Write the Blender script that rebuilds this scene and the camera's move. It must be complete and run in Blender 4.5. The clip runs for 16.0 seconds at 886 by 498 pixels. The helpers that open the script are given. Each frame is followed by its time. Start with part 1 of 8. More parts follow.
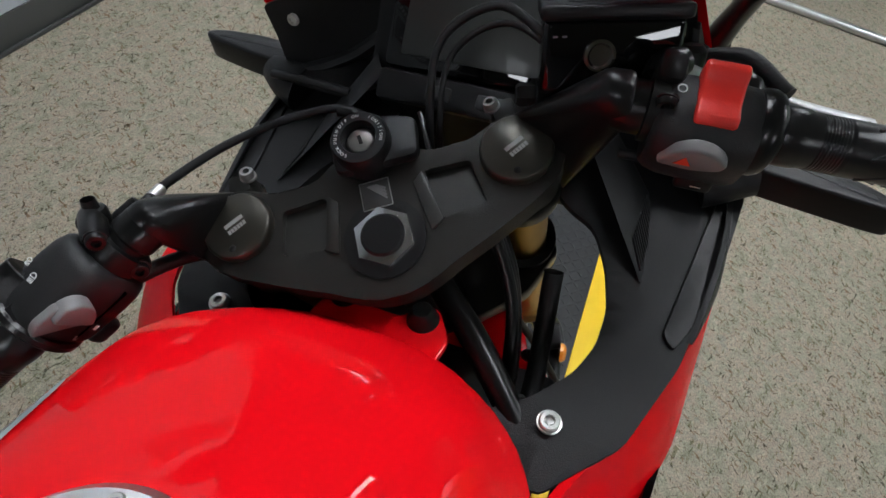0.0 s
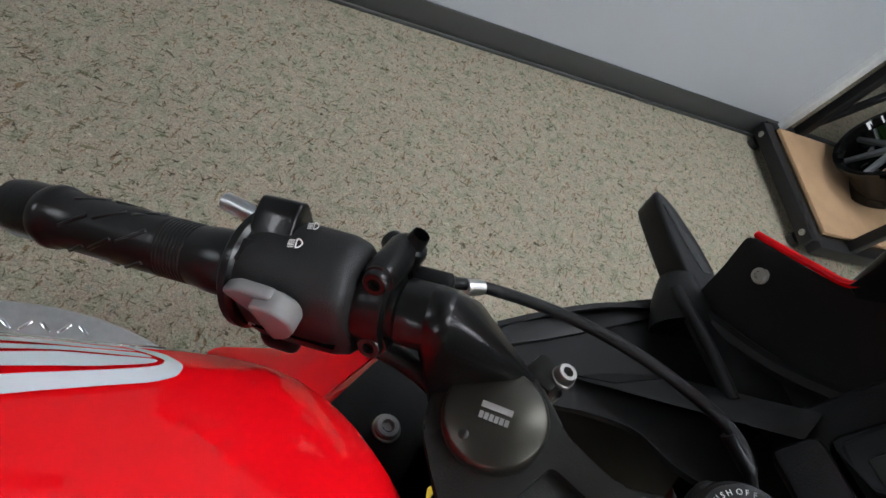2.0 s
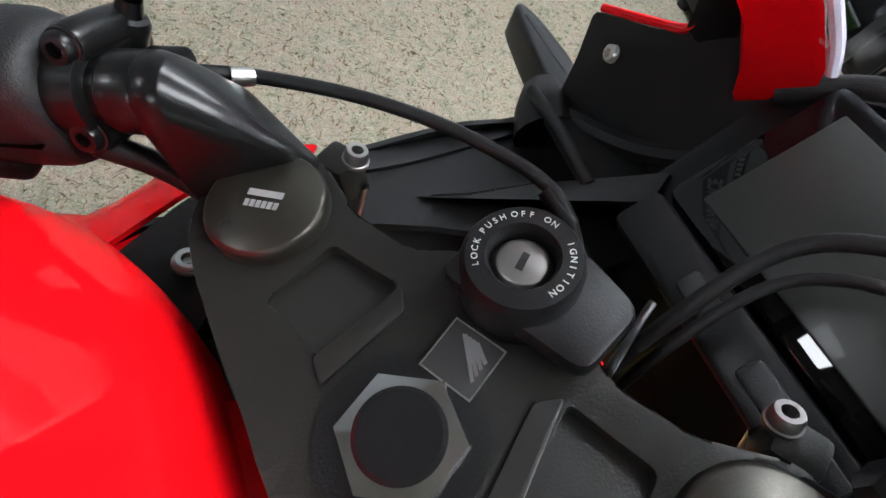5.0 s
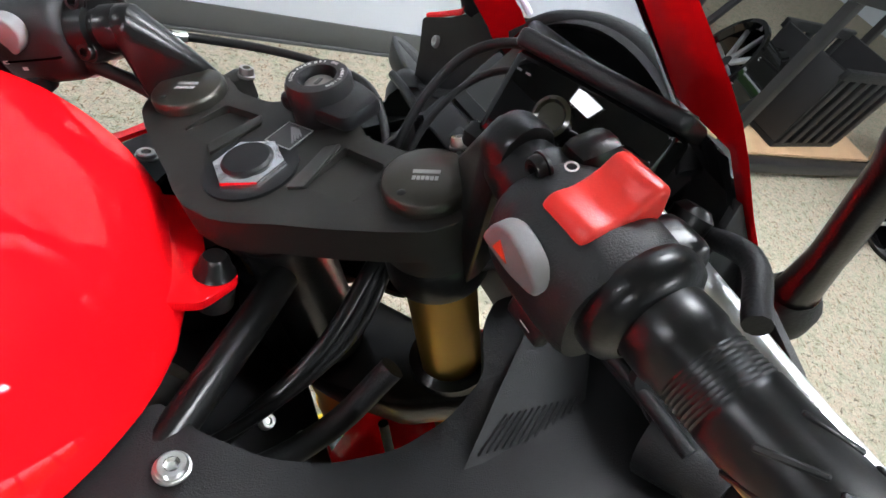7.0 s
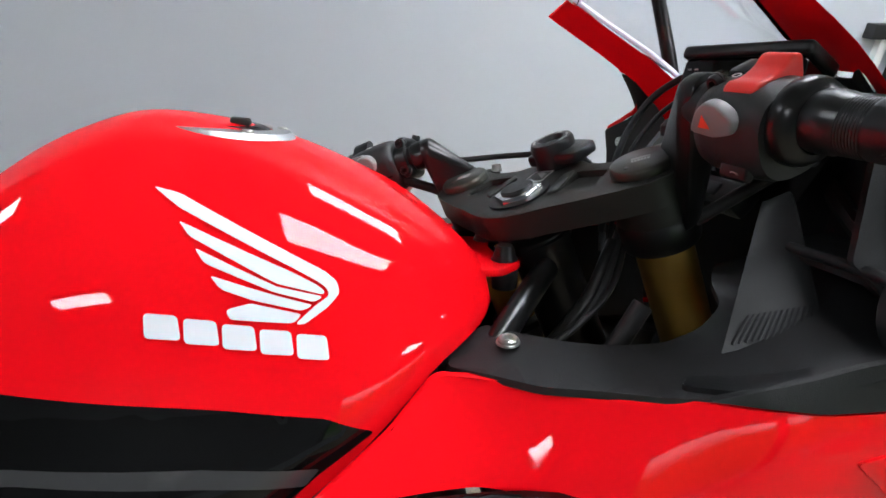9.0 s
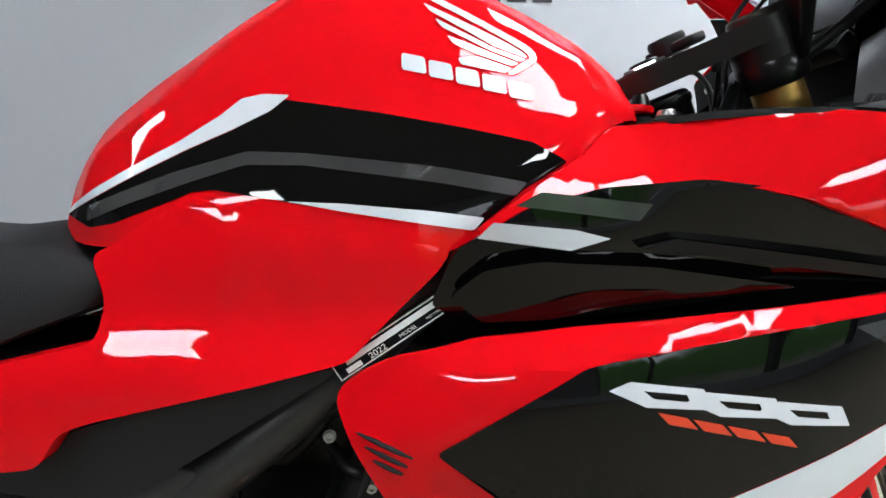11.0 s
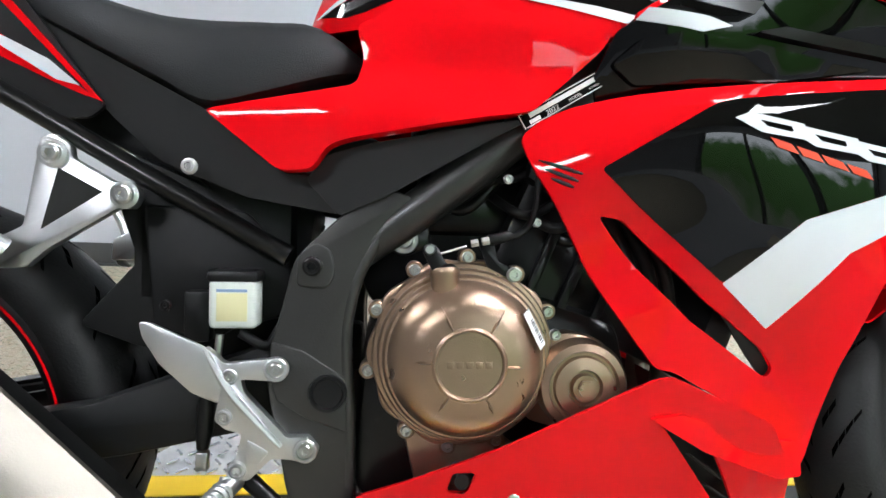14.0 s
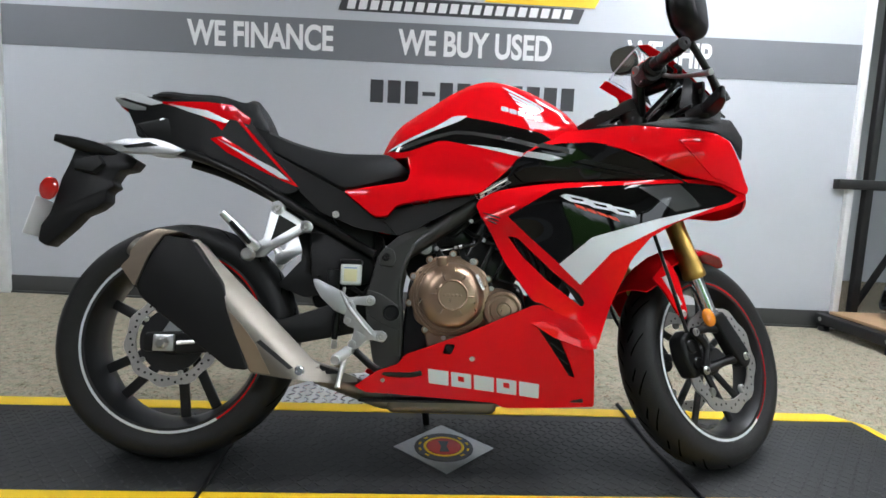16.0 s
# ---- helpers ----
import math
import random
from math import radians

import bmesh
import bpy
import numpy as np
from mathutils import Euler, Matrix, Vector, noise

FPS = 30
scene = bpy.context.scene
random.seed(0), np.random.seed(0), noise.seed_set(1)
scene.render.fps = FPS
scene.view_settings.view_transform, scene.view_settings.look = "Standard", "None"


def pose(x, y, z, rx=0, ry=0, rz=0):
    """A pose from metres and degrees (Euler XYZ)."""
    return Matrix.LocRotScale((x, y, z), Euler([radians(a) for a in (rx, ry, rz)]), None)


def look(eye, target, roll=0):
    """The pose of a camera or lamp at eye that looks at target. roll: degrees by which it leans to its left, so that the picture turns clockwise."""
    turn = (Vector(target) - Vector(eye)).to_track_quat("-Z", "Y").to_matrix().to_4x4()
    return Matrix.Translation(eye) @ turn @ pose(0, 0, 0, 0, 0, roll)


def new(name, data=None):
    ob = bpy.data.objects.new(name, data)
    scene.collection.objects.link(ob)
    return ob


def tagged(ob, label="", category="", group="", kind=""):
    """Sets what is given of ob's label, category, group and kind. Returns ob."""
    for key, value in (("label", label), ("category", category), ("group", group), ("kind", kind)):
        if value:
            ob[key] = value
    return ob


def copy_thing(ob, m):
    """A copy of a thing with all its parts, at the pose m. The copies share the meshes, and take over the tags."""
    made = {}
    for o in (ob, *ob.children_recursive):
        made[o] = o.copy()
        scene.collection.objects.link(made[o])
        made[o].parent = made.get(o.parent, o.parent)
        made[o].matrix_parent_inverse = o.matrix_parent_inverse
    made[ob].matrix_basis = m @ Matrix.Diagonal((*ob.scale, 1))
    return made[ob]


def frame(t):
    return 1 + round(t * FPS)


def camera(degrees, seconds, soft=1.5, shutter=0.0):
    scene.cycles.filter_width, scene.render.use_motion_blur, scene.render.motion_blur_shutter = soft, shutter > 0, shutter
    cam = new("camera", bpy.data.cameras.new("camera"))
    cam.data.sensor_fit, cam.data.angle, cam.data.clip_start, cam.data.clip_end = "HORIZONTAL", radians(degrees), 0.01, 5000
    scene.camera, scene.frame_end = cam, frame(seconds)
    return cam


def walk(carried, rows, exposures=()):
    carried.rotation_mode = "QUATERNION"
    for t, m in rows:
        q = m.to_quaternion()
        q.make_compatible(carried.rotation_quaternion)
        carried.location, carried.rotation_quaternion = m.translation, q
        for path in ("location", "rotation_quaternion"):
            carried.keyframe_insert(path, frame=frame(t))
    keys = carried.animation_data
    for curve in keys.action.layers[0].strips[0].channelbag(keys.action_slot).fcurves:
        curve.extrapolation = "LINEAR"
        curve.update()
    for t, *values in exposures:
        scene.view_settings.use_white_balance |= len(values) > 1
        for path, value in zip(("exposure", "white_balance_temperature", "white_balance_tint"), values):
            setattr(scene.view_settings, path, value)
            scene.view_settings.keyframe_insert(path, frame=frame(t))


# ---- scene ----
cam = camera(79.2, 16.0, soft=1.6)
PATH = [
    (0, (0.9271, 0.2033, 1.3091), (1.4916, 0.3141, 0.4911), 17.32),
    (0.5, (0.9656, 0.2263, 1.2975), (1.5370, 0.4139, 0.4986), 22.91),
    (0.8, (0.9685, 0.2465, 1.2779), (1.5214, 0.5097, 0.4873), 27.01),
    (1, (0.9676, 0.2707, 1.2643), (1.5020, 0.5872, 0.4805), 29.20),
    (1.5, (0.9848, 0.3194, 1.2254), (1.4460, 0.7345, 0.4412), 35.24),
    (2, (0.9695, 0.3468, 1.1983), (1.3353, 0.8190, 0.3962), 41.21),
    (2.5, (0.9675, 0.3698, 1.1760), (1.2973, 0.8466, 0.3611), 46.39),
    (3, (0.9809, 0.3789, 1.1526), (1.3062, 0.8188, 0.3156), 50.22),
    (3.5, (1.0102, 0.3540, 1.1470), (1.3538, 0.7534, 0.2970), 51.05),
    (4, (1.0356, 0.3232, 1.1432), (1.3981, 0.6906, 0.2867), 49.60),
    (4.5, (1.0599, 0.3052, 1.1529), (1.4428, 0.6633, 0.3014), 46.58),
    (5, (1.0773, 0.2823, 1.1701), (1.4981, 0.6284, 0.3316), 42.19),
    (5.2, (1.0866, 0.2695, 1.1795), (1.5445, 0.6101, 0.3583), 42.47),
    (7.3, (1.0964, -0.0049, 1.2445), (1.5248, 0.5435, 0.5264), 27.21),
    (7.5, (1.0846, -0.0270, 1.2419), (1.4769, 0.5458, 0.5223), 23.21),
    (8, (1.0349, -0.0946, 1.2259), (1.3277, 0.6026, 0.5716), 13.02),
    (8.2, (1.0184, -0.1157, 1.2263), (1.2779, 0.6236, 0.6049), 9.95),
    (10.3, (0.9240, -0.2931, 1.0800), (0.9758, 0.6376, 0.7180), -2.43),
    (10.5, (0.8990, -0.3195, 1.0561), (0.9670, 0.6176, 0.7136), -1.87),
    (11, (0.8429, -0.3672, 0.9683), (0.9201, 0.5829, 0.6659), -0.05),
    (11.5, (0.7999, -0.4000, 0.8927), (0.8682, 0.5571, 0.6109), 0.28),
    (12, (0.7733, -0.4379, 0.8312), (0.8405, 0.5221, 0.5596), 0.94),
    (12.5, (0.7431, -0.4567, 0.7706), (0.8344, 0.4942, 0.4747), 3.09),
    (13, (0.7124, -0.4772, 0.7431), (0.7868, 0.4636, 0.4124), 5.37),
    (13.5, (0.6809, -0.5104, 0.7345), (0.7022, 0.4374, 0.4162), 3.31),
    (14, (0.6836, -0.5856, 0.7394), (0.7170, 0.3856, 0.5035), 2.35),
    (14.5, (0.6914, -0.7163, 0.7487), (0.7228, 0.2651, 0.5593), 2.22),
    (15, (0.6806, -0.9294, 0.7666), (0.6979, 0.0558, 0.5962), 2.75),
    (15.5, (0.6676, -1.1611, 0.7595), (0.6821, -0.1726, 0.6086), 2.92),
    (16, (0.6940, -1.3872, 0.7558), (0.7018, -0.3934, 0.6450), 2.65),
]
EXPOSURE = [(t, stops, 6200, 10) for t, stops in ((0.0, -0.5), (2.0, -0.4), (3.0, -0.25), (3.5, -0.1), (4.5, 0.2), (5.2, 0.4), (7.3, 0.9), (8.2, 0.6), (10.3, 0.25), (11.0, 0.4), (12.5, 1.0), (13.5, 1.05), (14.2, 1.0), (15.0, 0.75), (16.0, 0.32))]
walk(cam, [(t, look(eye, target, roll)) for t, eye, target, roll in PATH], EXPOSURE)

# ---- light: ceiling panels, daylight from the shop windows behind the camera ----
world = bpy.data.worlds.new("world")
scene.world = world
world.use_nodes = True
wt = world.node_tree
sky = wt.nodes.new("ShaderNodeTexSky")
sky.sky_type, sky.sun_disc, sky.sun_elevation, sky.sun_rotation = "NISHITA", False, radians(40), radians(200)
wt.links.new(sky.outputs[0], wt.nodes["Background"].inputs[0])
wt.nodes["Background"].inputs[1].default_value = 0.12
scene.view_settings.exposure = 0.0


# ---- materials ----
def material(name, colour, rough=0.5, metal=0.0, coat=0.0, vary=0.08, scale=30.0, bump=0.0, bump_scale=400.0, spec=0.5, rough_vary=0.05):
    m = bpy.data.materials.new(name)
    m.use_nodes = True
    nt = m.node_tree
    b = nt.nodes["Principled BSDF"]
    tc = nt.nodes.new("ShaderNodeTexCoord")
    n1 = nt.nodes.new("ShaderNodeTexNoise")
    n1.inputs["Scale"].default_value, n1.inputs["Detail"].default_value = scale, 5
    nt.links.new(tc.outputs["Object"], n1.inputs["Vector"])
    ramp = nt.nodes.new("ShaderNodeMix")
    ramp.data_type = "RGBA"
    ramp.inputs[6].default_value = (*[c * (1 - vary) for c in colour], 1)
    ramp.inputs[7].default_value = (*[min(1, c * (1 + vary)) for c in colour], 1)
    nt.links.new(n1.outputs[0], ramp.inputs[0])
    nt.links.new(ramp.outputs[2], b.inputs["Base Color"])
    mr = nt.nodes.new("ShaderNodeMapRange")
    mr.inputs[3].default_value, mr.inputs[4].default_value = max(0.0, rough - rough_vary), min(1, rough + rough_vary)
    nt.links.new(n1.outputs[0], mr.inputs[0])
    nt.links.new(mr.outputs[0], b.inputs["Roughness"])
    b.inputs["Metallic"].default_value, b.inputs["Coat Weight"].default_value = metal, coat
    b.inputs["Coat Roughness"].default_value = 0.02
    b.inputs["Coat IOR"].default_value = 1.52
    b.inputs["Specular IOR Level"].default_value = spec
    if bump:
        n2 = nt.nodes.new("ShaderNodeTexNoise")
        n2.inputs["Scale"].default_value, n2.inputs["Detail"].default_value = bump_scale, 3
        nt.links.new(tc.outputs["Object"], n2.inputs["Vector"])
        bp = nt.nodes.new("ShaderNodeBump")
        bp.inputs["Strength"].default_value, bp.inputs["Distance"].default_value = bump, 0.002
        nt.links.new(n2.outputs[0], bp.inputs["Height"])
        nt.links.new(bp.outputs[0], b.inputs["Normal"])
    return m


def glow(name, colour, strength):
    m = bpy.data.materials.new(name)
    m.use_nodes = True
    b = m.node_tree.nodes["Principled BSDF"]
    b.inputs["Base Color"].default_value = (0.8, 0.8, 0.8, 1)
    b.inputs["Emission Color"].default_value, b.inputs["Emission Strength"].default_value = (*colour, 1), strength
    return m


COVERGREY = material("grey_grained_plastic", (0.016, 0.016, 0.017), 0.5, 0, 0, 0.12, 30, 0.25, 1100, spec=0.25)
# dull black of a seam and of the strips that imitate shaded tyre grooves
GROOVE = material("groove_black", (0.0015, 0.0015, 0.0015), 0.9, spec=0.0)
RED = material("red_gloss_paint", (0.78, 0.0035, 0.008), 0.4, 0, 0.52, 0.04, 6, spec=0.0)
GLOSS = material("black_gloss_paint", (0.003, 0.003, 0.003), 0.3, 0, 0.7, 0.1, 6, spec=0.0)
WHITE = material("white_gloss_decal", (0.74, 0.775, 0.82), 0.25, 0, 0.8, 0.03, 8)
SATIN = material("satin_black_plastic", (0.007, 0.007, 0.0075), 0.36, 0, 0, 0.15, 25, 0.14, 900, spec=0.26)
MATTE = material("matt_black_plastic", (0.011, 0.0112, 0.0118), 0.46, 0, 0, 0.18, 30, 0.28, 1100, spec=0.28)
GRAPH = material("dark_grey_plastic", (0.020, 0.0205, 0.021), 0.48, 0, 0, 0.14, 30, 0.25, 1100, spec=0.3)
CAN = material("satin_black_coating", (0.0075, 0.0075, 0.008), 0.40, 0, 0, 0.15, 25, 0.2, 1000, spec=0.24)
BLACKM = material("black_painted_metal", (0.005, 0.005, 0.005), 0.3, 0.0, 0.12, 0.15, 40, 0.08, 500, spec=0.28)
CLAMP = material("dark_anodised_clamp", (0.0165, 0.016, 0.0142), 0.42, 0.15, 0, 0.1, 60, 0.12, 900, spec=0.32)
CAPM = material("turned_cap_anodising", (0.055, 0.052, 0.043), 0.33, 0.75, 0, 0.15, 8, 0.05, 900)
FRAME = material("satin_black_frame_paint", (0.024, 0.0235, 0.022), 0.36, 0, 0.1, 0.12, 30, 0.1, 400, spec=0.5)
DISC = material("brake_disc_steel", (0.60, 0.585, 0.57), 0.42, 1, 0, 0.15, 90)
SEAT = material("seat_vinyl", (0.011, 0.0117, 0.013), 0.55, 0, 0, 0.12, 20, 0.35, 700, spec=0.3)
RUBBER = material("tyre_rubber", (0.009, 0.009, 0.0095), 0.5, 0, 0, 0.2, 30, 0.2, 500, spec=0.28)
GRIP = material("grip_rubber", (0.007, 0.007, 0.007), 0.30, 0, 0, 0.2, 60, 0.04, 900)
TYRE = material("worn_tyre_rubber", (0.0125, 0.0125, 0.013), 0.55, 0, 0, 0.35, 30, 0.35, 260, spec=0.32)
CHROME = material("chrome", (0.75, 0.75, 0.76), 0.12, 1, 0, 0.03, 30)
BOLTM = material("dull_zinc_bolt", (0.30, 0.29, 0.28), 0.42, 1, 0, 0.15, 200)
STEEL = material("zinc_plated_steel", (0.6, 0.6, 0.58), 0.3, 1, 0, 0.1, 120)
ALU = material("satin_aluminium", (0.66, 0.67, 0.68), 0.36, 1, 0, 0.06, 40, 0.1, 800)
BRUSH = material("brushed_stainless", (0.25, 0.23, 0.20), 0.48, 1, 0, 0.1, 14, 0.1, 500)
TITAN = material("warm_stainless_cap", (0.42, 0.345, 0.27), 0.34, 1, 0, 0.12, 14)
BRONZE = material("bronze_engine_paint", (0.36, 0.25, 0.175), 0.29, 0.85, 0.12, 0.08, 40, 0.15, 700)
GOLD = material("gold_anodised", (0.62, 0.40, 0.11), 0.40, 1, 0, 0.06, 40)
RIMB = material("black_rim_paint", (0.008, 0.008, 0.009), 0.42, 0.0, 0.1, 0.1, 30)
REDPL = material("red_switch_plastic", (0.78, 0.03, 0.02), 0.38, 0, 0, 0.05, 40, 0.1, 900)
GREYSW = material("grey_switch_plastic", (0.185, 0.18, 0.18), 0.42, 0, 0, 0.08, 60, 0.1, 900)
SHELL = material("grained_housing_plastic", (0.015, 0.015, 0.0155), 0.42, 0, 0, 0.15, 30, 0.25, 1200, spec=0.34)
PRINT = material("white_print", (0.72, 0.72, 0.7), 0.5)
ORANGE = material("amber_lens", (0.8, 0.25, 0.01), 0.15, 0, 0.6, 0.08, 60)
REDLENS = material("red_lens", (0.5, 0.015, 0.01), 0.15, 0, 0.6, 0.15, 90)
TANKW = material("translucent_reservoir", (0.62, 0.66, 0.62), 0.35, 0, 0, 0.05, 30)
FLUID = material("fluid_label", (0.66, 0.63, 0.36), 0.5)
LCD = material("dash_screen", (0.008, 0.009, 0.007), 0.42, 0, 0.05, 0.1, 10)
ORPRINT = material("orange_red_print", (0.75, 0.06, 0.02), 0.4)
# black for print, and laid on surfaces as the shade inside holes and slots
DARKHOLE = material("recess_black", (0.004, 0.004, 0.004), 0.7)
GREYDEC = material("dark_grey_decal", (0.035, 0.035, 0.036), 0.25, 0, 0.9, 0.06, 8)
WALLM = material("painted_wall", (0.50, 0.525, 0.57), 0.6, 0, 0, 0.03, 3, 0.08, 250)
BANDM = material("grey_wall_band", (0.165, 0.175, 0.195), 0.5, 0, 0, 0.05, 3)
WALLW = material("white_wall_letters", (0.8, 0.8, 0.82), 0.5)
WALLD = material("dark_wall_letters", (0.035, 0.036, 0.042), 0.5)
BASEM = material("vinyl_baseboard", (0.062, 0.064, 0.064), 0.45, 0, 0, 0.1, 8, 0.1, 60)
TRIMW = material("white_trim_paint", (0.76, 0.77, 0.78), 0.4)
YELLOW = material("yellow_mat_border", (0.86, 0.56, 0.01), 0.55, 0, 0, 0.08, 20, 0.3, 300)
PLY = material("plywood_board", (0.46, 0.30, 0.17), 0.6, 0, 0, 0.2, 12, 0.15, 120)
RACKM = material("black_rack_steel", (0.02, 0.02, 0.021), 0.45, 0.3, 0, 0.2, 20, 0.1, 300)
CEILM = material("ceiling_tile", (0.30, 0.30, 0.295), 0.85, 0, 0, 0.06, 9, 0.3, 90)
LIGHT = glow("light_diffuser", (0.97, 0.985, 1.0), 25.0)
OUTSIDE = bpy.data.materials.new("garden_backdrop")


def mirror_glass():
    m = material("mirror_glass", (0.85, 0.86, 0.85), 0.02, 1, 0, 0.01, 5, rough_vary=0.0)
    return m


def clear_screen():
    m = bpy.data.materials.new("clear_windscreen")
    m.use_nodes = True
    b = m.node_tree.nodes["Principled BSDF"]
    b.inputs["Base Color"].default_value = (0.93, 0.94, 0.96, 1)
    b.inputs["Roughness"].default_value, b.inputs["Transmission Weight"].default_value, b.inputs["IOR"].default_value = 0.02, 1.0, 1.3
    return m


SCREEN, MIRROR = clear_screen(), mirror_glass()


def carpet_material():
    m = bpy.data.materials.new("berber_carpet")
    m.use_nodes = True
    nt = m.node_tree
    b = nt.nodes["Principled BSDF"]
    tc = nt.nodes.new("ShaderNodeTexCoord")

    def noise_at(scale, detail, stretch=None, turn=0.0):
        rot = nt.nodes.new("ShaderNodeMapping")
        rot.inputs["Rotation"].default_value = (0, 0, turn)
        nt.links.new(tc.outputs["Object"], rot.inputs["Vector"])
        mp = nt.nodes.new("ShaderNodeMapping")
        mp.inputs["Scale"].default_value = stretch or (1, 1, 1)
        nt.links.new(rot.outputs[0], mp.inputs["Vector"])
        n = nt.nodes.new("ShaderNodeTexNoise")
        n.inputs["Scale"].default_value, n.inputs["Detail"].default_value, n.inputs["Distortion"].default_value = scale, detail, 0.9 if stretch else 0.0
        nt.links.new(mp.outputs[0], n.inputs["Vector"])
        return n

    def ramp(src, stops):
        r = nt.nodes.new("ShaderNodeValToRGB")
        while len(r.color_ramp.elements) < len(stops):
            r.color_ramp.elements.new(0.5)
        for e, (p, c) in zip(r.color_ramp.elements, stops):
            e.position, e.color = p, (*c, 1)
        nt.links.new(src, r.inputs[0])
        return r

    def mixed(kind, a, c, fac=1.0):
        x = nt.nodes.new("ShaderNodeMix")
        x.data_type, x.blend_type = "RGBA", kind
        x.inputs[0].default_value = fac
        nt.links.new(a, x.inputs[6])
        nt.links.new(c, x.inputs[7])
        return x.outputs[2]

    base = ramp(noise_at(26, 6).outputs[0], [(0.32, (0.250, 0.247, 0.183)), (0.46, (0.322, 0.302, 0.234)), (0.58, (0.348, 0.291, 0.227)), (0.70, (0.288, 0.280, 0.227))])
    fine = ramp(noise_at(300, 3).outputs[0], [(0.3, (0.62, 0.62, 0.62)), (0.7, (1.28, 1.27, 1.25))])
    out = mixed("MULTIPLY", base.outputs[0], fine.outputs[0])
    for turn, tint, edge in ((0.45, (0.24, 0.24, 0.21), 0.660), (-0.6, (0.26, 0.25, 0.22), 0.660), (1.2, (0.34, 0.32, 0.28), 0.668), (-1.2, (0.5, 0.46, 0.39), 0.68), (2.0, (0.55, 0.42, 0.32), 0.63), (0.1, (0.50, 0.52, 0.40), 0.63)):
        fl = ramp(noise_at(58, 2.0, (0.62, 1.9, 1), turn).outputs[0], [(edge, (1, 1, 1)), (edge + 0.035, tint)])
        out = mixed("MULTIPLY", out, fl.outputs[0], 0.9)
    for turn in (0.8, -0.3):
        pale = ramp(noise_at(70, 2, (0.6, 1.8, 1), turn).outputs[0], [(0.60, (1, 1, 1)), (0.68, (1.22, 1.2, 1.18))])
        out = mixed("MULTIPLY", out, pale.outputs[0])
    nt.links.new(out, b.inputs["Base Color"])
    b.inputs["Roughness"].default_value = 0.95
    b.inputs["Specular IOR Level"].default_value = 0.15
    bp = nt.nodes.new("ShaderNodeBump")
    bp.inputs["Strength"].default_value, bp.inputs["Distance"].default_value = 0.6, 0.004
    nt.links.new(noise_at(330, 2).outputs[0], bp.inputs["Height"])
    nt.links.new(bp.outputs[0], b.inputs["Normal"])
    return m


CARPET = carpet_material()


MATRUB = material("ribbed_rubber_mat", (0.024, 0.025, 0.026), 0.55, 0, 0, 0.3, 7, 0.15, 120, spec=0.35, rough_vary=0.15)


def backdrop_material():
    m = OUTSIDE
    m.use_nodes = True
    nt = m.node_tree
    b = nt.nodes["Principled BSDF"]
    tc = nt.nodes.new("ShaderNodeTexCoord")
    sep = nt.nodes.new("ShaderNodeSeparateXYZ")
    nt.links.new(tc.outputs["Object"], sep.inputs[0])
    n = nt.nodes.new("ShaderNodeTexNoise")
    n.inputs["Scale"].default_value, n.inputs["Detail"].default_value = 1.6, 8
    nt.links.new(tc.outputs["Object"], n.inputs["Vector"])
    add = nt.nodes.new("ShaderNodeMath")
    add.operation = "MULTIPLY_ADD"
    add.inputs[1].default_value, add.inputs[2].default_value = 1.7, -0.85
    nt.links.new(n.outputs[0], add.inputs[0])
    h = nt.nodes.new("ShaderNodeMath")
    h.operation = "ADD"
    nt.links.new(add.outputs[0], h.inputs[0])
    nt.links.new(sep.outputs[2], h.inputs[1])
    r = nt.nodes.new("ShaderNodeValToRGB")
    for _ in range(2):
        r.color_ramp.elements.new(0.5)
    for e, (p, c) in zip(r.color_ramp.elements, ((0.0, (0.12, 0.12, 0.11)), (0.2, (0.03, 0.08, 0.015)), (0.62, (0.05, 0.13, 0.03)), (0.78, (0.9, 0.96, 1.0)))):
        e.position, e.color = p, (*c, 1)
    mr = nt.nodes.new("ShaderNodeMapRange")
    mr.inputs[1].default_value, mr.inputs[2].default_value = 0.0, 3.9
    nt.links.new(h.outputs[0], mr.inputs[0])
    nt.links.new(mr.outputs[0], r.inputs[0])
    nt.links.new(r.outputs[0], b.inputs["Emission Color"])
    b.inputs["Emission Strength"].default_value = 3.0
    b.inputs["Base Color"].default_value = (0, 0, 0, 1)


backdrop_material()


# ---- mesh helpers ----
def finish(name, bm, mat, parent=None, label="", angle=38, smooth=True):
    bmesh.ops.recalc_face_normals(bm, faces=bm.faces)
    me = bpy.data.meshes.new(name)
    bm.to_mesh(me)
    bm.free()
    me.materials.append(mat)
    if smooth:
        me.shade_smooth()
        me.set_sharp_from_angle(angle=radians(angle))
    ob = new(name, me)
    ob.parent = parent
    return tagged(ob, label)


part = finish


def rounded(pts, r):
    """A closed outline with its corners rounded by about r."""
    out = []
    n = len(pts)
    for i in range(n):
        p, a, b = Vector(pts[i]), Vector(pts[i - 1]), Vector(pts[(i + 1) % n])
        da, db = a - p, b - p
        ra, rb = min(r, da.length * 0.4), min(r, db.length * 0.4)
        s, e = p + da.normalized() * ra, p + db.normalized() * rb
        for t in (0, 0.33, 0.67, 1):
            out.append((1 - t) ** 2 * s + 2 * t * (1 - t) * p + t * t * e)
    return out


def inside(p, poly):
    c, n = False, len(poly)
    for i in range(n):
        a, b = poly[i], poly[i - 1]
        if (a[1] > p[1]) != (b[1] > p[1]) and p[0] < (b[0] - a[0]) * (p[1] - a[1]) / (b[1] - a[1]) + a[0]:
            c = not c
    return c


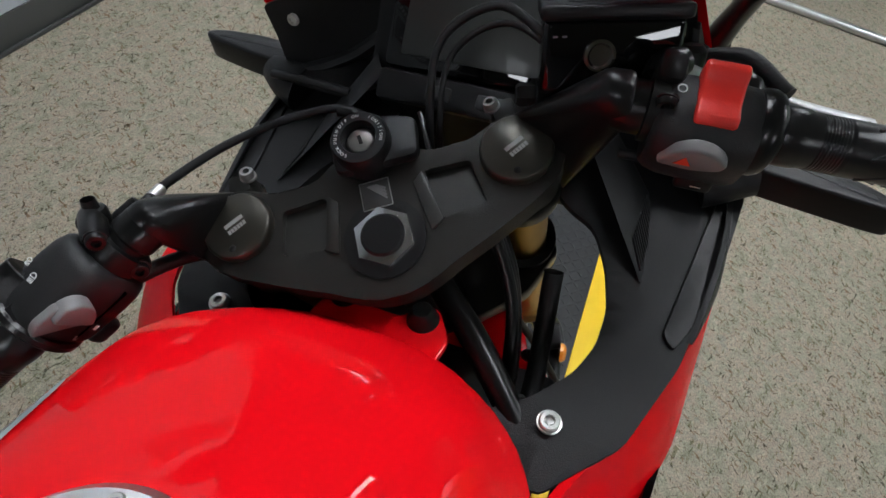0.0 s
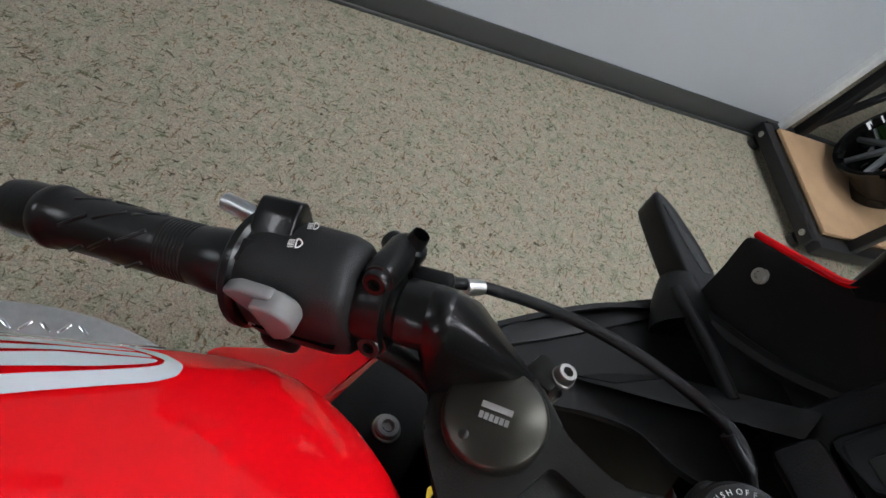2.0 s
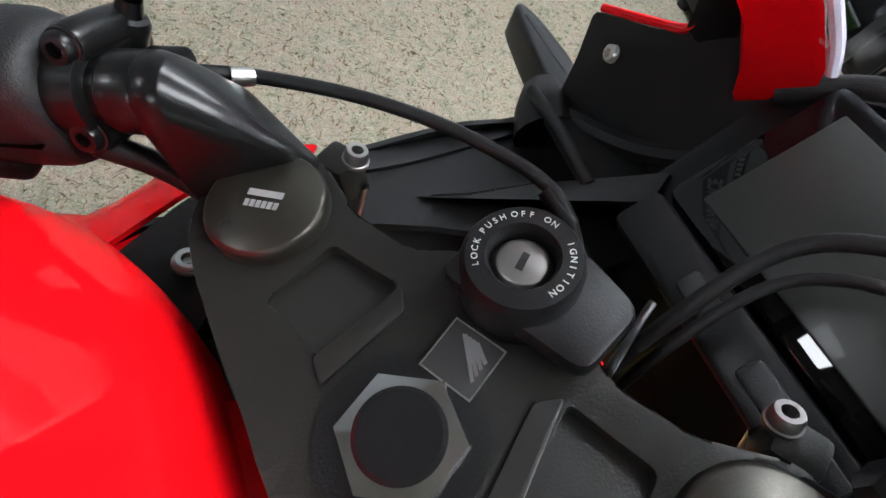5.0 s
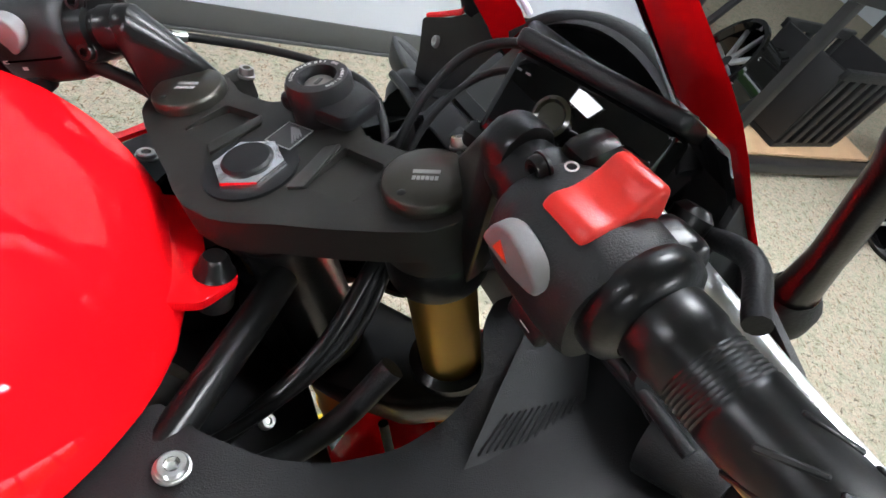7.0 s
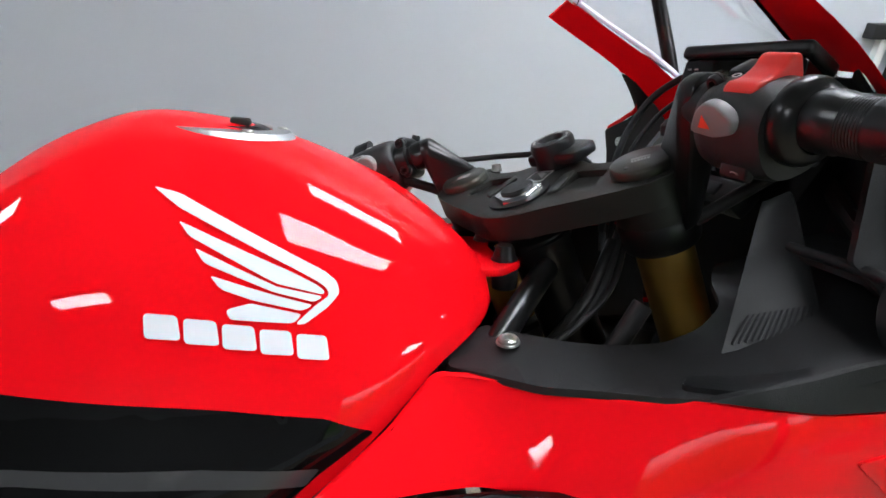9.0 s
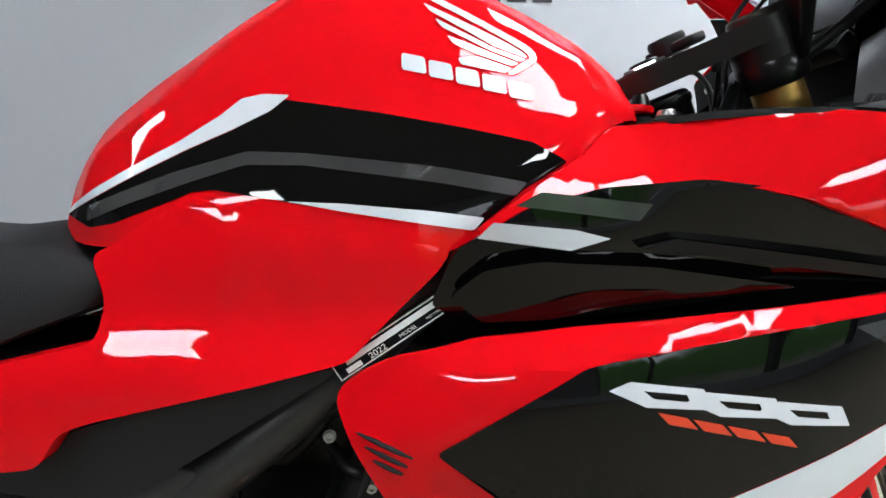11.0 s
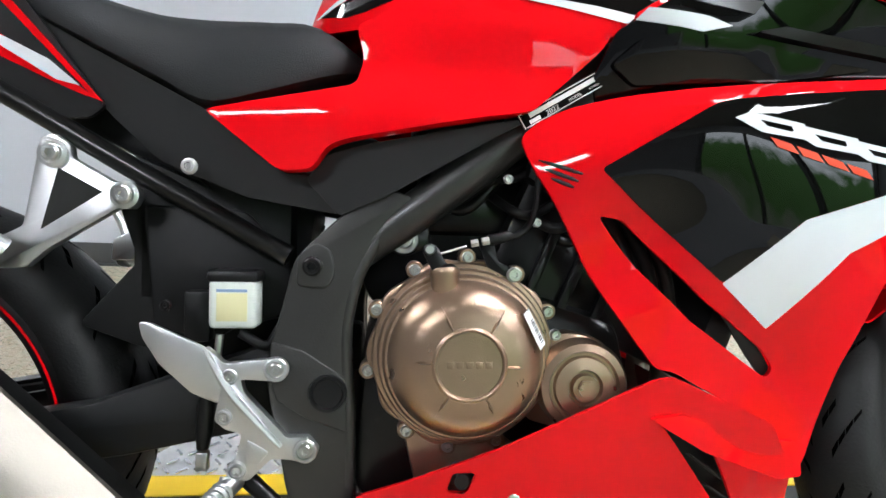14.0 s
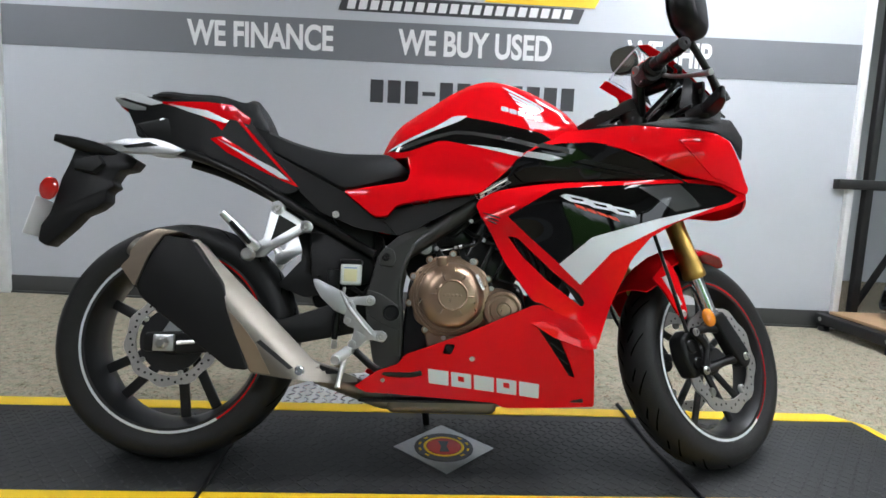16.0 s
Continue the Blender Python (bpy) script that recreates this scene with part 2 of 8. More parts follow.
def filled(outline, step, holes=()):
    """Triangles of a flat outline with inner points about a step apart."""
    from mathutils.geometry import delaunay_2d_cdt
    rings = []
    for ring in (outline, *holes):
        dense = []
        for i in range(len(ring)):
            a, b = Vector(ring[i]), Vector(ring[(i + 1) % len(ring)])
            k = max(1, int((b - a).length / step))
            dense += [a + (b - a) * (j / k) for j in range(k)]
        rings.append(dense)
    vs, es = [], []
    for ring in rings:
        o = len(vs)
        vs += ring
        es += [(o + i, o + (i + 1) % len(ring)) for i in range(len(ring))]
    xs, ys = [v[0] for v in rings[0]], [v[1] for v in rings[0]]
    edge = np.array([v[:] for v in vs])
    for i in range(int((max(xs) - min(xs)) / step) + 1):
        for j in range(int((max(ys) - min(ys)) / step) + 1):
            q = Vector((min(xs) + (i + 0.5 + 0.5 * (j % 2)) * step, min(ys) + (j + 0.5) * step))
            if inside(q, rings[0]) and not any(inside(q, h) for h in rings[1:]) and ((edge - q[:]) ** 2).sum(1).min() > (0.4 * step) ** 2:
                vs.append(q)
    v2, _, f2, *_ = delaunay_2d_cdt(vs, es, [], 0, 1e-6)
    keep = []
    for f in f2:
        c = sum((v2[i] for i in f), Vector((0, 0))) / len(f)
        if inside(c, rings[0]) and not any(inside(c, h) for h in rings[1:]):
            keep.append(f)
    return v2, keep


def sheet(name, outline, place, mat, parent, thick=0.004, holes=(), step=0.03, r=0.008, label="", bevel=0.0015, angle=30):
    """A shaped panel: place(u, v, w) gives the point w metres above its surface."""
    vs, fs = filled(rounded(outline, r) if r else outline, step, [rounded(h, r * 0.6) for h in holes])
    bm = bmesh.new()
    used = sorted({i for f in fs for i in f})
    top = {i: bm.verts.new(place(*vs[i], 0.0)) for i in used}
    tops = [bm.faces.new([top[i] for i in f]) for f in fs]
    if thick:
        rim = [e for e in bm.edges if len(e.link_faces) == 1]
        bot = {i: bm.verts.new(place(*vs[i], -thick)) for i in used}
        back = {top[i]: bot[i] for i in used}
        for f in fs:
            bm.faces.new([bot[i] for i in reversed(f)])
        for e in rim:
            a, b = e.verts
            bm.faces.new((a, b, back[b], back[a]))
        if bevel:
            bmesh.ops.bevel(bm, geom=rim, offset=bevel, segments=2, profile=0.6, affect="EDGES", clamp_overlap=True)
    return part(name, bm, mat, parent, label, angle)


def field(anchors):
    """A smooth height over the plane through (u, v, height) anchors."""
    a = np.array(anchors)
    n = len(a)
    d = np.hypot(a[:, None, 0] - a[None, :, 0], a[:, None, 1] - a[None, :, 1])
    m = np.zeros((n + 3, n + 3))
    m[:n, :n] = np.sqrt(d * d + 0.06**2)
    m[:n, :n] -= np.eye(n) * 0.01
    m[:n, n:], m[n:, :n] = np.c_[np.ones(n), a[:, :2]], np.c_[np.ones(n), a[:, :2]].T
    w = np.linalg.solve(m, np.r_[a[:, 2], 0, 0, 0])

    def at(u, v):
        k = np.sqrt((a[:, 0] - u) ** 2 + (a[:, 1] - v) ** 2 + 0.06**2)
        return float(k @ w[:n] + w[n] + w[n + 1] * u + w[n + 2] * v)
    return at


def flank(fl, s, lift=0.0):
    """Puts (x, z) of a flank at its half width, on side s (-1 right, 1 left)."""
    return lambda u, v, w: (u, s * (fl(u, v) + w + lift), v)


def smooth_path(pts, k=6):
    p = [Vector(q) for q in pts]
    p = [2 * p[0] - p[1], *p, 2 * p[-1] - p[-2]]
    out = []
    for i in range(1, len(p) - 2):
        for j in range(k):
            t = j / k
            out.append(0.5 * ((2 * p[i]) + (p[i + 1] - p[i - 1]) * t + (2 * p[i - 1] - 5 * p[i] + 4 * p[i + 1] - p[i + 2]) * t * t + (3 * p[i] - p[i - 1] - 3 * p[i + 1] + p[i + 2]) * t**3))
    return out + [p[-2]]


def sweep(pts, r, n=12, k=6, m=None, bm=None):
    """A tube of radius r (or radii, one a point) along a smoothed path."""
    path = smooth_path(pts, k) if k > 1 else [Vector(q) for q in pts]
    rad = [r] * len(path) if not isinstance(r, (list, tuple)) else list(np.interp(np.linspace(0, 1, len(path)), np.linspace(0, 1, len(r)), r))
    bm = bm or bmesh.new()
    up = None
    rings = []
    for i, q in enumerate(path):
        d = (path[min(i + 1, len(path) - 1)] - path[max(i - 1, 0)]).normalized()
        up = (up - d * up.dot(d)).normalized() if up else d.orthogonal().normalized()
        side = d.cross(up)
        rings.append([bm.verts.new(q + (up * math.cos(a) + side * math.sin(a)) * rad[i]) for a in (2 * math.pi * j / n for j in range(n))])
    for a, b in zip(rings, rings[1:]):
        for j in range(n):
            bm.faces.new((a[j], a[(j + 1) % n], b[(j + 1) % n], b[j]))
    bm.faces.new(rings[0])
    bm.faces.new(rings[-1])
    if m:
        bmesh.ops.transform(bm, matrix=m, verts=bm.verts)
    return bm


def lathe(profile, centre, axis, n=48, m=None, bm=None):
    """Turns (radius, height) pairs round an axis."""
    bm = bm or bmesh.new()
    q = Matrix.Translation(centre) @ Vector(axis).to_track_quat("Z", "Y").to_matrix().to_4x4()
    if m:
        q = m @ q
    rings = []
    for r, h in profile:
        if r < 1e-6:
            rings.append([bm.verts.new(q @ Vector((0, 0, h)))])
        else:
            rings.append([bm.verts.new(q @ Vector((r * math.cos(a), r * math.sin(a), h))) for a in (2 * math.pi * j / n for j in range(n))])
    for a, b in zip(rings, rings[1:]):
        for j in range(n):
            va, vb = [a[j % len(a)], a[(j + 1) % len(a)]], [b[(j + 1) % len(b)], b[j % len(b)]]
            ring = list(dict.fromkeys(va + vb))
            if len(ring) > 2:
                bm.faces.new(ring)
    return bm


def rbox(size, m, bevel=0.004, seg=2, bm=None):
    """A box of that size round the origin of m, with rounded edges."""
    b2 = bmesh.new()
    bmesh.ops.create_cube(b2, size=1, matrix=Matrix.Diagonal((*size, 1)))
    if bevel:
        bmesh.ops.bevel(b2, geom=list(b2.edges), offset=bevel, segments=seg, profile=0.5, affect="EDGES", clamp_overlap=True)
    bmesh.ops.transform(b2, matrix=m, verts=b2.verts)
    if bm is None:
        return b2
    me = bpy.data.meshes.new("t")
    b2.to_mesh(me)
    b2.free()
    bm.from_mesh(me)
    bpy.data.meshes.remove(me)
    return bm


def prism(outline, m, depth, bevel=0.003, r=0.0, seg=2, bm=None):
    """An outline in m's xy plane, drawn out along its z by depth, edges rounded."""
    ring = rounded(outline, r) if r else [Vector(p) for p in outline]
    b2 = bmesh.new()
    lo = [b2.verts.new((p[0], p[1], 0)) for p in ring]
    f = b2.faces.new(lo)
    ret = bmesh.ops.extrude_face_region(b2, geom=[f])
    top = [v for v in ret["geom"] if isinstance(v, bmesh.types.BMVert)]
    bmesh.ops.translate(b2, verts=top, vec=(0, 0, depth))
    if bevel:
        hot = [e for e in b2.edges if all(abs(v.co.z - depth) < 1e-7 for v in e.verts)] + [e for e in b2.edges if all(abs(v.co.z) < 1e-7 for v in e.verts)]
        bmesh.ops.bevel(b2, geom=hot, offset=bevel, segments=seg, profile=0.5, affect="EDGES", clamp_overlap=True)
    bmesh.ops.transform(b2, matrix=m, verts=b2.verts)
    bmesh.ops.recalc_face_normals(b2, faces=b2.faces)
    if bm is None:
        return b2
    me = bpy.data.meshes.new("t")
    b2.to_mesh(me)
    b2.free()
    bm.from_mesh(me)
    bpy.data.meshes.remove(me)
    return bm


def flat_side(y, s=-1):
    """xy = (x, z) of the bike at half width y, drawn out towards side s."""
    return Matrix(((1, 0, 0, 0), (0, 0, s, s * y), (0, 1, 0, 0), (0, 0, 0, 1)))


def bolt(name, centre, axis, r, parent, mat=STEEL, h=0.005, label="", m=None):
    """A socket-headed bolt: domed head with a hexagonal recess."""
    bm = lathe([(r * 1.15, 0), (r * 1.15, h * 0.25), (r, h * 0.3), (r, h * 0.75), (r * 0.85, h), (r * 0.5, h)], centre, axis, 20, m)
    lathe([(r * 0.5, h), (r * 0.45, h * 0.35), (0, h * 0.35)], centre, axis, 6, m, bm)
    return part(name, bm, mat, parent, label)


def writing(text, size, m, mat, parent, name="letters", depth=0.0004, spread=1.0, label="", bold=0.0):
    cu = bpy.data.curves.new(name, "FONT")
    cu.body, cu.size, cu.align_x, cu.align_y, cu.extrude, cu.space_character = text, size, "CENTER", "CENTER", depth, spread
    cu.offset = bold * size
    tmp = bpy.data.objects.new(name, cu)
    scene.collection.objects.link(tmp)
    me = bpy.data.meshes.new_from_object(tmp.evaluated_get(bpy.context.evaluated_depsgraph_get()))
    bpy.data.objects.remove(tmp)
    me.transform(m)
    me.materials.clear()
    me.materials.append(mat)
    me.name = name
    ob = new(name, me)
    ob.parent = parent
    return tagged(ob, label)


# ---- the room ----
FLOOR = -0.012


def slab(name, lo, hi, mat, parent=None, label="", bevel=0.0, kind="structure", category=""):
    size = [b - a for a, b in zip(lo, hi)]
    ob = part(name, rbox(size, Matrix.Translation([(a + b) / 2 for a, b in zip(lo, hi)]), bevel), mat, parent, label)
    return tagged(ob, "", category, "", kind) if not parent else ob


WALL_Y, WALL_L, WALL_R = 1.952, -1.98, 3.22
slab("floor", (-7, -5.2, -0.25), (8, 4.2, FLOOR), CARPET, label="speckled beige and brown berber carpet floor")
slab("ceiling", (-7, -5.2, 3.05), (8, 4.2, 3.2), CEILM, label="pale ceiling over the showroom")
slab("wall_north", (WALL_L, WALL_Y, FLOOR), (WALL_R, WALL_Y + 0.15, 3.05), WALLM, label="pale blue-grey painted showroom wall")
slab("wall_west", (-7.15, -5.2, FLOOR), (-7, 4.2, 3.05), WALLM, label="pale grey painted side wall")
slab("wall_east", (8, -5.2, FLOOR), (8.15, 4.2, 3.05), WALLM, label="pale grey painted side wall")
slab("wall_rear", (-7, 4.2, FLOOR), (8, 4.35, 3.05), WALLM, label="grey wall of the room behind")
slab("baseboard", (WALL_L, WALL_Y - 0.008, FLOOR), (WALL_R - 0.03, WALL_Y - 0.001, 0.10), BASEM, label="dark grey vinyl baseboard along the wall", bevel=0.003)
slab("baseboard_toe", (WALL_L, WALL_Y - 0.02, FLOOR), (WALL_R - 0.03, WALL_Y - 0.0085, 0.002), BASEM, label="curved toe of the vinyl baseboard", bevel=0.004)
slab("trim_right", (WALL_R - 0.028, WALL_Y - 0.03, FLOOR), (WALL_R + 0.012, WALL_Y + 0.16, 3.05), TRIMW, label="white painted wall end trim", bevel=0.003)
slab("trim_left", (WALL_L - 0.07, WALL_Y - 0.03, FLOOR), (WALL_L, WALL_Y + 0.16, 3.05), TRIMW, label="white painted wall end trim", bevel=0.003)
slab("column_left", (WALL_L - 0.75, WALL_Y + 0.2, FLOOR), (WALL_L - 0.12, WALL_Y + 0.5, 3.05), RACKM, label="black doorway panel beside the wall", bevel=0.003)

band = slab("wall_sign_band", (WALL_L, WALL_Y - 0.0025, 1.50), (WALL_R - 0.03, WALL_Y - 0.0005, 1.735), BANDM, label="grey painted sign band with white capital lettering", kind="thing", category="sign")


def on_wall(x, z, lift=0.004, sx=1.0, shear=0.0):
    return Matrix(((sx, shear, 0, x), (0, 0, -1, WALL_Y - lift), (0, 1, 0, z), (0, 0, 0, 1)))


for text, x, width in (("WE FINANCE", -0.43, 0.90), ("WE BUY USED", 0.86, 0.98), ("WE SHIP", 2.03, 0.58)):
    writing(text, 0.2, on_wall(x, 1.615, 0.0035, width / (0.115 * len(text)) * 0.93), WALLW, band, "lettering", 0.0008, 1.0, "", 0.029)


def bar_text(name, x0, x1, z, h, n, mat, parent, gap=0.25, shear=0.0):
    """Plain bars in place of a line of writing."""
    for i in range(n):
        w = (x1 - x0) / n
        z0, z1 = (0.38 * h, 0.56 * h) if n == 12 and i in (3, 7) else (0.0, h)
        bm = prism([(0, z0), (w * (1 - gap), z0), (w * (1 - gap) + shear, z1), (shear, z1)], on_wall(x0 + i * w, z, 0.0015), 0.0012, 0)
        part("bar", bm, mat, parent)


number = tagged(new("wall_number_sign"), "row of dark block shapes painted on the wall", "sign")
bar_text("bar", 0.235, 1.50, 1.262, 0.135, 12, WALLD, number)
web = tagged(new("wall_banner_sign"), "slanted black banner with white bars on the wall", "sign")
part("panel", prism([(0.03, 1.79), (1.47, 1.775), (1.50, 1.86), (0.06, 1.885)], on_wall(0, 0, 0.0005), 0.002, 0), WALLD, web)
bar_text("bar", 0.08, 1.44, 1.80, 0.055, 20, WALLW, web, 0.3, 0.012)
part("stripe", prism([(0.9, 1.875), (1.56, 1.868), (1.59, 1.93), (0.93, 1.94)], on_wall(0, 0, 0.003), 0.002, 0), YELLOW, web, "yellow slanted stripe")

# window wall behind the camera, with daylight and greenery outside
slab("wall_south_base", (-7, -5.2, FLOOR), (8, -5.05, 0.35), WALLM, label="low wall under the shop windows")
slab("wall_south_head", (-7, -5.2, 2.6), (8, -5.05, 3.05), WALLM, label="wall above the shop windows")
# unseen solid stretch, added dark so the bike's flank reflects little there
slab("wall_south", (-7, -5.2, 0.35), (1.7, -5.05, 2.6), BANDM, label="unseen dark grey wall that keeps reflections dark beside the shop windows")
for i in range(4):
    slab(f"window_mullion_{i + 1}", (1.702 + 2.05 * i, -5.19, 0.35), (1.83 + 2.05 * i, -5.06, 2.6), RACKM, label="dark window mullion")
backdrop = tagged(part("backdrop", prism([(-12, -0.5), (13, -0.5), (13, 4.5), (-12, 4.5)], Matrix(((1, 0, 0, 0), (0, 0, -1, -7.5), (0, 1, 0, 0), (0, 0, 0, 1))), 0.02, 0), OUTSIDE, None, "trees and bright sky outside the windows"), kind="structure")


def ceiling_light():
    t = tagged(new("ceiling_light"), "flat rectangular ceiling light with white diffuser", "ceiling light", "ceiling lights")
    part("frame", rbox((1.22, 0.62, 0.05), Matrix.Translation((0, 0, 0.0)), 0.004), TRIMW, t)
    part("diffuser", rbox((1.14, 0.54, 0.02), Matrix.Translation((0, 0, -0.022)), 0.003), LIGHT, t, "glowing white diffuser")
    return t


lamp = ceiling_light()
lamp.matrix_world = pose(-1.1, -2.7, 3.02)
# the first fits a highlight; the other four are added to balance the brightness
LIGHTS = [(2.05, -0.3), (4.5, -0.3), (3.6, -2.7), (-2.5, 0.7), (2.4, 1.3)]
for x, y in LIGHTS:
    copy_thing(lamp, pose(x, y, 3.02))

# ---- display mat, turned a little against the wall ----
MATX = pose(0, 0, 0, 0, 0, 3.0)
display = tagged(new("display_mat"), "ribbed black rubber display mat with yellow borders", "mat")
display.matrix_world = MATX
SEAMS = (-1.15, 0.13, 1.386, 2.215)
NEAR, FAR, BORDER = -0.228, 0.385, 0.062


def mat_panel(x0, x1, last=False):
    bm = prism([(x0 + 0.002, NEAR + BORDER), (x1 - 0.002, NEAR + BORDER), (x1 - 0.002, FAR - BORDER), (x0 + 0.002, FAR - BORDER)], Matrix.Translation((0, 0, FLOOR)), 0.010, 0.001)
    panel = part("rubber_panel", bm, MATRUB, display)
    verts, faces = [], []
    nx, ny = int((x1 - x0 - 0.02) / 0.0235), int((FAR - NEAR - 2 * BORDER - 0.02) / 0.0235)
    for i in range(nx):
        for j in range(ny):
            cx, cy, a = x0 + 0.02 + i * 0.0235, NEAR + BORDER + 0.018 + j * 0.0235, radians(45 if (i + j) % 2 else -45)
            c, sn, n = math.cos(a), math.sin(a), len(verts)
            for k, z in ((1.0, -0.0021), (0.6, -0.0008)):
                for u, v in ((-0.0105, -0.0032), (0.0105, -0.0032), (0.0105, 0.0032), (-0.0105, 0.0032)):
                    u, v = u * (0.8 + 0.2 * k), v * k
                    verts.append((cx + u * c - v * sn, cy + u * sn + v * c, z))
            faces += [(n, n + 1, n + 5, n + 4), (n + 1, n + 2, n + 6, n + 5), (n + 2, n + 3, n + 7, n + 6), (n + 3, n, n + 4, n + 7), (n + 4, n + 5, n + 6, n + 7)]
    me = bpy.data.meshes.new("tread_pattern")
    me.from_pydata(verts, [], faces)
    me.materials.append(MATRUB)
    bars = new("tread_pattern", me)
    bars.parent = panel
    tagged(bars, "small raised diagonal rubber bars", "", "", "stuff")
    for y0, y1, far in ((NEAR, NEAR + BORDER, False), (FAR - BORDER, FAR, True)):
        e0, e1 = (FLOOR + 0.002, 0.0)
        cut = 0.05 if last else 0.0
        ring = [(x0 + 0.002, y0), (x1 - (cut if not far else 0), y0), (x1 - (0 if not far else cut), y1), (x0 + 0.002, y1)]
        part("yellow_border", prism(ring, Matrix.Translation((0, 0, FLOOR)), 0.0125, 0.004, 0.003), YELLOW, display, "yellow bevelled border")


for a, b, last in zip(SEAMS, SEAMS[1:], (False, False, True)):
    mat_panel(a, b, last)
part("yellow_end", prism([(2.2155, NEAR + 0.05), (2.245, NEAR + 0.09), (2.245, FAR - 0.09), (2.2155, FAR - 0.05)], Matrix.Translation((0, 0, FLOOR)), 0.011, 0.003), YELLOW, display, "yellow bevelled end ramp")
for x in SEAMS[1:3]:
    part("seam", sweep([(x, NEAR - 0.06, -0.004), (x + 0.004, NEAR + 0.1, 0.003), (x - 0.004, 0.1, 0.002), (x + 0.004, FAR - 0.1, 0.005), (x - 0.004, FAR + 0.005, 0.016)], [0.004, 0.006, 0.005, 0.006, 0.007], 8), RUBBER, display, "raised black rubber seam")
badge = tagged(new("mat_badge"), "grey metal diamond plate with a red round emblem on the mat", "badge")
badge.matrix_world = MATX @ Matrix.Translation((0.74, 0.076, 0))
part("plate", prism([(-0.148, 0), (0, -0.148), (0.148, 0), (0, 0.148)], Matrix.Translation((0, 0, 0.0005)), 0.0022, 0.0006), material("chequer_plate", (0.42, 0.43, 0.44), 0.4, 0.9, 0, 0.2, 60, 0.4, 220), badge)
part("disc", lathe([(0.0, 0.0042), (0.085, 0.0042), (0.087, 0.0026)], (0, 0, 0), (0, 0, 1), 48), WALLD, badge, "black round emblem ground")
part("ring", lathe([(0.052, 0.0044), (0.052, 0.0052), (0.060, 0.0052), (0.060, 0.0044)], (0, 0, 0), (0, 0, 1), 48), YELLOW, badge, "thin yellow ring")
part("centre", lathe([(0.0, 0.0054), (0.050, 0.0054), (0.050, 0.0044)], (0, 0, 0), (0, 0, 1), 40), material("emblem_red", (0.45, 0.03, 0.02), 0.5), badge, "red centre of the emblem")
part("mark", prism([(-0.014, -0.034), (0.014, -0.034), (0.008, 0), (0.016, 0.03), (-0.016, 0.03), (-0.008, 0)], Matrix.Translation((0, 0, 0.0056)), 0.0006, 0), WALLD, badge)
for i in range(12):
    a = 2 * math.pi * (i + 0.5) / 12
    if i not in (2, 3, 8, 9):
        part("bar", rbox((0.006, 0.014, 0.001), Matrix.Rotation(a, 4, "Z") @ Matrix.Translation((0.072, 0, 0.005)), 0), YELLOW, badge)

# round chequer-plate turntable edge beyond the mat
plate = tagged(part("turntable_plate", lathe([(0.0, FLOOR + 0.004), (0.556, FLOOR + 0.004), (0.56, FLOOR)], (0.60, 0.225, 0), (0, 0, 1), 96), material("bright_chequer_plate", (0.66, 0.66, 0.67), 0.36, 0.8, 0, 0.2, 60, 0.2, 220), None, "round silver chequer-plate disc lying under the mat", smooth=True), category="metal plate")
bm = bmesh.new()
for i in range(-17, 18):
    for j in range(-17, 18):
        x, y = 0.032 * i, 0.032 * j
        if x * x + y * y < 0.53**2 and (y > 0.10 or y < -0.42):
            rbox((0.027, 0.0075, 0.007), Matrix.Translation((0.60 + x, 0.225 + y, FLOOR + 0.0050)) @ Matrix.Rotation(radians(45 if (i + j) % 2 else -45), 4, "Z"), 0.0026, 2, bm)
tagged(part("treads", bm, material("bright_tread_lug", (0.86, 0.87, 0.88), 0.24, 1, 0, 0.1, 90), plate, "raised tread bars"), "raised chequer bars of the plate", "", "", "stuff")

# ---- display rack with a wheel, at the wall's end ----
rack = tagged(new("display_rack"), "black steel display rack with a plywood shelf board", "rack")


def beam(a, b, w=0.045):
    d = Vector(b) - Vector(a)
    m = Matrix.Translation((Vector(a) + Vector(b)) / 2) @ d.to_track_quat("Z", "Y").to_matrix().to_4x4()
    return rbox((w, w, d.length), m, 0.004)


X0, X1, Y0, Y1 = 3.12, 4.75, 1.32, 1.93
for a, b in (((X0, Y0, 0.06), (X0, Y1, 0.06)), ((X1, Y0, 0.06), (X1, Y1, 0.06)), ((X0, Y0, 0.06), (X1, Y0, 0.06)), ((X0, Y1, 0.06), (X1, Y1, 0.06)), ((X0, Y1, 0.9), (X1, Y1, 0.9)), ((X0, Y0, 0.9), (X1, Y0, 0.9))):
    part("rail", beam(a, b, 0.06), RACKM, rack)
for x in (X0 + 0.2, X1):
    for y in (Y0, Y1):
        part("post", beam((x, y, 0.09), (x, y, 2.0)), RACKM, rack)
part("brace", beam((X0 + 0.2, Y1 + 0.01, 0.1), (X0 + 0.9, Y1 + 0.01, 1.4), 0.03), RACKM, rack)
part("board", rbox((X1 - X0 - 0.07, Y1 - Y0 - 0.07, 0.018), Matrix.Translation(((X0 + X1) / 2, (Y0 + Y1) / 2, 0.10)), 0.002), PLY, rack, "bare plywood shelf board")
for y in (Y0 + 0.05, Y1 - 0.05):
    part("foot", lathe([(0, -0.03), (0.03, -0.03), (0.03, 0.0), (0.012, 0.004), (0.012, 0.06)], (X0, y, FLOOR + 0.03), (0, 0, 1), 20), RACKM, rack)
    bolt("bolt", (X0 - 0.03, y, 0.06), (-1, 0, 0), 0.012, rack)


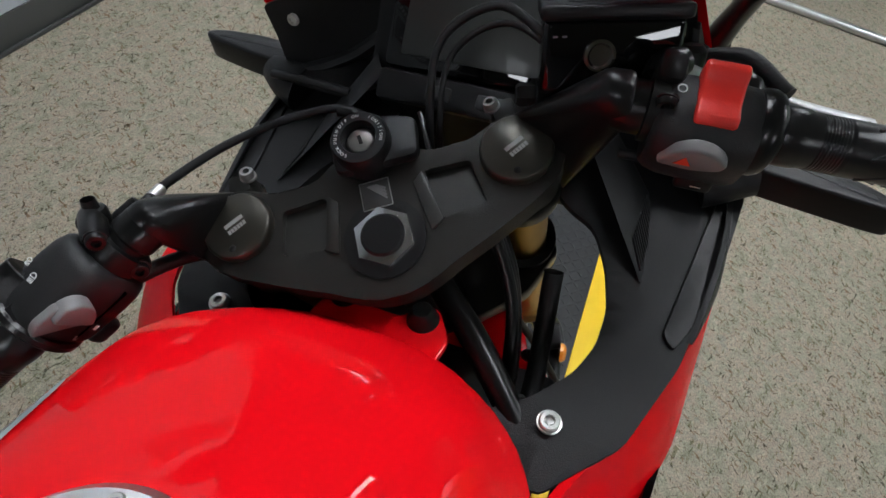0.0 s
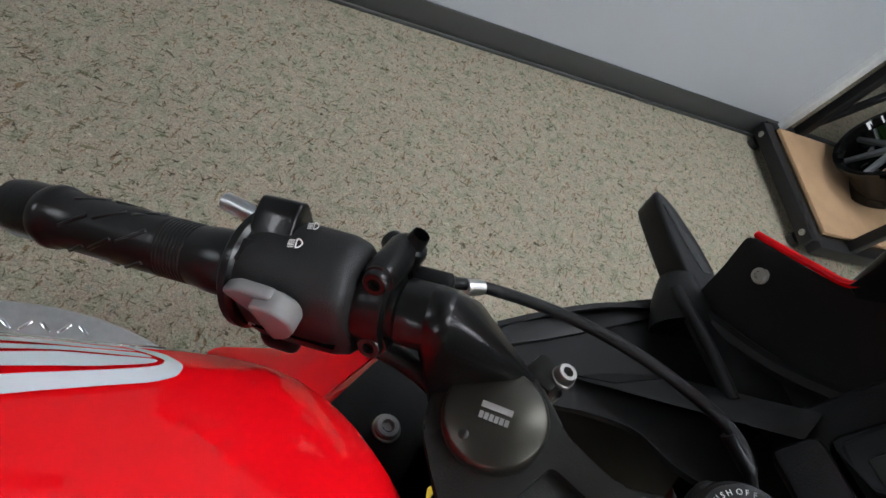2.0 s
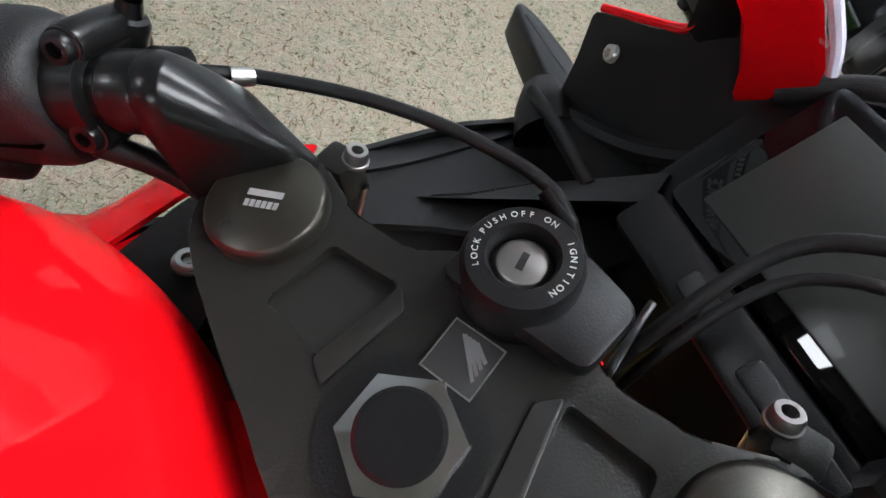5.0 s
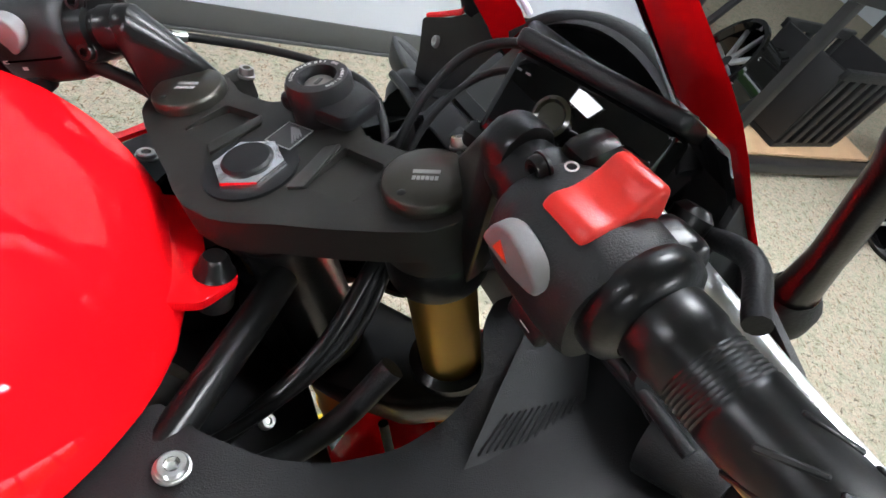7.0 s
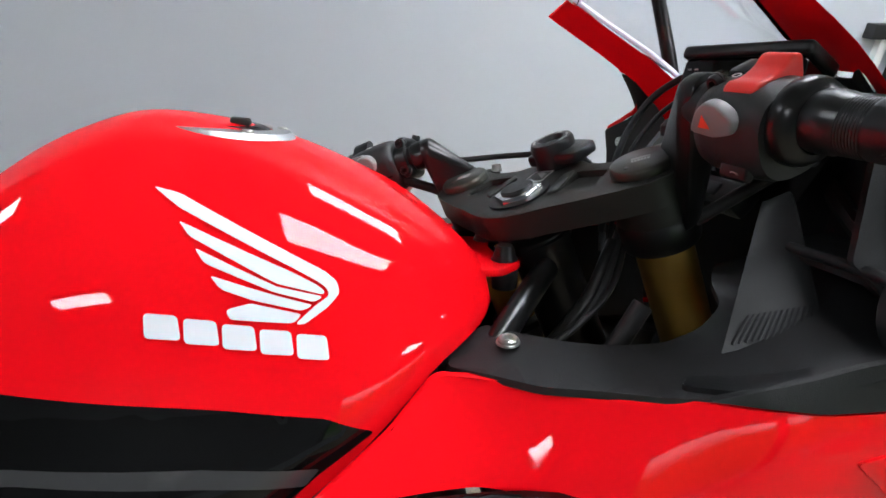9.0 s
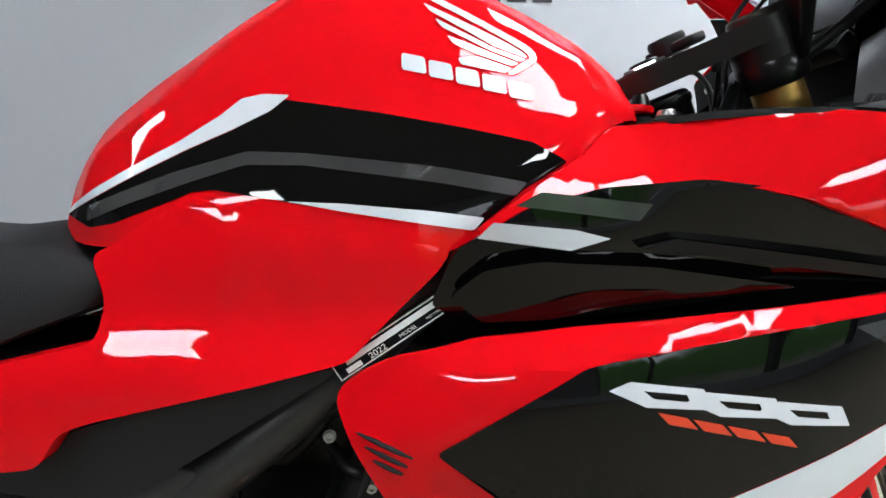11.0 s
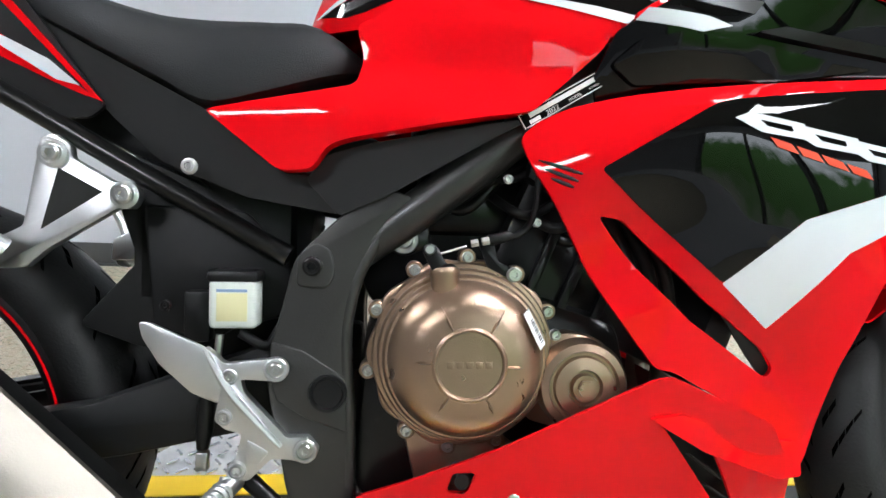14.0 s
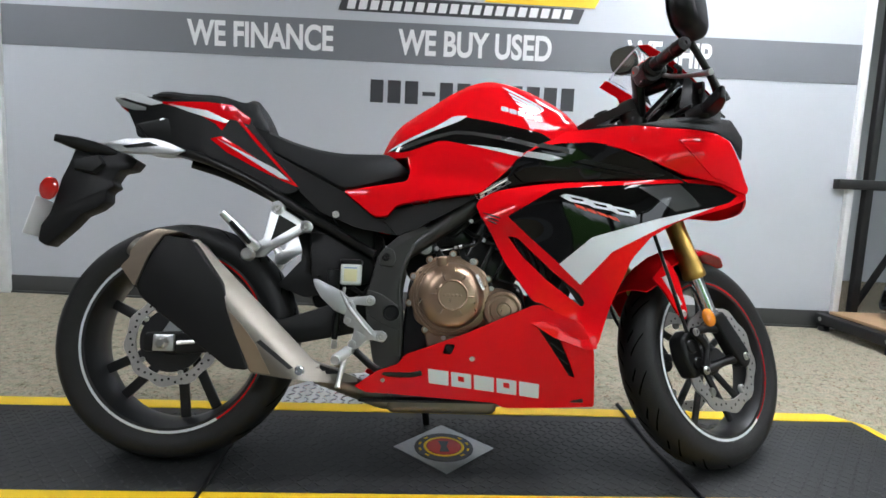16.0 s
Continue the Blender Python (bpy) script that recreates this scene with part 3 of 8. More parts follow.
def rack_wheel(m, tint):
    w = tagged(new("alloy_wheel"), "black alloy wheel with silver-edged spokes resting on the rack", "wheel", "wheels on the rack")
    w.matrix_world = m
    part("barrel", lathe([(0.12, -0.1), (0.215, -0.1), (0.225, -0.09), (0.2, -0.07), (0.195, 0.06), (0.225, 0.08), (0.225, 0.1), (0.205, 0.1), (0.19, 0.07)], (0, 0, 0), (0, 0, 1), 48), GLOSS, w)
    part("hub", lathe([(0, 0.06), (0.04, 0.06), (0.045, 0.04), (0.045, -0.02), (0, -0.02)], (0, 0, 0), (0, 0, 1), 24), RIMB, w)
    for i in range(8):
        a = Matrix.Rotation(2 * math.pi * i / 8, 4, "Z")
        part("spoke", prism([(0.04, -0.014), (0.195, -0.009), (0.195, 0.009), (0.04, 0.014)], a @ Matrix.Translation((0, 0, 0.045)), 0.02, 0.004), ALU, w)
    return w


rw = rack_wheel(pose(3.50, 1.66, 0.335, 0, 68, 150), 0)
other = copy_thing(rw, pose(4.35, 0.80, FLOOR + 0.226, 0, 90, 195))
# far clutter to the right: a dark crate and a kraft box
crate = tagged(new("plastic_crate"), "black plastic crate with slotted sides on the rack board", "crate")
crate.matrix_world = pose(4.12, 1.62, 0.105, 0, 0, 4)
for x in (-0.3, 0.3):
    part("side", rbox((0.02, 0.4, 0.42), Matrix.Translation((x, 0, 0.25)), 0.004), MATTE, crate)
for y in (-0.2, 0.2):
    for i in range(6):
        part("slat", rbox((0.05, 0.02, 0.42), Matrix.Translation((-0.26 + 0.104 * i, y, 0.25)), 0.004), MATTE, crate)
    part("rim", rbox((0.64, 0.03, 0.05), Matrix.Translation((0, y, 0.45)), 0.006), MATTE, crate)
part("bottom", rbox((0.6, 0.4, 0.03), Matrix.Translation((0, 0, 0.02)), 0.004), MATTE, crate)
carton = tagged(part("cardboard_box", rbox((0.5, 0.34, 0.3), pose(5.15, 1.35, FLOOR + 0.15, 0, 0, 24), 0.004), PLY, None, "plain brown cardboard box on the carpet"), category="box")

# a dark display box and a bright rail on the carpet ahead of the mat
case = tagged(new("display_case"), "black box with a row of pale lettering bars on the carpet", "box")
case.matrix_world = pose(4.85, -0.25, FLOOR, 0, 0, 8)
part("body", rbox((0.5, 1.3, 0.42), Matrix.Translation((0, 0, 0.21)), 0.01), SATIN, case)
for i in range(7):
    part("bar", rbox((0.002, 0.04, 0.05), Matrix.Translation((-0.251, 0.36 - 0.085 * i, 0.22)), 0), TRIMW, case)
rail = tagged(new("floor_rail"), "bright steel rail lying on the carpet", "rail")
part("tube", sweep([(4.19, -0.34, FLOOR + 0.02), (4.24, -0.75, FLOOR + 0.02), (4.28, -1.25, FLOOR + 0.02)], 0.02, 14, 4), ALU, rail)

# ---- the motorcycle: x ahead, y to its left, z up from the rear tyre's foot ----
bike = tagged(new("motorcycle"), "red, black and white sports motorcycle leaning on its side stand", "motorcycle")
bike.matrix_world = Matrix(((0.99862, -0.05097, -0.01243, 0), (0.05246, 0.9733, 0.22347, 0), (0.00071, -0.22381, 0.97463, 0), (0, 0, 0, 1)))

# steering axis and the frame of all that turns with the bar: x ahead, y left, z up the axis
RAKE, STEER, HEAD = radians(22), radians(35.5), Vector((1.152, 0.0, 1.015))
_f, _a = Vector((math.cos(RAKE), 0, math.sin(RAKE))), Vector((-math.sin(RAKE), 0, math.cos(RAKE)))
_fs = _f * math.cos(STEER) + Vector((0, 1, 0)) * math.sin(STEER)
_ls = _f * -math.sin(STEER) + Vector((0, 1, 0)) * math.cos(STEER)
SM = Matrix((( _fs.x, _ls.x, _a.x, HEAD.x), (_fs.y, _ls.y, _a.y, HEAD.y), (_fs.z, _ls.z, _a.z, HEAD.z), (0, 0, 0, 1)))


def bar_axis(s, l):
    """A point on a handlebar's axis, l out from the steering axis."""
    return Vector((0.0301 - 0.481 * (l - 0.2), l, 0.0357 - 0.0318 * (l - 0.2))) if s > 0 else Vector((0.027 - 0.634 * (l - 0.162), -l, 0.040 - 0.10 * (l - 0.162)))


def interp(x, xs, ys):
    """Smooth curve through stations."""
    xs, ys = np.array(xs, float), np.array(ys, float)
    d = np.gradient(ys, xs)
    i = int(np.clip(np.searchsorted(xs, x) - 1, 0, len(xs) - 2))
    h = xs[i + 1] - xs[i]
    t = float(np.clip((x - xs[i]) / h, 0, 1))
    return float((2 * t**3 - 3 * t**2 + 1) * ys[i] + (t**3 - 2 * t**2 + t) * h * d[i] + (-2 * t**3 + 3 * t**2) * ys[i + 1] + (t**3 - t**2) * h * d[i + 1])


# -- tank --
TX = [0.530, 0.545, 0.57, 0.61, 0.66, 0.72, 0.78, 0.83, 0.88, 0.94, 1.0, 1.04, 1.07, 1.09, 1.104, 1.112]
TZ = [0.868, 0.90, 0.938, 0.972, 1.007, 1.050, 1.084, 1.097, 1.091, 1.072, 1.042, 1.017, 0.992, 0.972, 0.955, 0.942]
TW = [0.045, 0.085, 0.117, 0.145, 0.166, 0.179, 0.186, 0.189, 0.188, 0.182, 0.168, 0.149, 0.126, 0.099, 0.068, 0.030]
TB = [0.848, 0.835, 0.828, 0.824, 0.82, 0.815, 0.81, 0.808, 0.812, 0.842, 0.885, 0.915, 0.925, 0.927, 0.929, 0.930]
SECTION = [(0, 0), (0.20, 0.012), (0.37, 0.046), (0.485, 0.092), (0.59, 0.160), (0.69, 0.255), (0.765, 0.35), (0.82, 0.45), (0.885, 0.58), (0.945, 0.70), (0.992, 0.84), (1.0, 1.0)]
FULLER = [(0, 0), (0.20, 0.010), (0.38, 0.040), (0.52, 0.088), (0.66, 0.160), (0.79, 0.255), (0.885, 0.36), (0.945, 0.45), (0.985, 0.58), (1.0, 0.70), (1.0, 0.82), (0.98, 1.0)]


SKIN = {side: [tuple(interp(i / 3, range(len(sec)), [q[k] for q in sec]) for k in (0, 1)) for i in range(len(sec) * 3 - 2)] for side, sec in ((-1, SECTION), (1, FULLER))}


def tank_wide(x, side):
    return interp(x, TX, TW) + (0.011 * math.exp(-((x - 1.03) / 0.06) ** 2) if side > 0 else 0.0)


def tank_half(x, z, side=-1):
    """Half width of the tank at a height."""
    zt, w, zb = interp(x, TX, TZ), tank_wide(x, side), interp(x, TX, TB)
    k = float(np.clip((zt - z) / (zt - zb), 0, 1))
    return w * float(np.interp(k, [q[1] for q in SKIN[side]], [q[0] for q in SKIN[side]]))


def tank():
    bm = bmesh.new()
    rows = []
    xs = sorted(set([*np.linspace(0.530, 1.112, 62).tolist()]))
    for x in xs:
        zt, zb = interp(x, TX, TZ), interp(x, TX, TB)
        left, right = ([(tank_wide(x, side) * a, zt - (zt - zb) * k) for a, k in SKIN[side]] for side in (1, -1))
        ring = [(y, z) for y, z in reversed(left)] + [(-y, z) for y, z in right[1:]]
        rows.append([bm.verts.new((x, y, z)) for y, z in ring])
    for a, b in zip(rows, rows[1:]):
        for j in range(len(a) - 1):
            bm.faces.new((a[j], a[j + 1], b[j + 1], b[j]))
    bm.faces.new(rows[0])
    bm.faces.new(rows[-1])
    return part("fuel_tank", bm, RED, bike, "glossy red fuel tank", 50)


tank_ob = tank()


def tank_decal(name, outline, mat, s, lift=0.0008, step=0.014, label=""):
    dx, dz = (0.006, 0.030) if s > 0 and name in ("wing_feather", "name_block") else (0.0, 0.0)

    def place(u, v, w):
        e = 0.004
        u, v = u + dx, v + dz
        h = tank_half(u, v, s)
        nx, nz = -(tank_half(u + e, v, s) - tank_half(u - e, v, s)) / (2 * e), -(tank_half(u, v + e, s) - tank_half(u, v - e, s)) / (2 * e)
        n = Vector((nx, 1, nz)).normalized()
        p = Vector((u, h, v)) + n * (lift + w)
        return (p.x, s * p.y, p.z)
    return sheet(name, outline, place, mat, tank_ob, 0, (), step, 0.003, label)


for s in (-1, 1):
    tank_decal("black_flash", [(0.552, 0.853), (0.591, 0.866), (0.674, 0.901), (0.714, 0.917), (0.752, 0.941), (0.843, 0.925), (0.90, 0.914), (0.958, 0.901), (0.990, 0.884), (0.950, 0.862), (0.905, 0.829), (0.868, 0.836), (0.80, 0.848), (0.759, 0.856), (0.700, 0.868), (0.682, 0.867), (0.666, 0.861), (0.612, 0.844), (0.587, 0.841)], GLOSS, s, 0.0007, label="glossy black side flash")
    tank_decal("grey_band", [(0.584, 0.859), (0.664, 0.883), (0.725, 0.898), (0.771, 0.895), (0.878, 0.881), (0.952, 0.867), (0.941, 0.856), (0.878, 0.868), (0.771, 0.885), (0.724, 0.887), (0.663, 0.870), (0.583, 0.846)], GREYDEC, s, 0.0011, label="dark grey band across the flash")
    tank_decal("white_stripe", [(0.546, 0.853), (0.590, 0.874), (0.668, 0.909), (0.702, 0.929), (0.720, 0.943), (0.738, 0.946), (0.760, 0.944), (0.744, 0.931), (0.714, 0.917), (0.674, 0.901), (0.591, 0.866), (0.555, 0.853)], WHITE, s, 0.0014, label="white stripe")
    tank_decal("white_strip", [(0.756, 0.857), (0.799, 0.854), (0.868, 0.846), (0.914, 0.839), (0.904, 0.829), (0.868, 0.835), (0.798, 0.848)], WHITE, s, 0.0014)
    for feather in (
        [(0.859, 1.052), (0.875, 1.0468), (0.9652, 0.9915), (0.9729, 0.9843), (0.9741, 0.9765), (0.9649, 0.9689), (0.9492, 0.9608), (0.9435, 0.9618), (0.9576, 0.9717), (0.967, 0.9762), (0.9659, 0.981), (0.9603, 0.9858), (0.9463, 0.9949), (0.875, 1.0384)],
        [(0.8745, 1.0310), (0.9449, 0.9930), (0.9600, 0.9835), (0.9645, 0.9790), (0.9625, 0.9775), (0.9335, 0.9880), (0.8810, 1.0215)],
        [(0.8840, 1.0145), (0.9335, 0.9862), (0.9630, 0.9762), (0.9570, 0.9735), (0.9313, 0.9832), (0.8895, 1.0050)],
        [(0.8925, 0.9975), (0.9310, 0.9815), (0.9560, 0.9718), (0.9485, 0.9692), (0.9180, 0.9798), (0.8985, 0.9888)],
        [(0.9010, 0.9760), (0.9165, 0.9782), (0.9485, 0.9672), (0.9425, 0.9624), (0.9028, 0.9698)],
    ):
        tank_decal("wing_feather", feather, WHITE, s, 0.0014, 0.008, label="white wing-shaped emblem stroke")
    for i in range(5):
        x = 0.8525 + 0.0228 * i
        z0, z1 = 0.9797 - 0.205 * (x - 0.8525) - 0.0013 * i, 0.9797 - 0.205 * (x - 0.8335) - 0.0013 * i
        tank_decal("name_block", [(x, z0), (x + 0.0195, z1), (x + 0.0205, z1 - 0.0152), (x - 0.0005, z0 - 0.0152)], WHITE, s, 0.0014, 0.008, label="white block of the maker's name")

# filler cap
CAPZ = 1.077
ct = Matrix.Translation((0.885, 0, CAPZ)) @ Matrix.Rotation(radians(9), 4, "Y")
filler = part("filler_cap", lathe([(0.0, 0.009), (0.036, 0.009), (0.042, 0.006), (0.042, 0.005)], (0, 0, 0), (0, 0, 1), 48, ct), GLOSS, bike, "dark lidded filler cap")
part("ring", lathe([(0.042, 0.004), (0.043, 0.0075), (0.058, 0.0065), (0.062, 0.002), (0.062, -0.012), (0.042, -0.012)], (0, 0, 0), (0, 0, 1), 56, ct), ALU, filler, "satin aluminium ring")
for i in range(5):
    a = 2 * math.pi * (i + 0.2) / 5
    bolt("bolt", (0.0515 * math.cos(a), 0.0515 * math.sin(a), 0.006), (0, 0, 1), 0.0045, filler, STEEL, 0.003, m=ct)
part("key_flap", rbox((0.016, 0.012, 0.006), ct @ Matrix.Translation((0.018, -0.012, 0.012)), 0.002), DARKHOLE, filler)

# tank bracket at the steering head
part("tank_bracket", prism([(1.09, -0.055), (1.118, -0.06), (1.142, -0.042), (1.140, -0.026), (1.125, -0.018), (1.125, 0.018), (1.130, 0.026), (1.130, 0.042), (1.112, 0.052), (1.09, 0.055)], Matrix.Translation((0, 0, 0.945)), 0.008, 0.002, 0.006), RED, bike, "red tank mounting bracket")
for y in (-0.034, 0.034):
    part("bracket_bolt", lathe([(0, 0.014), (0.007, 0.014), (0.009, 0.011), (0.011, 0.003), (0.013, 0.0)], (1.128, y, 0.953), (0, 0, 1), 24), BLACKM, bike)
    part("rubber_bush", lathe([(0.012, -0.02), (0.013, -0.004), (0.010, 0.0)], (1.128, y, 0.945), (0, 0, 1), 20), RUBBER, bike)

# -- side panels below the tank --
def cover_half(x, z):
    """Half width of the dark covers below the knee panels."""
    x, z = x - 0.65, z - 0.75
    return 0.177 + 0.085 * x + 0.04 * z - 0.14 * x * x


def low(x, z):
    """Half width of the knee panels: a flat knee hollow over a flared lower part."""
    edge = float(np.interp(x, (0.44, 0.60, 0.66, 0.70, 0.80), (0.762, 0.768, 0.768, 0.763, 0.757)))
    k = min(max((edge + 0.004 - z) / 0.048, 0.0), 1.0)
    fade = float(np.interp(x, (0.72, 0.86), (1.0, 0.35)))
    brow = float(np.interp(x, (0.64, 0.683, 0.716, 0.76, 0.82, 0.89), (0.0, 0.0045, 0.0082, 0.0099, 0.0099, 0.0057))) * min(max((z - 0.775) / 0.045, 0.0), 1.0)
    x, z = x - 0.65, z - 0.75
    return brow + 0.1720 + 0.085 * x - 0.14 * x * x - 1.3 * max(0.0, z - 0.020) ** 2 + 0.0165 * fade * (0.75 * k + 0.25 * k * k * (3 - 2 * k))


for s in (-1, 1):
    sheet("side_panel", [(0.438, 0.721), (0.53, 0.738), (0.604, 0.752), (0.612, 0.785), (0.602, 0.820), (0.620, 0.828), (0.648, 0.847), (0.683, 0.864), (0.716, 0.850), (0.759, 0.838), (0.822, 0.826), (0.886, 0.815), (0.874, 0.797), (0.798, 0.727), (0.70, 0.710), (0.60, 0.692), (0.575, 0.684), (0.558, 0.657), (0.522, 0.655)], flank(low, s, 0.002), RED, bike, 0.026, (), 0.012, 0.01, "glossy red side panel under the tank", 0.005)

# -- seat --
def loft(name, stations, mat, label, angle=50):
    """A cushion from stations of x, top, half width and underside."""
    xs = [q[0] for q in stations]
    bm = bmesh.new()
    rows = []
    for x in np.linspace(xs[0], xs[-1], 30):
        zt, w, zb = (interp(x, xs, [q[k] for q in stations]) for k in (1, 2, 3))
        half = [(0, zt), (0.35 * w, zt - 0.001), (0.62 * w, zt - 0.006), (0.82 * w, zt - 0.016), (0.93 * w, zt - 0.3 * (zt - zb)), (0.985 * w, zt - 0.6 * (zt - zb)), (w, zb + 0.010), (0.99 * w, zb + 0.002), (0.95 * w, zb)]
        rows.append([bm.verts.new((x, y, z)) for y, z in [*reversed(half), *[(-y, z) for y, z in half[1:]]]])
    for a, b in zip(rows, rows[1:]):
        for j in range(len(a) - 1):
            bm.faces.new((a[j], a[j + 1], b[j + 1], b[j]))
        bm.faces.new((a[0], b[0], b[-1], a[-1]))
    bm.faces.new(rows[0])
    bm.faces.new(rows[-1])
    return part(name, bm, mat, bike, label, angle)


loft("rider_seat", [(0.185, 0.915, 0.095, 0.870), (0.212, 0.906, 0.108, 0.848), (0.294, 0.874, 0.130, 0.802), (0.381, 0.851, 0.152, 0.758), (0.440, 0.844, 0.166, 0.729), (0.500, 0.846, 0.163, 0.742), (0.555, 0.846, 0.15, 0.762), (0.585, 0.828, 0.14, 0.772), (0.612, 0.800, 0.12, 0.780)], SEAT, "black vinyl rider seat")
loft("pillion_seat", [(-0.112, 0.992, 0.075, 0.978), (-0.09, 0.998, 0.09, 0.976), (0.0, 0.998, 0.10, 0.968), (0.10, 0.994, 0.105, 0.955), (0.142, 0.988, 0.105, 0.930), (0.172, 0.996, 0.10, 0.905), (0.195, 0.962, 0.097, 0.895), (0.218, 0.91, 0.09, 0.89)], SEAT, "black vinyl pillion pad with a raised front")

# -- tail --
tail = field([(-0.21, 0.975, 0.045), (-0.14, 0.90, 0.06), (0.05, 0.83, 0.105), (0.05, 0.96, 0.105), (0.17, 0.91, 0.115), (0.30, 0.74, 0.125), (-0.1, 0.98, 0.08), (-0.1, 0.86, 0.07), (0.42, 0.66, 0.15)])
for s in (-1, 1):
    base = sheet("tail_panel", [(-0.222, 0.983), (-0.142, 0.988), (-0.098, 0.977), (0.046, 0.967), (0.116, 0.955), (0.169, 0.918), (0.318, 0.728), (0.300, 0.715), (0.236, 0.715), (0.135, 0.772), (0.112, 0.785), (0.042, 0.822), (-0.041, 0.843), (-0.119, 0.861), (-0.153, 0.874), (-0.160, 0.90), (-0.190, 0.955)], flank(tail, s), CAN, bike, 0.006, (), 0.024, 0.008, "black tail side panel with red and white graphics", 0.003)
    sheet("tail_tip", [(-0.230, 0.987), (-0.211, 0.994), (-0.153, 0.993), (-0.116, 0.977), (-0.075, 0.962), (-0.114, 0.957), (-0.166, 0.972), (-0.20, 0.984)], flank(tail, s, 0.004), WHITE, base, 0.004, (), 0.02, 0.004, "silver-white tail tip")
    sheet("tail_blade", [(-0.232, 0.984), (-0.222, 0.984), (-0.170, 0.966), (-0.128, 0.953), (-0.130, 0.945), (-0.169, 0.948), (-0.207, 0.961)], flank(tail, s, 0.003), ALU, base, 0.004, (), 0.02, 0.004, "bright silver lower tail blade")
    sheet("tail_red", [(-0.095, 0.966), (0.05, 0.963), (0.120, 0.956), (0.174, 0.919), (0.171, 0.902), (0.116, 0.918), (0.097, 0.884), (0.078, 0.902), (0.017, 0.936), (-0.045, 0.952)], flank(tail, s, 0.0025), RED, base, 0.003, (), 0.02, 0.004, "glossy red flash")
    sheet("tail_red", [(0.066, 0.861), (0.098, 0.868), (0.15, 0.838), (0.314, 0.733), (0.28, 0.745), (0.19, 0.786), (0.113, 0.825)], flank(tail, s, 0.0025), RED, base, 0.003, (), 0.02, 0.004, "glossy red flash")
    sheet("tail_red", [(0.122, 0.928), (0.145, 0.915), (0.316, 0.732), (0.300, 0.742), (0.19, 0.853)], flank(tail, s, 0.0027), RED, base, 0.003, (), 0.02, 0.003, "glossy red edge")
    sheet("tail_white", [(0.085, 0.861), (0.253, 0.780), (0.290, 0.750), (0.262, 0.757), (0.178, 0.806)], flank(tail, s, 0.0036), WHITE, base, 0.001, (), 0.02, 0.002, "white stripe")
    sheet("tail_white", [(-0.06, 0.958), (0.052, 0.939), (0.116, 0.911), (0.104, 0.904), (0.002, 0.935)], flank(tail, s, 0.0036), WHITE, base, 0.001, (), 0.02, 0.002, "white stripe")
    bolt("tail_bolt", (-0.075, s * tail(-0.075, 0.911), 0.911), (0, s, 0), 0.0085, base, STEEL, 0.004)
    sheet("seat_side_cover", [(0.20, 0.865), (0.235, 0.83), (0.31, 0.79), (0.44, 0.722), (0.52, 0.655), (0.56, 0.652), (0.58, 0.625), (0.585, 0.610), (0.478, 0.628), (0.378, 0.668), (0.318, 0.722)], flank(cover_half, s, -0.012), COVERGREY, bike, 0.006, (), 0.024, 0.008, "dark grey seat side cover", 0.002)
    bolt("cover_bolt", (0.421, s * 0.155, 0.659), (0, s, 0), 0.008, bike, STEEL, 0.005)
    sheet("under_tank_cover", [(0.548, 0.648), (0.572, 0.676), (0.62, 0.690), (0.72, 0.708), (0.80, 0.722), (0.76, 0.700), (0.64, 0.632), (0.586, 0.608)], flank(cover_half, s, -0.006), COVERGREY, bike, 0.006, (), 0.024, 0.006, "dark grey cover under the tank", 0.002)
    part("grab_rail", prism([(-0.215, 0.834), (-0.152, 0.850), (-0.086, 0.855), (-0.049, 0.847), (0.005, 0.825), (-0.031, 0.813), (-0.17, 0.814)], flat_side(0.088, s) @ Matrix.Translation((0, 0.0 if s < 0 else 0.045, 0)), 0.02, 0.005, 0.006), ALU, bike, "silver grab rail")
    part("grab_slot", prism([(-0.160, 0.829), (-0.093, 0.843), (-0.066, 0.834), (-0.150, 0.823)], flat_side(0.107, s) @ Matrix.Translation((0, 0.0 if s < 0 else 0.045, 0)), 0.003, 0), DARKHOLE, bike)
part("tail_underside", prism([(-0.15, 0.90), (0.05, 0.96), (0.17, 0.90), (0.38, 0.70), (0.42, 0.64), (0.28, 0.70), (0.05, 0.82), (-0.11, 0.86)], flat_side(-0.085), 0.17, 0.01), CAN, bike, "matt black tail underside")
part("tail_lamp", prism([(-0.222, 0.968), (-0.20, 0.975), (-0.18, 0.950), (-0.19, 0.945)], flat_side(-0.03), 0.06, 0.004), REDLENS, bike, "dark red tail lamp")

# rear mudguard with its plate, lamp and reflector
part("rear_mudguard", prism([(-0.320, 0.845), (-0.264, 0.850), (-0.205, 0.838), (-0.149, 0.808), (-0.165, 0.784), (-0.200, 0.776), (-0.216, 0.748), (-0.206, 0.734), (-0.228, 0.718), (-0.226, 0.690), (-0.250, 0.668), (-0.290, 0.648), (-0.318, 0.612), (-0.371, 0.558), (-0.395, 0.572), (-0.392, 0.616), (-0.373, 0.648), (-0.358, 0.713), (-0.352, 0.748), (-0.338, 0.785)], flat_side(-0.010), 0.05, 0.008, 0.006), CAN, bike, "matt black rear mudguard")
part("plate_lamp", prism([(-0.315, 0.80), (-0.25, 0.815), (-0.235, 0.79), (-0.26, 0.765), (-0.31, 0.772)], flat_side(-0.06), 0.12, 0.008), GRAPH, bike, "grey plate lamp housing")
part("blank_plate", rbox((0.004, 0.145, 0.105), pose(-0.415, -0.005, 0.640, 0, 12, 12), 0.002), TRIMW, bike, "blank white card plate under the reflector")
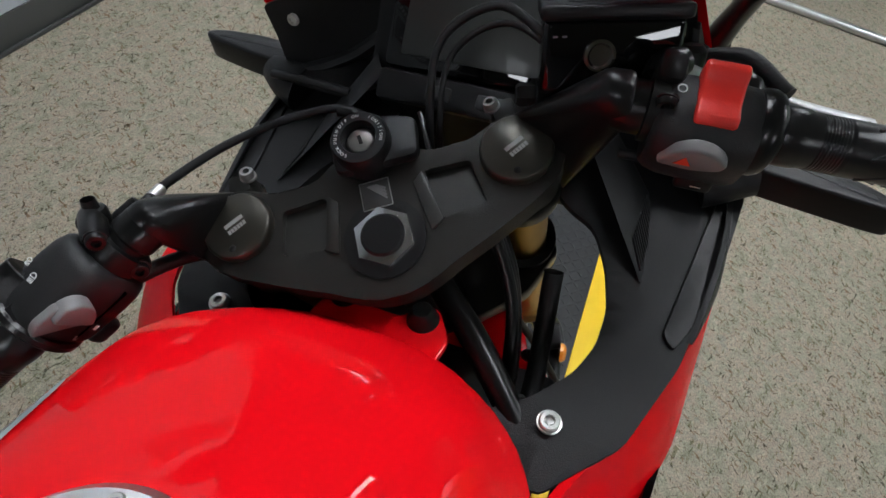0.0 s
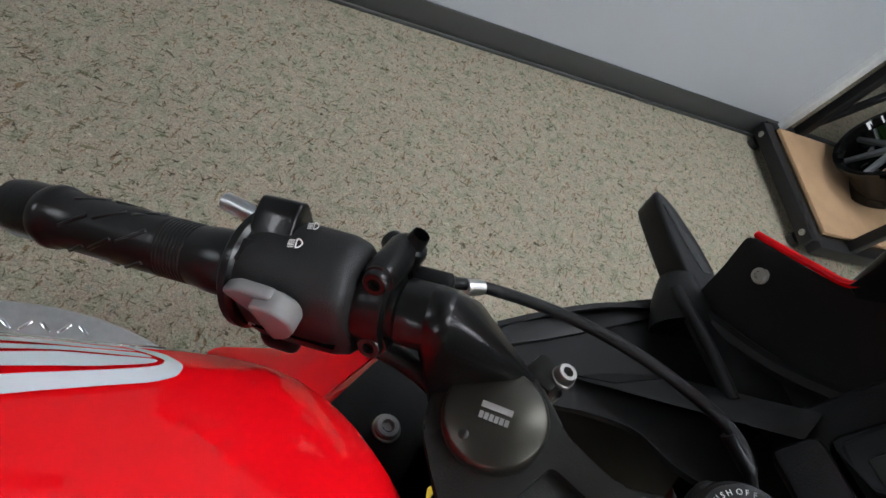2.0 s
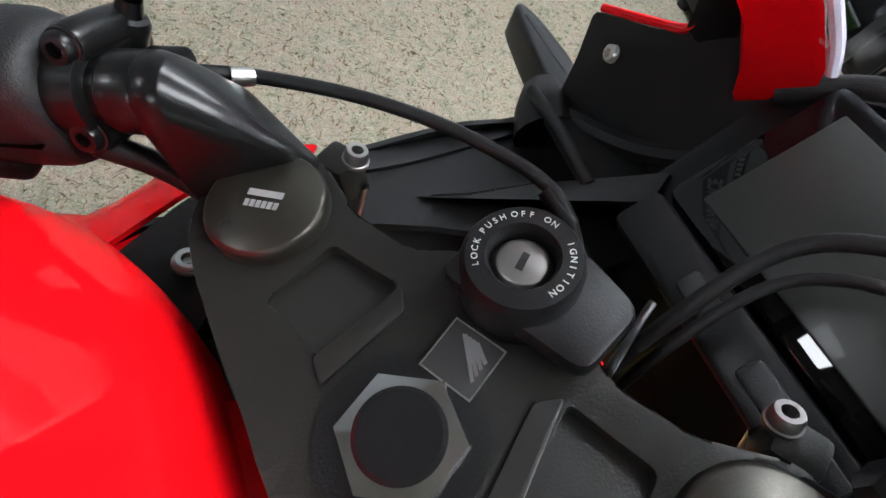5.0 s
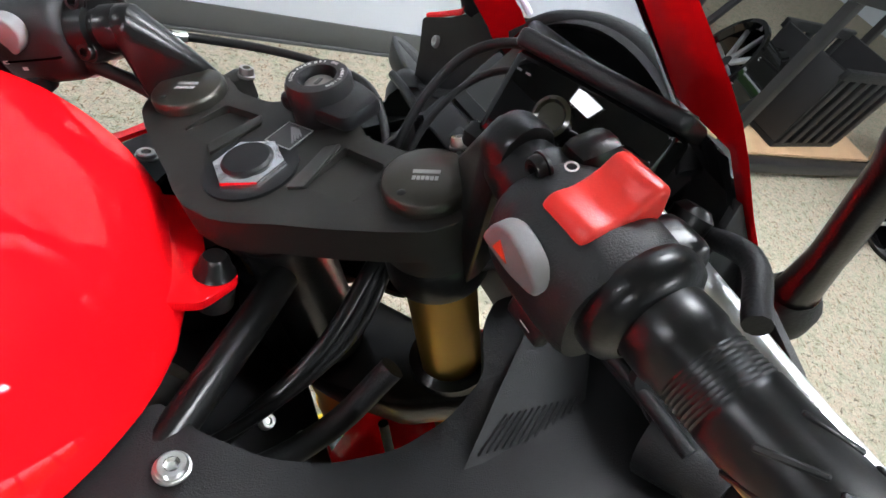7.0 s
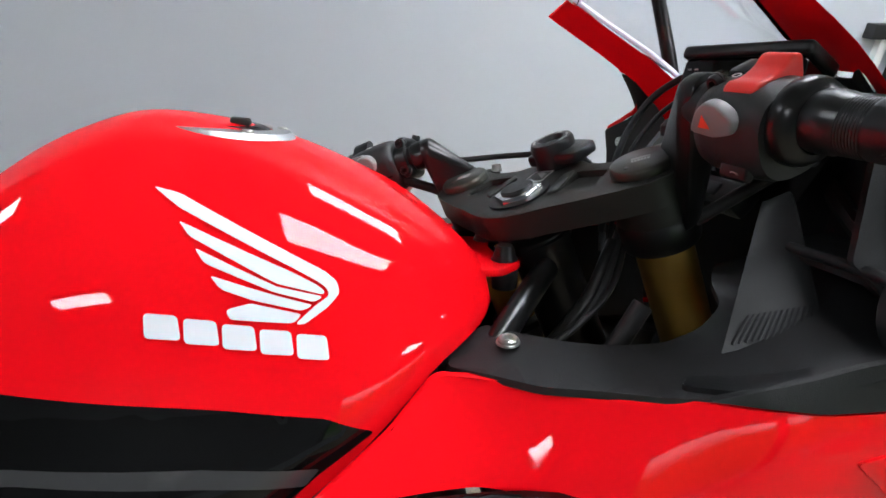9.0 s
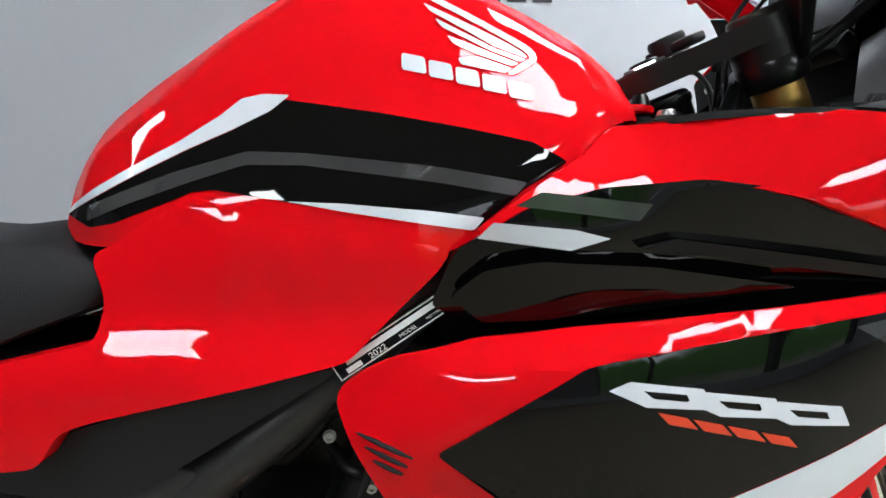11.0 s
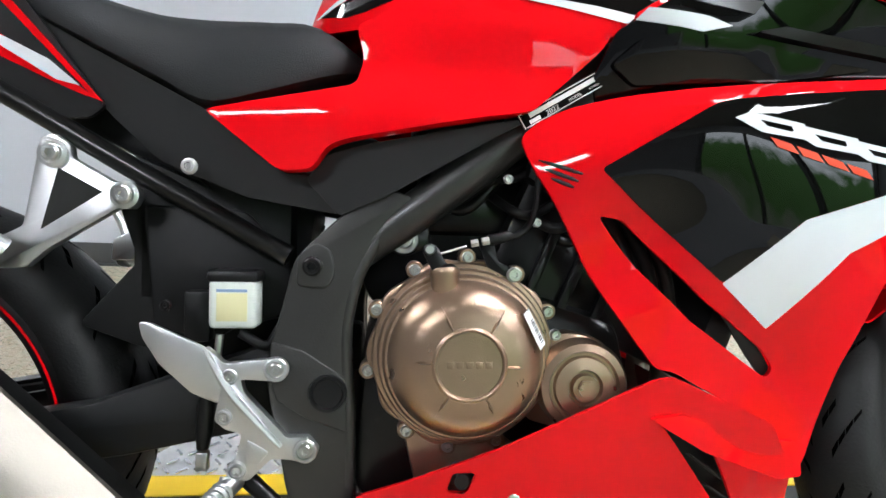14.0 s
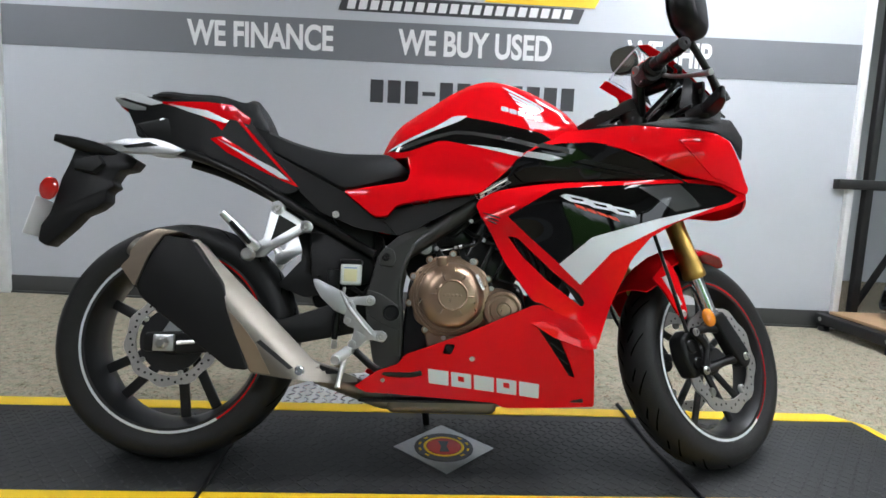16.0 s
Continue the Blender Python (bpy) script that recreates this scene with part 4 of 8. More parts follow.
part("rear_reflector", lathe([(0, 0.012), (0.024, 0.011), (0.031, 0.006), (0.032, 0.0), (0.0, 0.0)], (-0.375, -0.046, 0.717), (-0.35, -1, 0.0), 32), REDLENS, bike, "round red reflector")
for s in (-1, 1):
    part("rear_indicator", sweep([(-0.205, s * 0.025, 0.826), (-0.275, s * 0.045, 0.838), (-0.352, s * 0.085, 0.850)], [0.014, 0.015, 0.018, 0.017, 0.01], 12), SATIN, bike, "black rear turn signal")

# -- fairing --
fair_body = field([(0.747, 0.667, 0.178), (0.787, 0.698, 0.184), (0.80, 0.62, 0.205), (0.865, 0.662, 0.239), (0.834, 0.729, 0.186), (1.06, 0.740, 0.253), (1.24, 0.755, 0.247), (1.007, 0.541, 0.233), (1.055, 0.496, 0.219), (0.975, 0.726, 0.254), (0.985, 0.713, 0.257), (1.04, 0.685, 0.256), (1.096, 0.335, 0.223), (1.312, 0.777, 0.238), (1.18, 0.66, 0.250), (1.523, 0.75, 0.172), (1.47, 0.846, 0.195), (0.93, 0.445, 0.214), (1.3, 0.67, 0.228), (1.1, 0.45, 0.229), (0.881, 0.613, 0.200), (1.066, 0.442, 0.203)])


def fair(x, z):
    """Half width of the fairing side, folded inwards along its upper edge."""
    d = z - float(np.interp(x, (0.80, 0.90, 0.972, 1.06, 1.24, 1.34), (0.735, 0.722, 0.733, 0.744, 0.760, 0.772)))
    turn = float(np.interp(x, (0.84, 0.90, 0.98, 1.06, 1.24, 1.34), (0.0, 0.8, 1.5, 1.3, 0.6, 0.3)))
    return fair_body(x, z) - turn * 0.5 * (d + math.hypot(d, 0.004))


upper = field([(1.047, 0.913, 0.150), (1.10, 0.914, 0.196), (1.177, 0.915, 0.226), (1.19, 0.87, 0.250), (1.367, 0.925, 0.250), (1.258, 0.866, 0.259), (1.36, 0.87, 0.262), (1.493, 0.829, 0.202), (1.436, 0.878, 0.236), (1.39, 0.84, 0.254), (1.32, 0.79, 0.247), (0.99, 0.818, 0.238), (0.914, 0.825, 0.226), (0.97, 0.858, 0.196), (1.03, 0.858, 0.214), (1.116, 0.855, 0.246), (1.52, 0.78, 0.180), (0.904, 0.80, 0.200), (0.90, 0.76, 0.186), (1.0, 0.765, 0.212), (1.10, 0.77, 0.226)])
intake = field([(0.88, 0.815, 0.198), (0.914, 0.825, 0.224), (0.99, 0.818, 0.232), (1.0, 0.86, 0.218), (1.08, 0.862, 0.236), (1.12, 0.856, 0.244), (1.3, 0.79, 0.242), (0.9, 0.76, 0.190), (1.0, 0.765, 0.200), (1.1, 0.77, 0.208), (1.2, 0.775, 0.220), (1.1, 0.81, 0.222)])
for s in (-1, 1):
    mid = sheet("fairing_side", [(0.785, 0.698), (0.803, 0.715), (0.834, 0.730), (0.90, 0.744), (0.98, 0.752), (1.06, 0.757), (1.13, 0.761), (1.237, 0.769), (1.338, 0.779), (1.455, 0.790), (1.530, 0.757), (1.525, 0.742), (1.468, 0.717), (1.306, 0.664), (1.230, 0.620), (1.180, 0.563), (1.131, 0.454), (1.100, 0.350), (1.088, 0.333), (1.062, 0.345), (1.046, 0.395), (0.952, 0.446), (0.934, 0.447), (0.908, 0.482), (0.863, 0.545), (0.826, 0.615), (0.797, 0.664)], flank(fair, s), RED, bike, 0.005, [[(0.866, 0.613), (0.892, 0.609), (0.980, 0.525), (1.052, 0.472), (1.068, 0.449), (1.062, 0.437), (0.967, 0.502), (0.907, 0.560)]], 0.011, 0.012, "glossy red fairing side with black and white graphics", 0.0025)
    sheet("fairing_black", [(0.863, 0.661), (0.972, 0.728), (0.990, 0.732), (1.06, 0.740), (1.13, 0.747), (1.24, 0.757), (1.342, 0.769), (1.44, 0.772), (1.498, 0.752), (1.47, 0.730), (1.418, 0.713), (1.252, 0.669), (1.073, 0.612), (0.997, 0.543)], flank(fair, s, 0.0012), GLOSS, mid, 0, (), 0.012, 0.006, "glossy black graphic field")
    sheet("fairing_white", [(0.995, 0.543), (1.073, 0.612), (1.252, 0.669), (1.424, 0.714), (1.341, 0.681), (1.252, 0.644), (1.126, 0.578), (1.052, 0.494)], flank(fair, s, 0.0019), WHITE, mid, 0, (), 0.02, 0.002, "white sweeping stripe")
    sheet("fairing_grey", [(1.192, 0.746), (1.309, 0.762), (1.38, 0.712), (1.30, 0.690)], flank(fair, s, 0.0016), GREYDEC, mid, 0, (), 0.02, 0.002, "dark grey facet")
    for i in range(3):
        x, z = 0.987 + 0.060 * i, 0.7165 - 0.0125 * i
        sheet("model_block", [(x, z - 0.004), (x + 0.016, z + 0.002), (x + 0.074, z - 0.008), (x + 0.083, z - 0.025), (x + 0.028, z - 0.018)], flank(fair, s, 0.0024), WHITE, mid, 0, [[(x + 0.026, z - 0.0055), (x + 0.060, z - 0.0110), (x + 0.063, z - 0.0170), (x + 0.034, z - 0.0120)]], 0.02, 0.001, "white slanted block of the model name")
    for i in range(4):
        x, z = 1.024 + 0.0285 * i, 0.694 - 0.0078 * i
        sheet("model_block", [(x, z), (x + 0.024, z - 0.0065), (x + 0.033, z - 0.0165), (x + 0.009, z - 0.010)], flank(fair, s, 0.0024), ORPRINT, mid, 0, (), 0.02, 0.001, "small red slanted block")
    for xa, za, xb, zb in ((0.803, 0.672, 0.846, 0.656), (0.809, 0.662, 0.842, 0.6485), (0.815, 0.652, 0.838, 0.642)):
        path = [(xa + (xb - xa) * k / 5, za + (zb - za) * k / 5) for k in range(6)]
        part("vent_slot", sweep([(x, s * (fair(x, z) - 0.0006), z) for x, z in path], [0.0010, 0.0020, 0.0024, 0.0024, 0.0022, 0.0012], 8), DARKHOLE, mid, "narrow vent slot")
    lip = sheet("duct_lip", [(0.928, 0.394), (0.964, 0.399), (1.046, 0.372), (1.090, 0.372), (1.094, 0.335), (1.070, 0.331), (0.99, 0.358)], flank(fair, s, 0.006), RED, bike, 0.012, (), 0.02, 0.005, "red air duct lip", 0.004)
    top = sheet("fairing_top", [(1.036, 0.915), (1.10, 0.917), (1.177, 0.918), (1.27, 0.906), (1.40, 0.90), (1.452, 0.886), (1.495, 0.835), (1.532, 0.772), (1.525, 0.756), (1.45, 0.772), (1.319, 0.784), (1.22, 0.819), (1.15, 0.847), (1.116, 0.856), (1.054, 0.859), (1.0, 0.856), (0.945, 0.842), (0.908, 0.822), (0.902, 0.831), (0.955, 0.864), (1.0, 0.888)], flank(upper, s), RED, bike, 0.006, (), 0.018, 0.006, "glossy red upper fairing", 0.003)
    sheet("fairing_facet", [(1.295, 0.872), (1.36, 0.880), (1.425, 0.872), (1.462, 0.812), (1.480, 0.775), (1.40, 0.784), (1.35, 0.820)], flank(upper, s, 0.002), RED, bike, 0.003, (), 0.018, 0.006, "glossy red raised nose facet", 0.002)
    sheet("intake_panel", [(0.868, 0.770), (0.886, 0.815), (0.94, 0.846), (1.0, 0.860), (1.079, 0.864), (1.12, 0.858), (1.22, 0.823), (1.335, 0.766), (1.2, 0.745), (1.05, 0.735), (0.93, 0.725), (0.878, 0.730)], flank(intake, s, -0.004), GLOSS, bike, 0.006, (), 0.02, 0.006, "glossy black air intake panel", 0.002)
    sheet("intake_stripe", [(0.902, 0.824), (0.914, 0.836), (0.978, 0.828), (1.007, 0.820), (0.974, 0.812)], flank(intake, s, -0.0028), WHITE, bike, 0, (), 0.02, 0.001, "white stripe on the intake")
    sheet("intake_band", [(0.930, 0.848), (0.95, 0.858), (1.04, 0.846), (1.03, 0.833)], flank(intake, s, -0.0029), GREYDEC, bike, 0, (), 0.02, 0.001, "dark grey band on the intake")
    sheet("fairing_liner", [(0.80, 0.70), (0.929, 0.738), (1.237, 0.768), (1.455, 0.786), (1.46, 0.72), (1.30, 0.668), (1.225, 0.624), (1.175, 0.567), (1.126, 0.458), (1.075, 0.42), (0.99, 0.53), (0.90, 0.62)], flank(fair, s, -0.009), MATTE, bike, 0.003, (), 0.03, 0.01, "matt black inner face of the fairing")
    sheet("upper_liner", [(1.06, 0.908), (1.177, 0.910), (1.40, 0.892), (1.47, 0.84), (1.50, 0.77), (1.34, 0.79), (1.22, 0.822), (1.116, 0.858), (1.03, 0.868), (1.0, 0.86), (1.02, 0.885)], flank(upper, s, -0.012), MATTE, bike, 0.003, (), 0.025, 0.01, "matt black inner face of the upper fairing")
    sheet("intake_fold", [(0.880, 0.778), (0.905, 0.800), (0.945, 0.806), (1.04, 0.797), (1.16, 0.776), (1.05, 0.762), (0.95, 0.757), (0.905, 0.756)], flank(intake, s, 0.014), GLOSS, bike, 0.008, (), 0.02, 0.006, "glossy black scoop edge", 0.004)
    sheet("intake_fin", [(1.03, 0.812), (1.06, 0.818), (1.27, 0.784), (1.24, 0.779)], flank(intake, s, 0.008), SATIN, bike, 0.01, (), 0.02, 0.003, "satin black intake fin", 0.003)

belly = field([(0.49, 0.22, 0.168), (0.785, 0.30, 0.193), (0.68, 0.265, 0.184), (1.12, 0.165, 0.125), (0.948, 0.441, 0.218), (1.02, 0.415, 0.222), (1.08, 0.36, 0.228), (0.6, 0.29, 0.182), (0.9, 0.175, 0.145), (0.55, 0.2, 0.142), (1.0, 0.27, 0.19), (0.7, 0.19, 0.14)])
for s in (-1, 1):
    pan = sheet("belly_pan", [(0.490, 0.222), (0.547, 0.262), (0.600, 0.281), (0.615, 0.305), (0.768, 0.364), (0.932, 0.438), (0.952, 0.441), (1.06, 0.392), (1.090, 0.33), (1.118, 0.178), (0.876, 0.172), (0.851, 0.185), (0.521, 0.205)], flank(belly, s), RED, bike, 0.005, [[(0.945, 0.386), (1.0, 0.362), (1.052, 0.258), (1.036, 0.262), (0.987, 0.328)], [(0.716, 0.335), (0.741, 0.334), (0.732, 0.310), (0.710, 0.311)]], 0.02, 0.008, "glossy red belly fairing", 0.0025)
    sheet("duct_back", [(0.93, 0.395), (1.01, 0.37), (1.065, 0.25), (1.02, 0.25), (0.97, 0.33)], flank(belly, s, -0.03), SATIN, pan, 0.004, (), 0.02, 0.004, "black duct behind the opening")
    for i in range(3):
        sheet("duct_vane", [(0.985 + 0.02 * i, 0.345 - 0.035 * i), (0.99 + 0.02 * i, 0.345 - 0.035 * i), (1.028 + 0.012 * i, 0.318 - 0.028 * i), (1.022 + 0.012 * i, 0.318 - 0.028 * i)], flank(belly, s, -0.012), GRAPH, pan, 0.01, (), 0.02, 0.001)
    part("window_plug", lathe([(0, 0.0), (0.008, 0.0), (0.012, -0.006), (0.02, -0.01)], (0.726, s * (belly(0.726, 0.323) - 0.002), 0.323), (0, s, 0), 20), SATIN, pan)
    bolt("cowl_bolt", (0.785, s * belly(0.785, 0.30), 0.30), (0, s, 0), 0.006, pan, STEEL, 0.004)
    bolt("cowl_bolt", (0.562, s * belly(0.562, 0.238), 0.238), (0, s, 0), 0.005, pan, STEEL, 0.004)
    for i in range(5):
        x, z = 0.675 + 0.0585 * i, 0.272 - 0.0068 * i
        sheet("name_block", [(x, z), (x + 0.052, z - 0.006), (x + 0.055, z - 0.044), (x + 0.004, z - 0.038)], flank(belly, s, 0.0014), WHITE, pan, 0, [[(x + 0.018, z - 0.011), (x + 0.034, z - 0.013), (x + 0.036, z - 0.027), (x + 0.020, z - 0.024)]] if i in (1, 3) else (), 0.02, 0.002, "white block of the maker's name")
part("belly_floor", prism([(0.5, -0.13), (0.86, -0.125), (1.11, -0.10), (1.11, 0.10), (0.86, 0.125), (0.5, 0.13)], Matrix.Translation((0, 0, 0.178)), 0.006, 0.002), SATIN, bike, "black belly pan floor")
part("front_closure", prism([(1.02, 0.40), (1.06, 0.38), (1.085, 0.19), (1.05, 0.19)], flat_side(-0.15), 0.30, 0.004), SATIN, bike, "black panel behind the front wheel")

# nose and headlamp
nose = field([(0, 0.74, 1.585), (0.1, 0.75, 1.57), (0.17, 0.75, 1.53), (0, 0.84, 1.575), (0.12, 0.84, 1.53), (0.19, 0.83, 1.49), (0, 0.93, 1.55), (0.12, 0.93, 1.50)])
sheet("nose_cowl", [(-0.175, 0.752), (-0.06, 0.725), (0.06, 0.725), (0.175, 0.752), (0.195, 0.83), (0.15, 0.90), (0.10, 0.95), (-0.10, 0.95), (-0.15, 0.90), (-0.195, 0.83)], lambda u, v, w: (nose(abs(u), v) + w, u, v), RED, bike, 0.006, (), 0.025, 0.02, "glossy red nose cowl")
sheet("headlamp", [(-0.15, 0.78), (0, 0.755), (0.15, 0.78), (0.13, 0.825), (0, 0.80), (-0.13, 0.825)], lambda u, v, w: (nose(abs(u), v) + w + 0.003, u, v), LCD, bike, 0.003, (), 0.025, 0.01, "dark glossy headlamp lens")

# -- cockpit --
shelf = field([(1.047, 0.144, 0.915), (1.088, 0.099, 0.918), (1.14, 0.13, 0.925), (1.252, 0.187, 0.917), (1.177, 0.224, 0.920), (1.367, 0.255, 0.931), (1.095, 0.145, 0.926), (1.45, 0.20, 0.945), (1.36, 0.14, 0.955)])
facing = field([(0.242, 1.037, 1.374), (0.163, 1.092, 1.366), (0.104, 1.09, 1.418), (0.08, 1.034, 1.395), (0.245, 0.96, 1.365), (0.15, 0.94, 1.39), (0.18, 1.02, 1.40), (0.09, 0.96, 1.375)])
EDGE = [Vector(q) for q in ((1.252, 0.122, 1.197), (1.388, 0.100, 1.104), (1.45, 0.125, 1.03), (1.488, 0.14, 0.968))]
CENTRE = [Vector(q) for q in ((1.278, 0, 1.228), (1.42, 0, 1.135), (1.515, 0, 1.03), (1.55, 0, 0.962))]


def along(pts, v):
    k = np.linspace(0, 1, len(pts))
    return Vector([interp(v, k, [p[i] for p in pts]) for i in range(3)])


def screen_at(u, v, w):
    s, c = along(EDGE, v), along(CENTRE, v)
    q = abs(u) ** 1.9
    return (c.x + (s.x - c.x) * q + w * 0.7, math.copysign(s.y * abs(u) ** 0.95, u), c.z + (s.z - c.z) * q + w * 0.7)


screen = sheet("windscreen", [(-1, 0.02), (-0.75, -0.02), (0, -0.03), (0.75, -0.02), (1, 0.02), (1, 1), (-1, 1)], screen_at, SCREEN, bike, 0.004, (), 0.09, 0.02, "clear acrylic windscreen", 0.0, 60)
screen.visible_shadow = False
# pale lavender tone puts the glint of the clear edge into its colour
SCREENEDGE = material("acrylic_edge_glint", (0.72, 0.70, 0.80), 0.15, 0, 0.3)
part("screen_top_edge", sweep([screen_at(u, 0.015 - 0.03 * (1 - u * u), 0.002) for u in np.linspace(-1, 1, 15)], 0.0026, 8), SCREENEDGE, bike, "pale bead coloured as the glint along the screen edge")
part("dash_hood", sweep([(1.40, 0.115, 1.075), (1.412, 0.075, 1.105), (1.416, 0, 1.120), (1.412, -0.075, 1.105), (1.40, -0.115, 1.075)], 0.009, 10), MATTE, bike, "matt black instrument hood edge")
sheet("dash_hood_top", [(-1, 0), (1, 0), (1, 1), (-1, 1)], lambda u, v, w: (1.406 + 0.095 * v + w, (0.118 + 0.02 * v) * u, 1.122 - 0.045 * u * u - 0.088 * v ** 1.2 + w), MATTE, bike, 0.004, (), 0.12, 0.03, "matt black instrument hood")
dm = Matrix.Translation((1.372, 0.0, 1.058)) @ Matrix.Rotation(radians(-50), 4, "Y")
dash = part("instrument_panel", rbox((0.10, 0.185, 0.02), dm, 0.008), GLOSS, bike, "dark instrument panel, switched off")
part("screen", rbox((0.074, 0.150, 0.004), dm @ Matrix.Translation((0, 0, 0.0095)), 0.0015), LCD, dash, "dark liquid-crystal screen")
part("bezel", rbox((0.03, 0.19, 0.022), dm @ Matrix.Translation((-0.066, 0, 0.0)), 0.006), SATIN, dash)
for y in (-0.055, -0.02, 0.03):
    part("button", rbox((0.014, 0.026, 0.006), dm @ Matrix.Translation((-0.066, y, 0.011)), 0.003), GRAPH, dash)
part("instrument_housing", prism([(1.35, 1.005), (1.405, 1.085), (1.45, 1.085), (1.50, 0.98), (1.47, 0.86), (1.37, 0.91)], flat_side(-0.12), 0.24, 0.012), SATIN, bike, "black housing round the instruments")
part("front_bulkhead", rbox((0.03, 0.36, 0.22), Matrix.Translation((1.45, 0, 0.90)), 0.01), SATIN, bike, "black structure behind the instruments")
for s in (-1, 1):
    inner = sheet("inner_cowl", [(1.045, 0.150), (1.070, 0.115), (1.090, 0.098), (1.110, 0.128), (1.140, 0.153), (1.17, 0.164), (1.21, 0.166), (1.25, 0.156), (1.282, 0.138), (1.292, 0.110), (1.31, 0.088), (1.38, 0.09), (1.44, 0.14), (1.47, 0.19), (1.42, 0.243), (1.367, 0.257), (1.25, 0.243), (1.177, 0.229), (1.10, 0.200)], lambda u, v, w, s=s: (u, s * v, shelf(u, v) + w), MATTE, bike, 0.006, (), 0.022, 0.010, "matt black inner cowl panel", 0.003)

    def shoulder_at(u, v, w, s=s):
        yi = float(np.interp(u, (0.985, 1.045, 1.10, 1.177, 1.25), (0.168, 0.155, 0.202, 0.230, 0.245)))
        return (u, s * v, 0.916 + (0.006 if s > 0 else 0.0) - 9.0 * max(0.0, v - yi) ** 2 + w)
    if s > 0:
        sheet("fairing_shoulder", [(0.985, 0.172), (1.045, 0.158), (1.10, 0.204), (1.177, 0.231), (1.19, 0.243), (1.10, 0.243), (1.04, 0.232), (0.99, 0.212)], shoulder_at, RED, bike, 0.005, (), 0.018, 0.01, "glossy red fairing shoulder", 0.002)
    sheet("gloss_strip", [(1.188, 0.222), (1.20, 0.212), (1.28, 0.226), (1.37, 0.240), (1.40, 0.250), (1.367, 0.261), (1.25, 0.247)], lambda u, v, w, s=s: (u, s * v, shelf(u, v) + w + 0.004), SATIN, inner, 0.006, (), 0.022, 0.006, "satin black edge strip", 0.002)
    bolt("panel_bolt", (1.095, s * 0.146, 0.926), (0, 0, 1), 0.0080, inner, STEEL, 0.005, "bright steel panel bolt")
    wa, wb, wc, wd = Vector((1.243, 0.190, 0.918)), Vector((1.330, 0.192, 0.922)), Vector((1.352, 0.126, 1.000)), Vector((1.322, 0.116, 0.990))

    def web_at(u, v, w, s=s):
        p = (wa * (1 - u) + wb * u) * (1 - v) + (wd * (1 - u) + wc * u) * v
        return (p.x - 0.3 * w, s * (p.y - 0.5 * w), p.z + 0.7 * w)
    # GRAPH instead of the cowl's MATTE: the light on the web is in its grey
    web = sheet("inner_web", [(0, 0), (1, 0), (1, 1.25), (0, 1.25)], web_at, GRAPH, bike, 0.006, (), 0.12, 0.03, "inner web with fine ribs, its grey lifted for the light on it", 0.003)
    part("web_rib", sweep([(1.338, s * 0.138, 0.979), (1.342, s * 0.19, 0.980), (1.346, s * 0.240, 0.976)], 0.0048, 10), MATTE, bike, "moulded rib to the signal foot")
    gusset = [Vector((x, s * y, z)) for x, y, z in ((1.350, 0.240, 0.972), (1.338, 0.132, 0.977), (1.385, 0.088, 0.984), (1.436, 0.160, 0.990), (1.392, 0.236, 0.976))]
    bm = bmesh.new()
    hi, lo = [bm.verts.new(p) for p in gusset], [bm.verts.new(p - Vector((0, 0, 0.006))) for p in gusset]
    bm.faces.new(hi)
    bm.faces.new(lo)
    for i in range(5):
        bm.faces.new((hi[i], hi[i - 1], lo[i - 1], lo[i]))
    part("cockpit_gusset", bm, MATTE, bike, "matt black cockpit floor panel")
    part("gusset_ridge", sweep([(1.392, s * 0.236, 0.979), (1.412, s * 0.205, 0.986), (1.436, s * 0.160, 0.993)], 0.005, 8), MATTE, bike)
    bm = bmesh.new()
    for i in range(13):
        u = 0.12 + 0.065 * i
        lo, hi = Vector(web_at(u, 0.05, 0.0035)), Vector(web_at(min(0.97, u + 0.12), 0.24, 0.0035))
        sweep([lo, hi], 0.0011, 6, 1, None, bm)
    part("fine_ribs", bm, MATTE, web, "fine moulded ribs")
    side = sheet("cockpit_panel", [(0.248, 1.040), (0.20, 1.058), (0.172, 1.072), (0.160, 1.095), (0.102, 1.094), (0.085, 1.05), (0.085, 0.95), (0.15, 0.935), (0.235, 0.948)], lambda u, v, w, s=s: (facing(u, v) - w, s * u, v), MATTE, bike, 0.006, (), 0.022, 0.006, "matt black cockpit side panel", 0.002)
    bolt("panel_screw", (facing(0.22, 1.025) - 0.001, s * 0.22, 1.025), (-1, 0, 0.1), 0.006, side, STEEL, 0.004)
    if s > 0:
        part("red_edge", sweep([(1.377, s * 0.247, 1.043), (1.378, s * 0.20, 1.062), (1.376, s * 0.174, 1.075), (1.366, s * 0.163, 1.098)], 0.003, 8), RED, side, "thin red top edge")
    part("cockpit_rib", sweep([(facing(0.24, 0.96) - 0.006, s * 0.24, 0.962), (facing(0.16, 0.985) - 0.008, s * 0.16, 0.99), (facing(0.1, 1.03) - 0.006, s * 0.1, 1.035)], 0.008, 8), MATTE, side)
    n0, n1, n2, n3 = Vector((1.366, 0.165, 1.092)), Vector((1.420, 0.118, 1.085)), Vector((1.254, 0.124, 1.196)), Vector((1.288, 0.158, 1.178))

    def fin_at(u, v, w, s=s):
        p = (n0 * (1 - u) + n1 * u) * (1 - v) + (n3 * (1 - u) + n2 * u) * v
        return (p.x - 0.6 * w, s * (p.y + w), p.z + 0.3 * w)
    sheet("fin_base", [(0.0, 0.30), (1, 0.16), (1, -0.25), (-0.15, -0.25)], fin_at, MATTE, bike, 0.005, (), 0.12, 0.04, "matt black panel under the fin", 0.002)
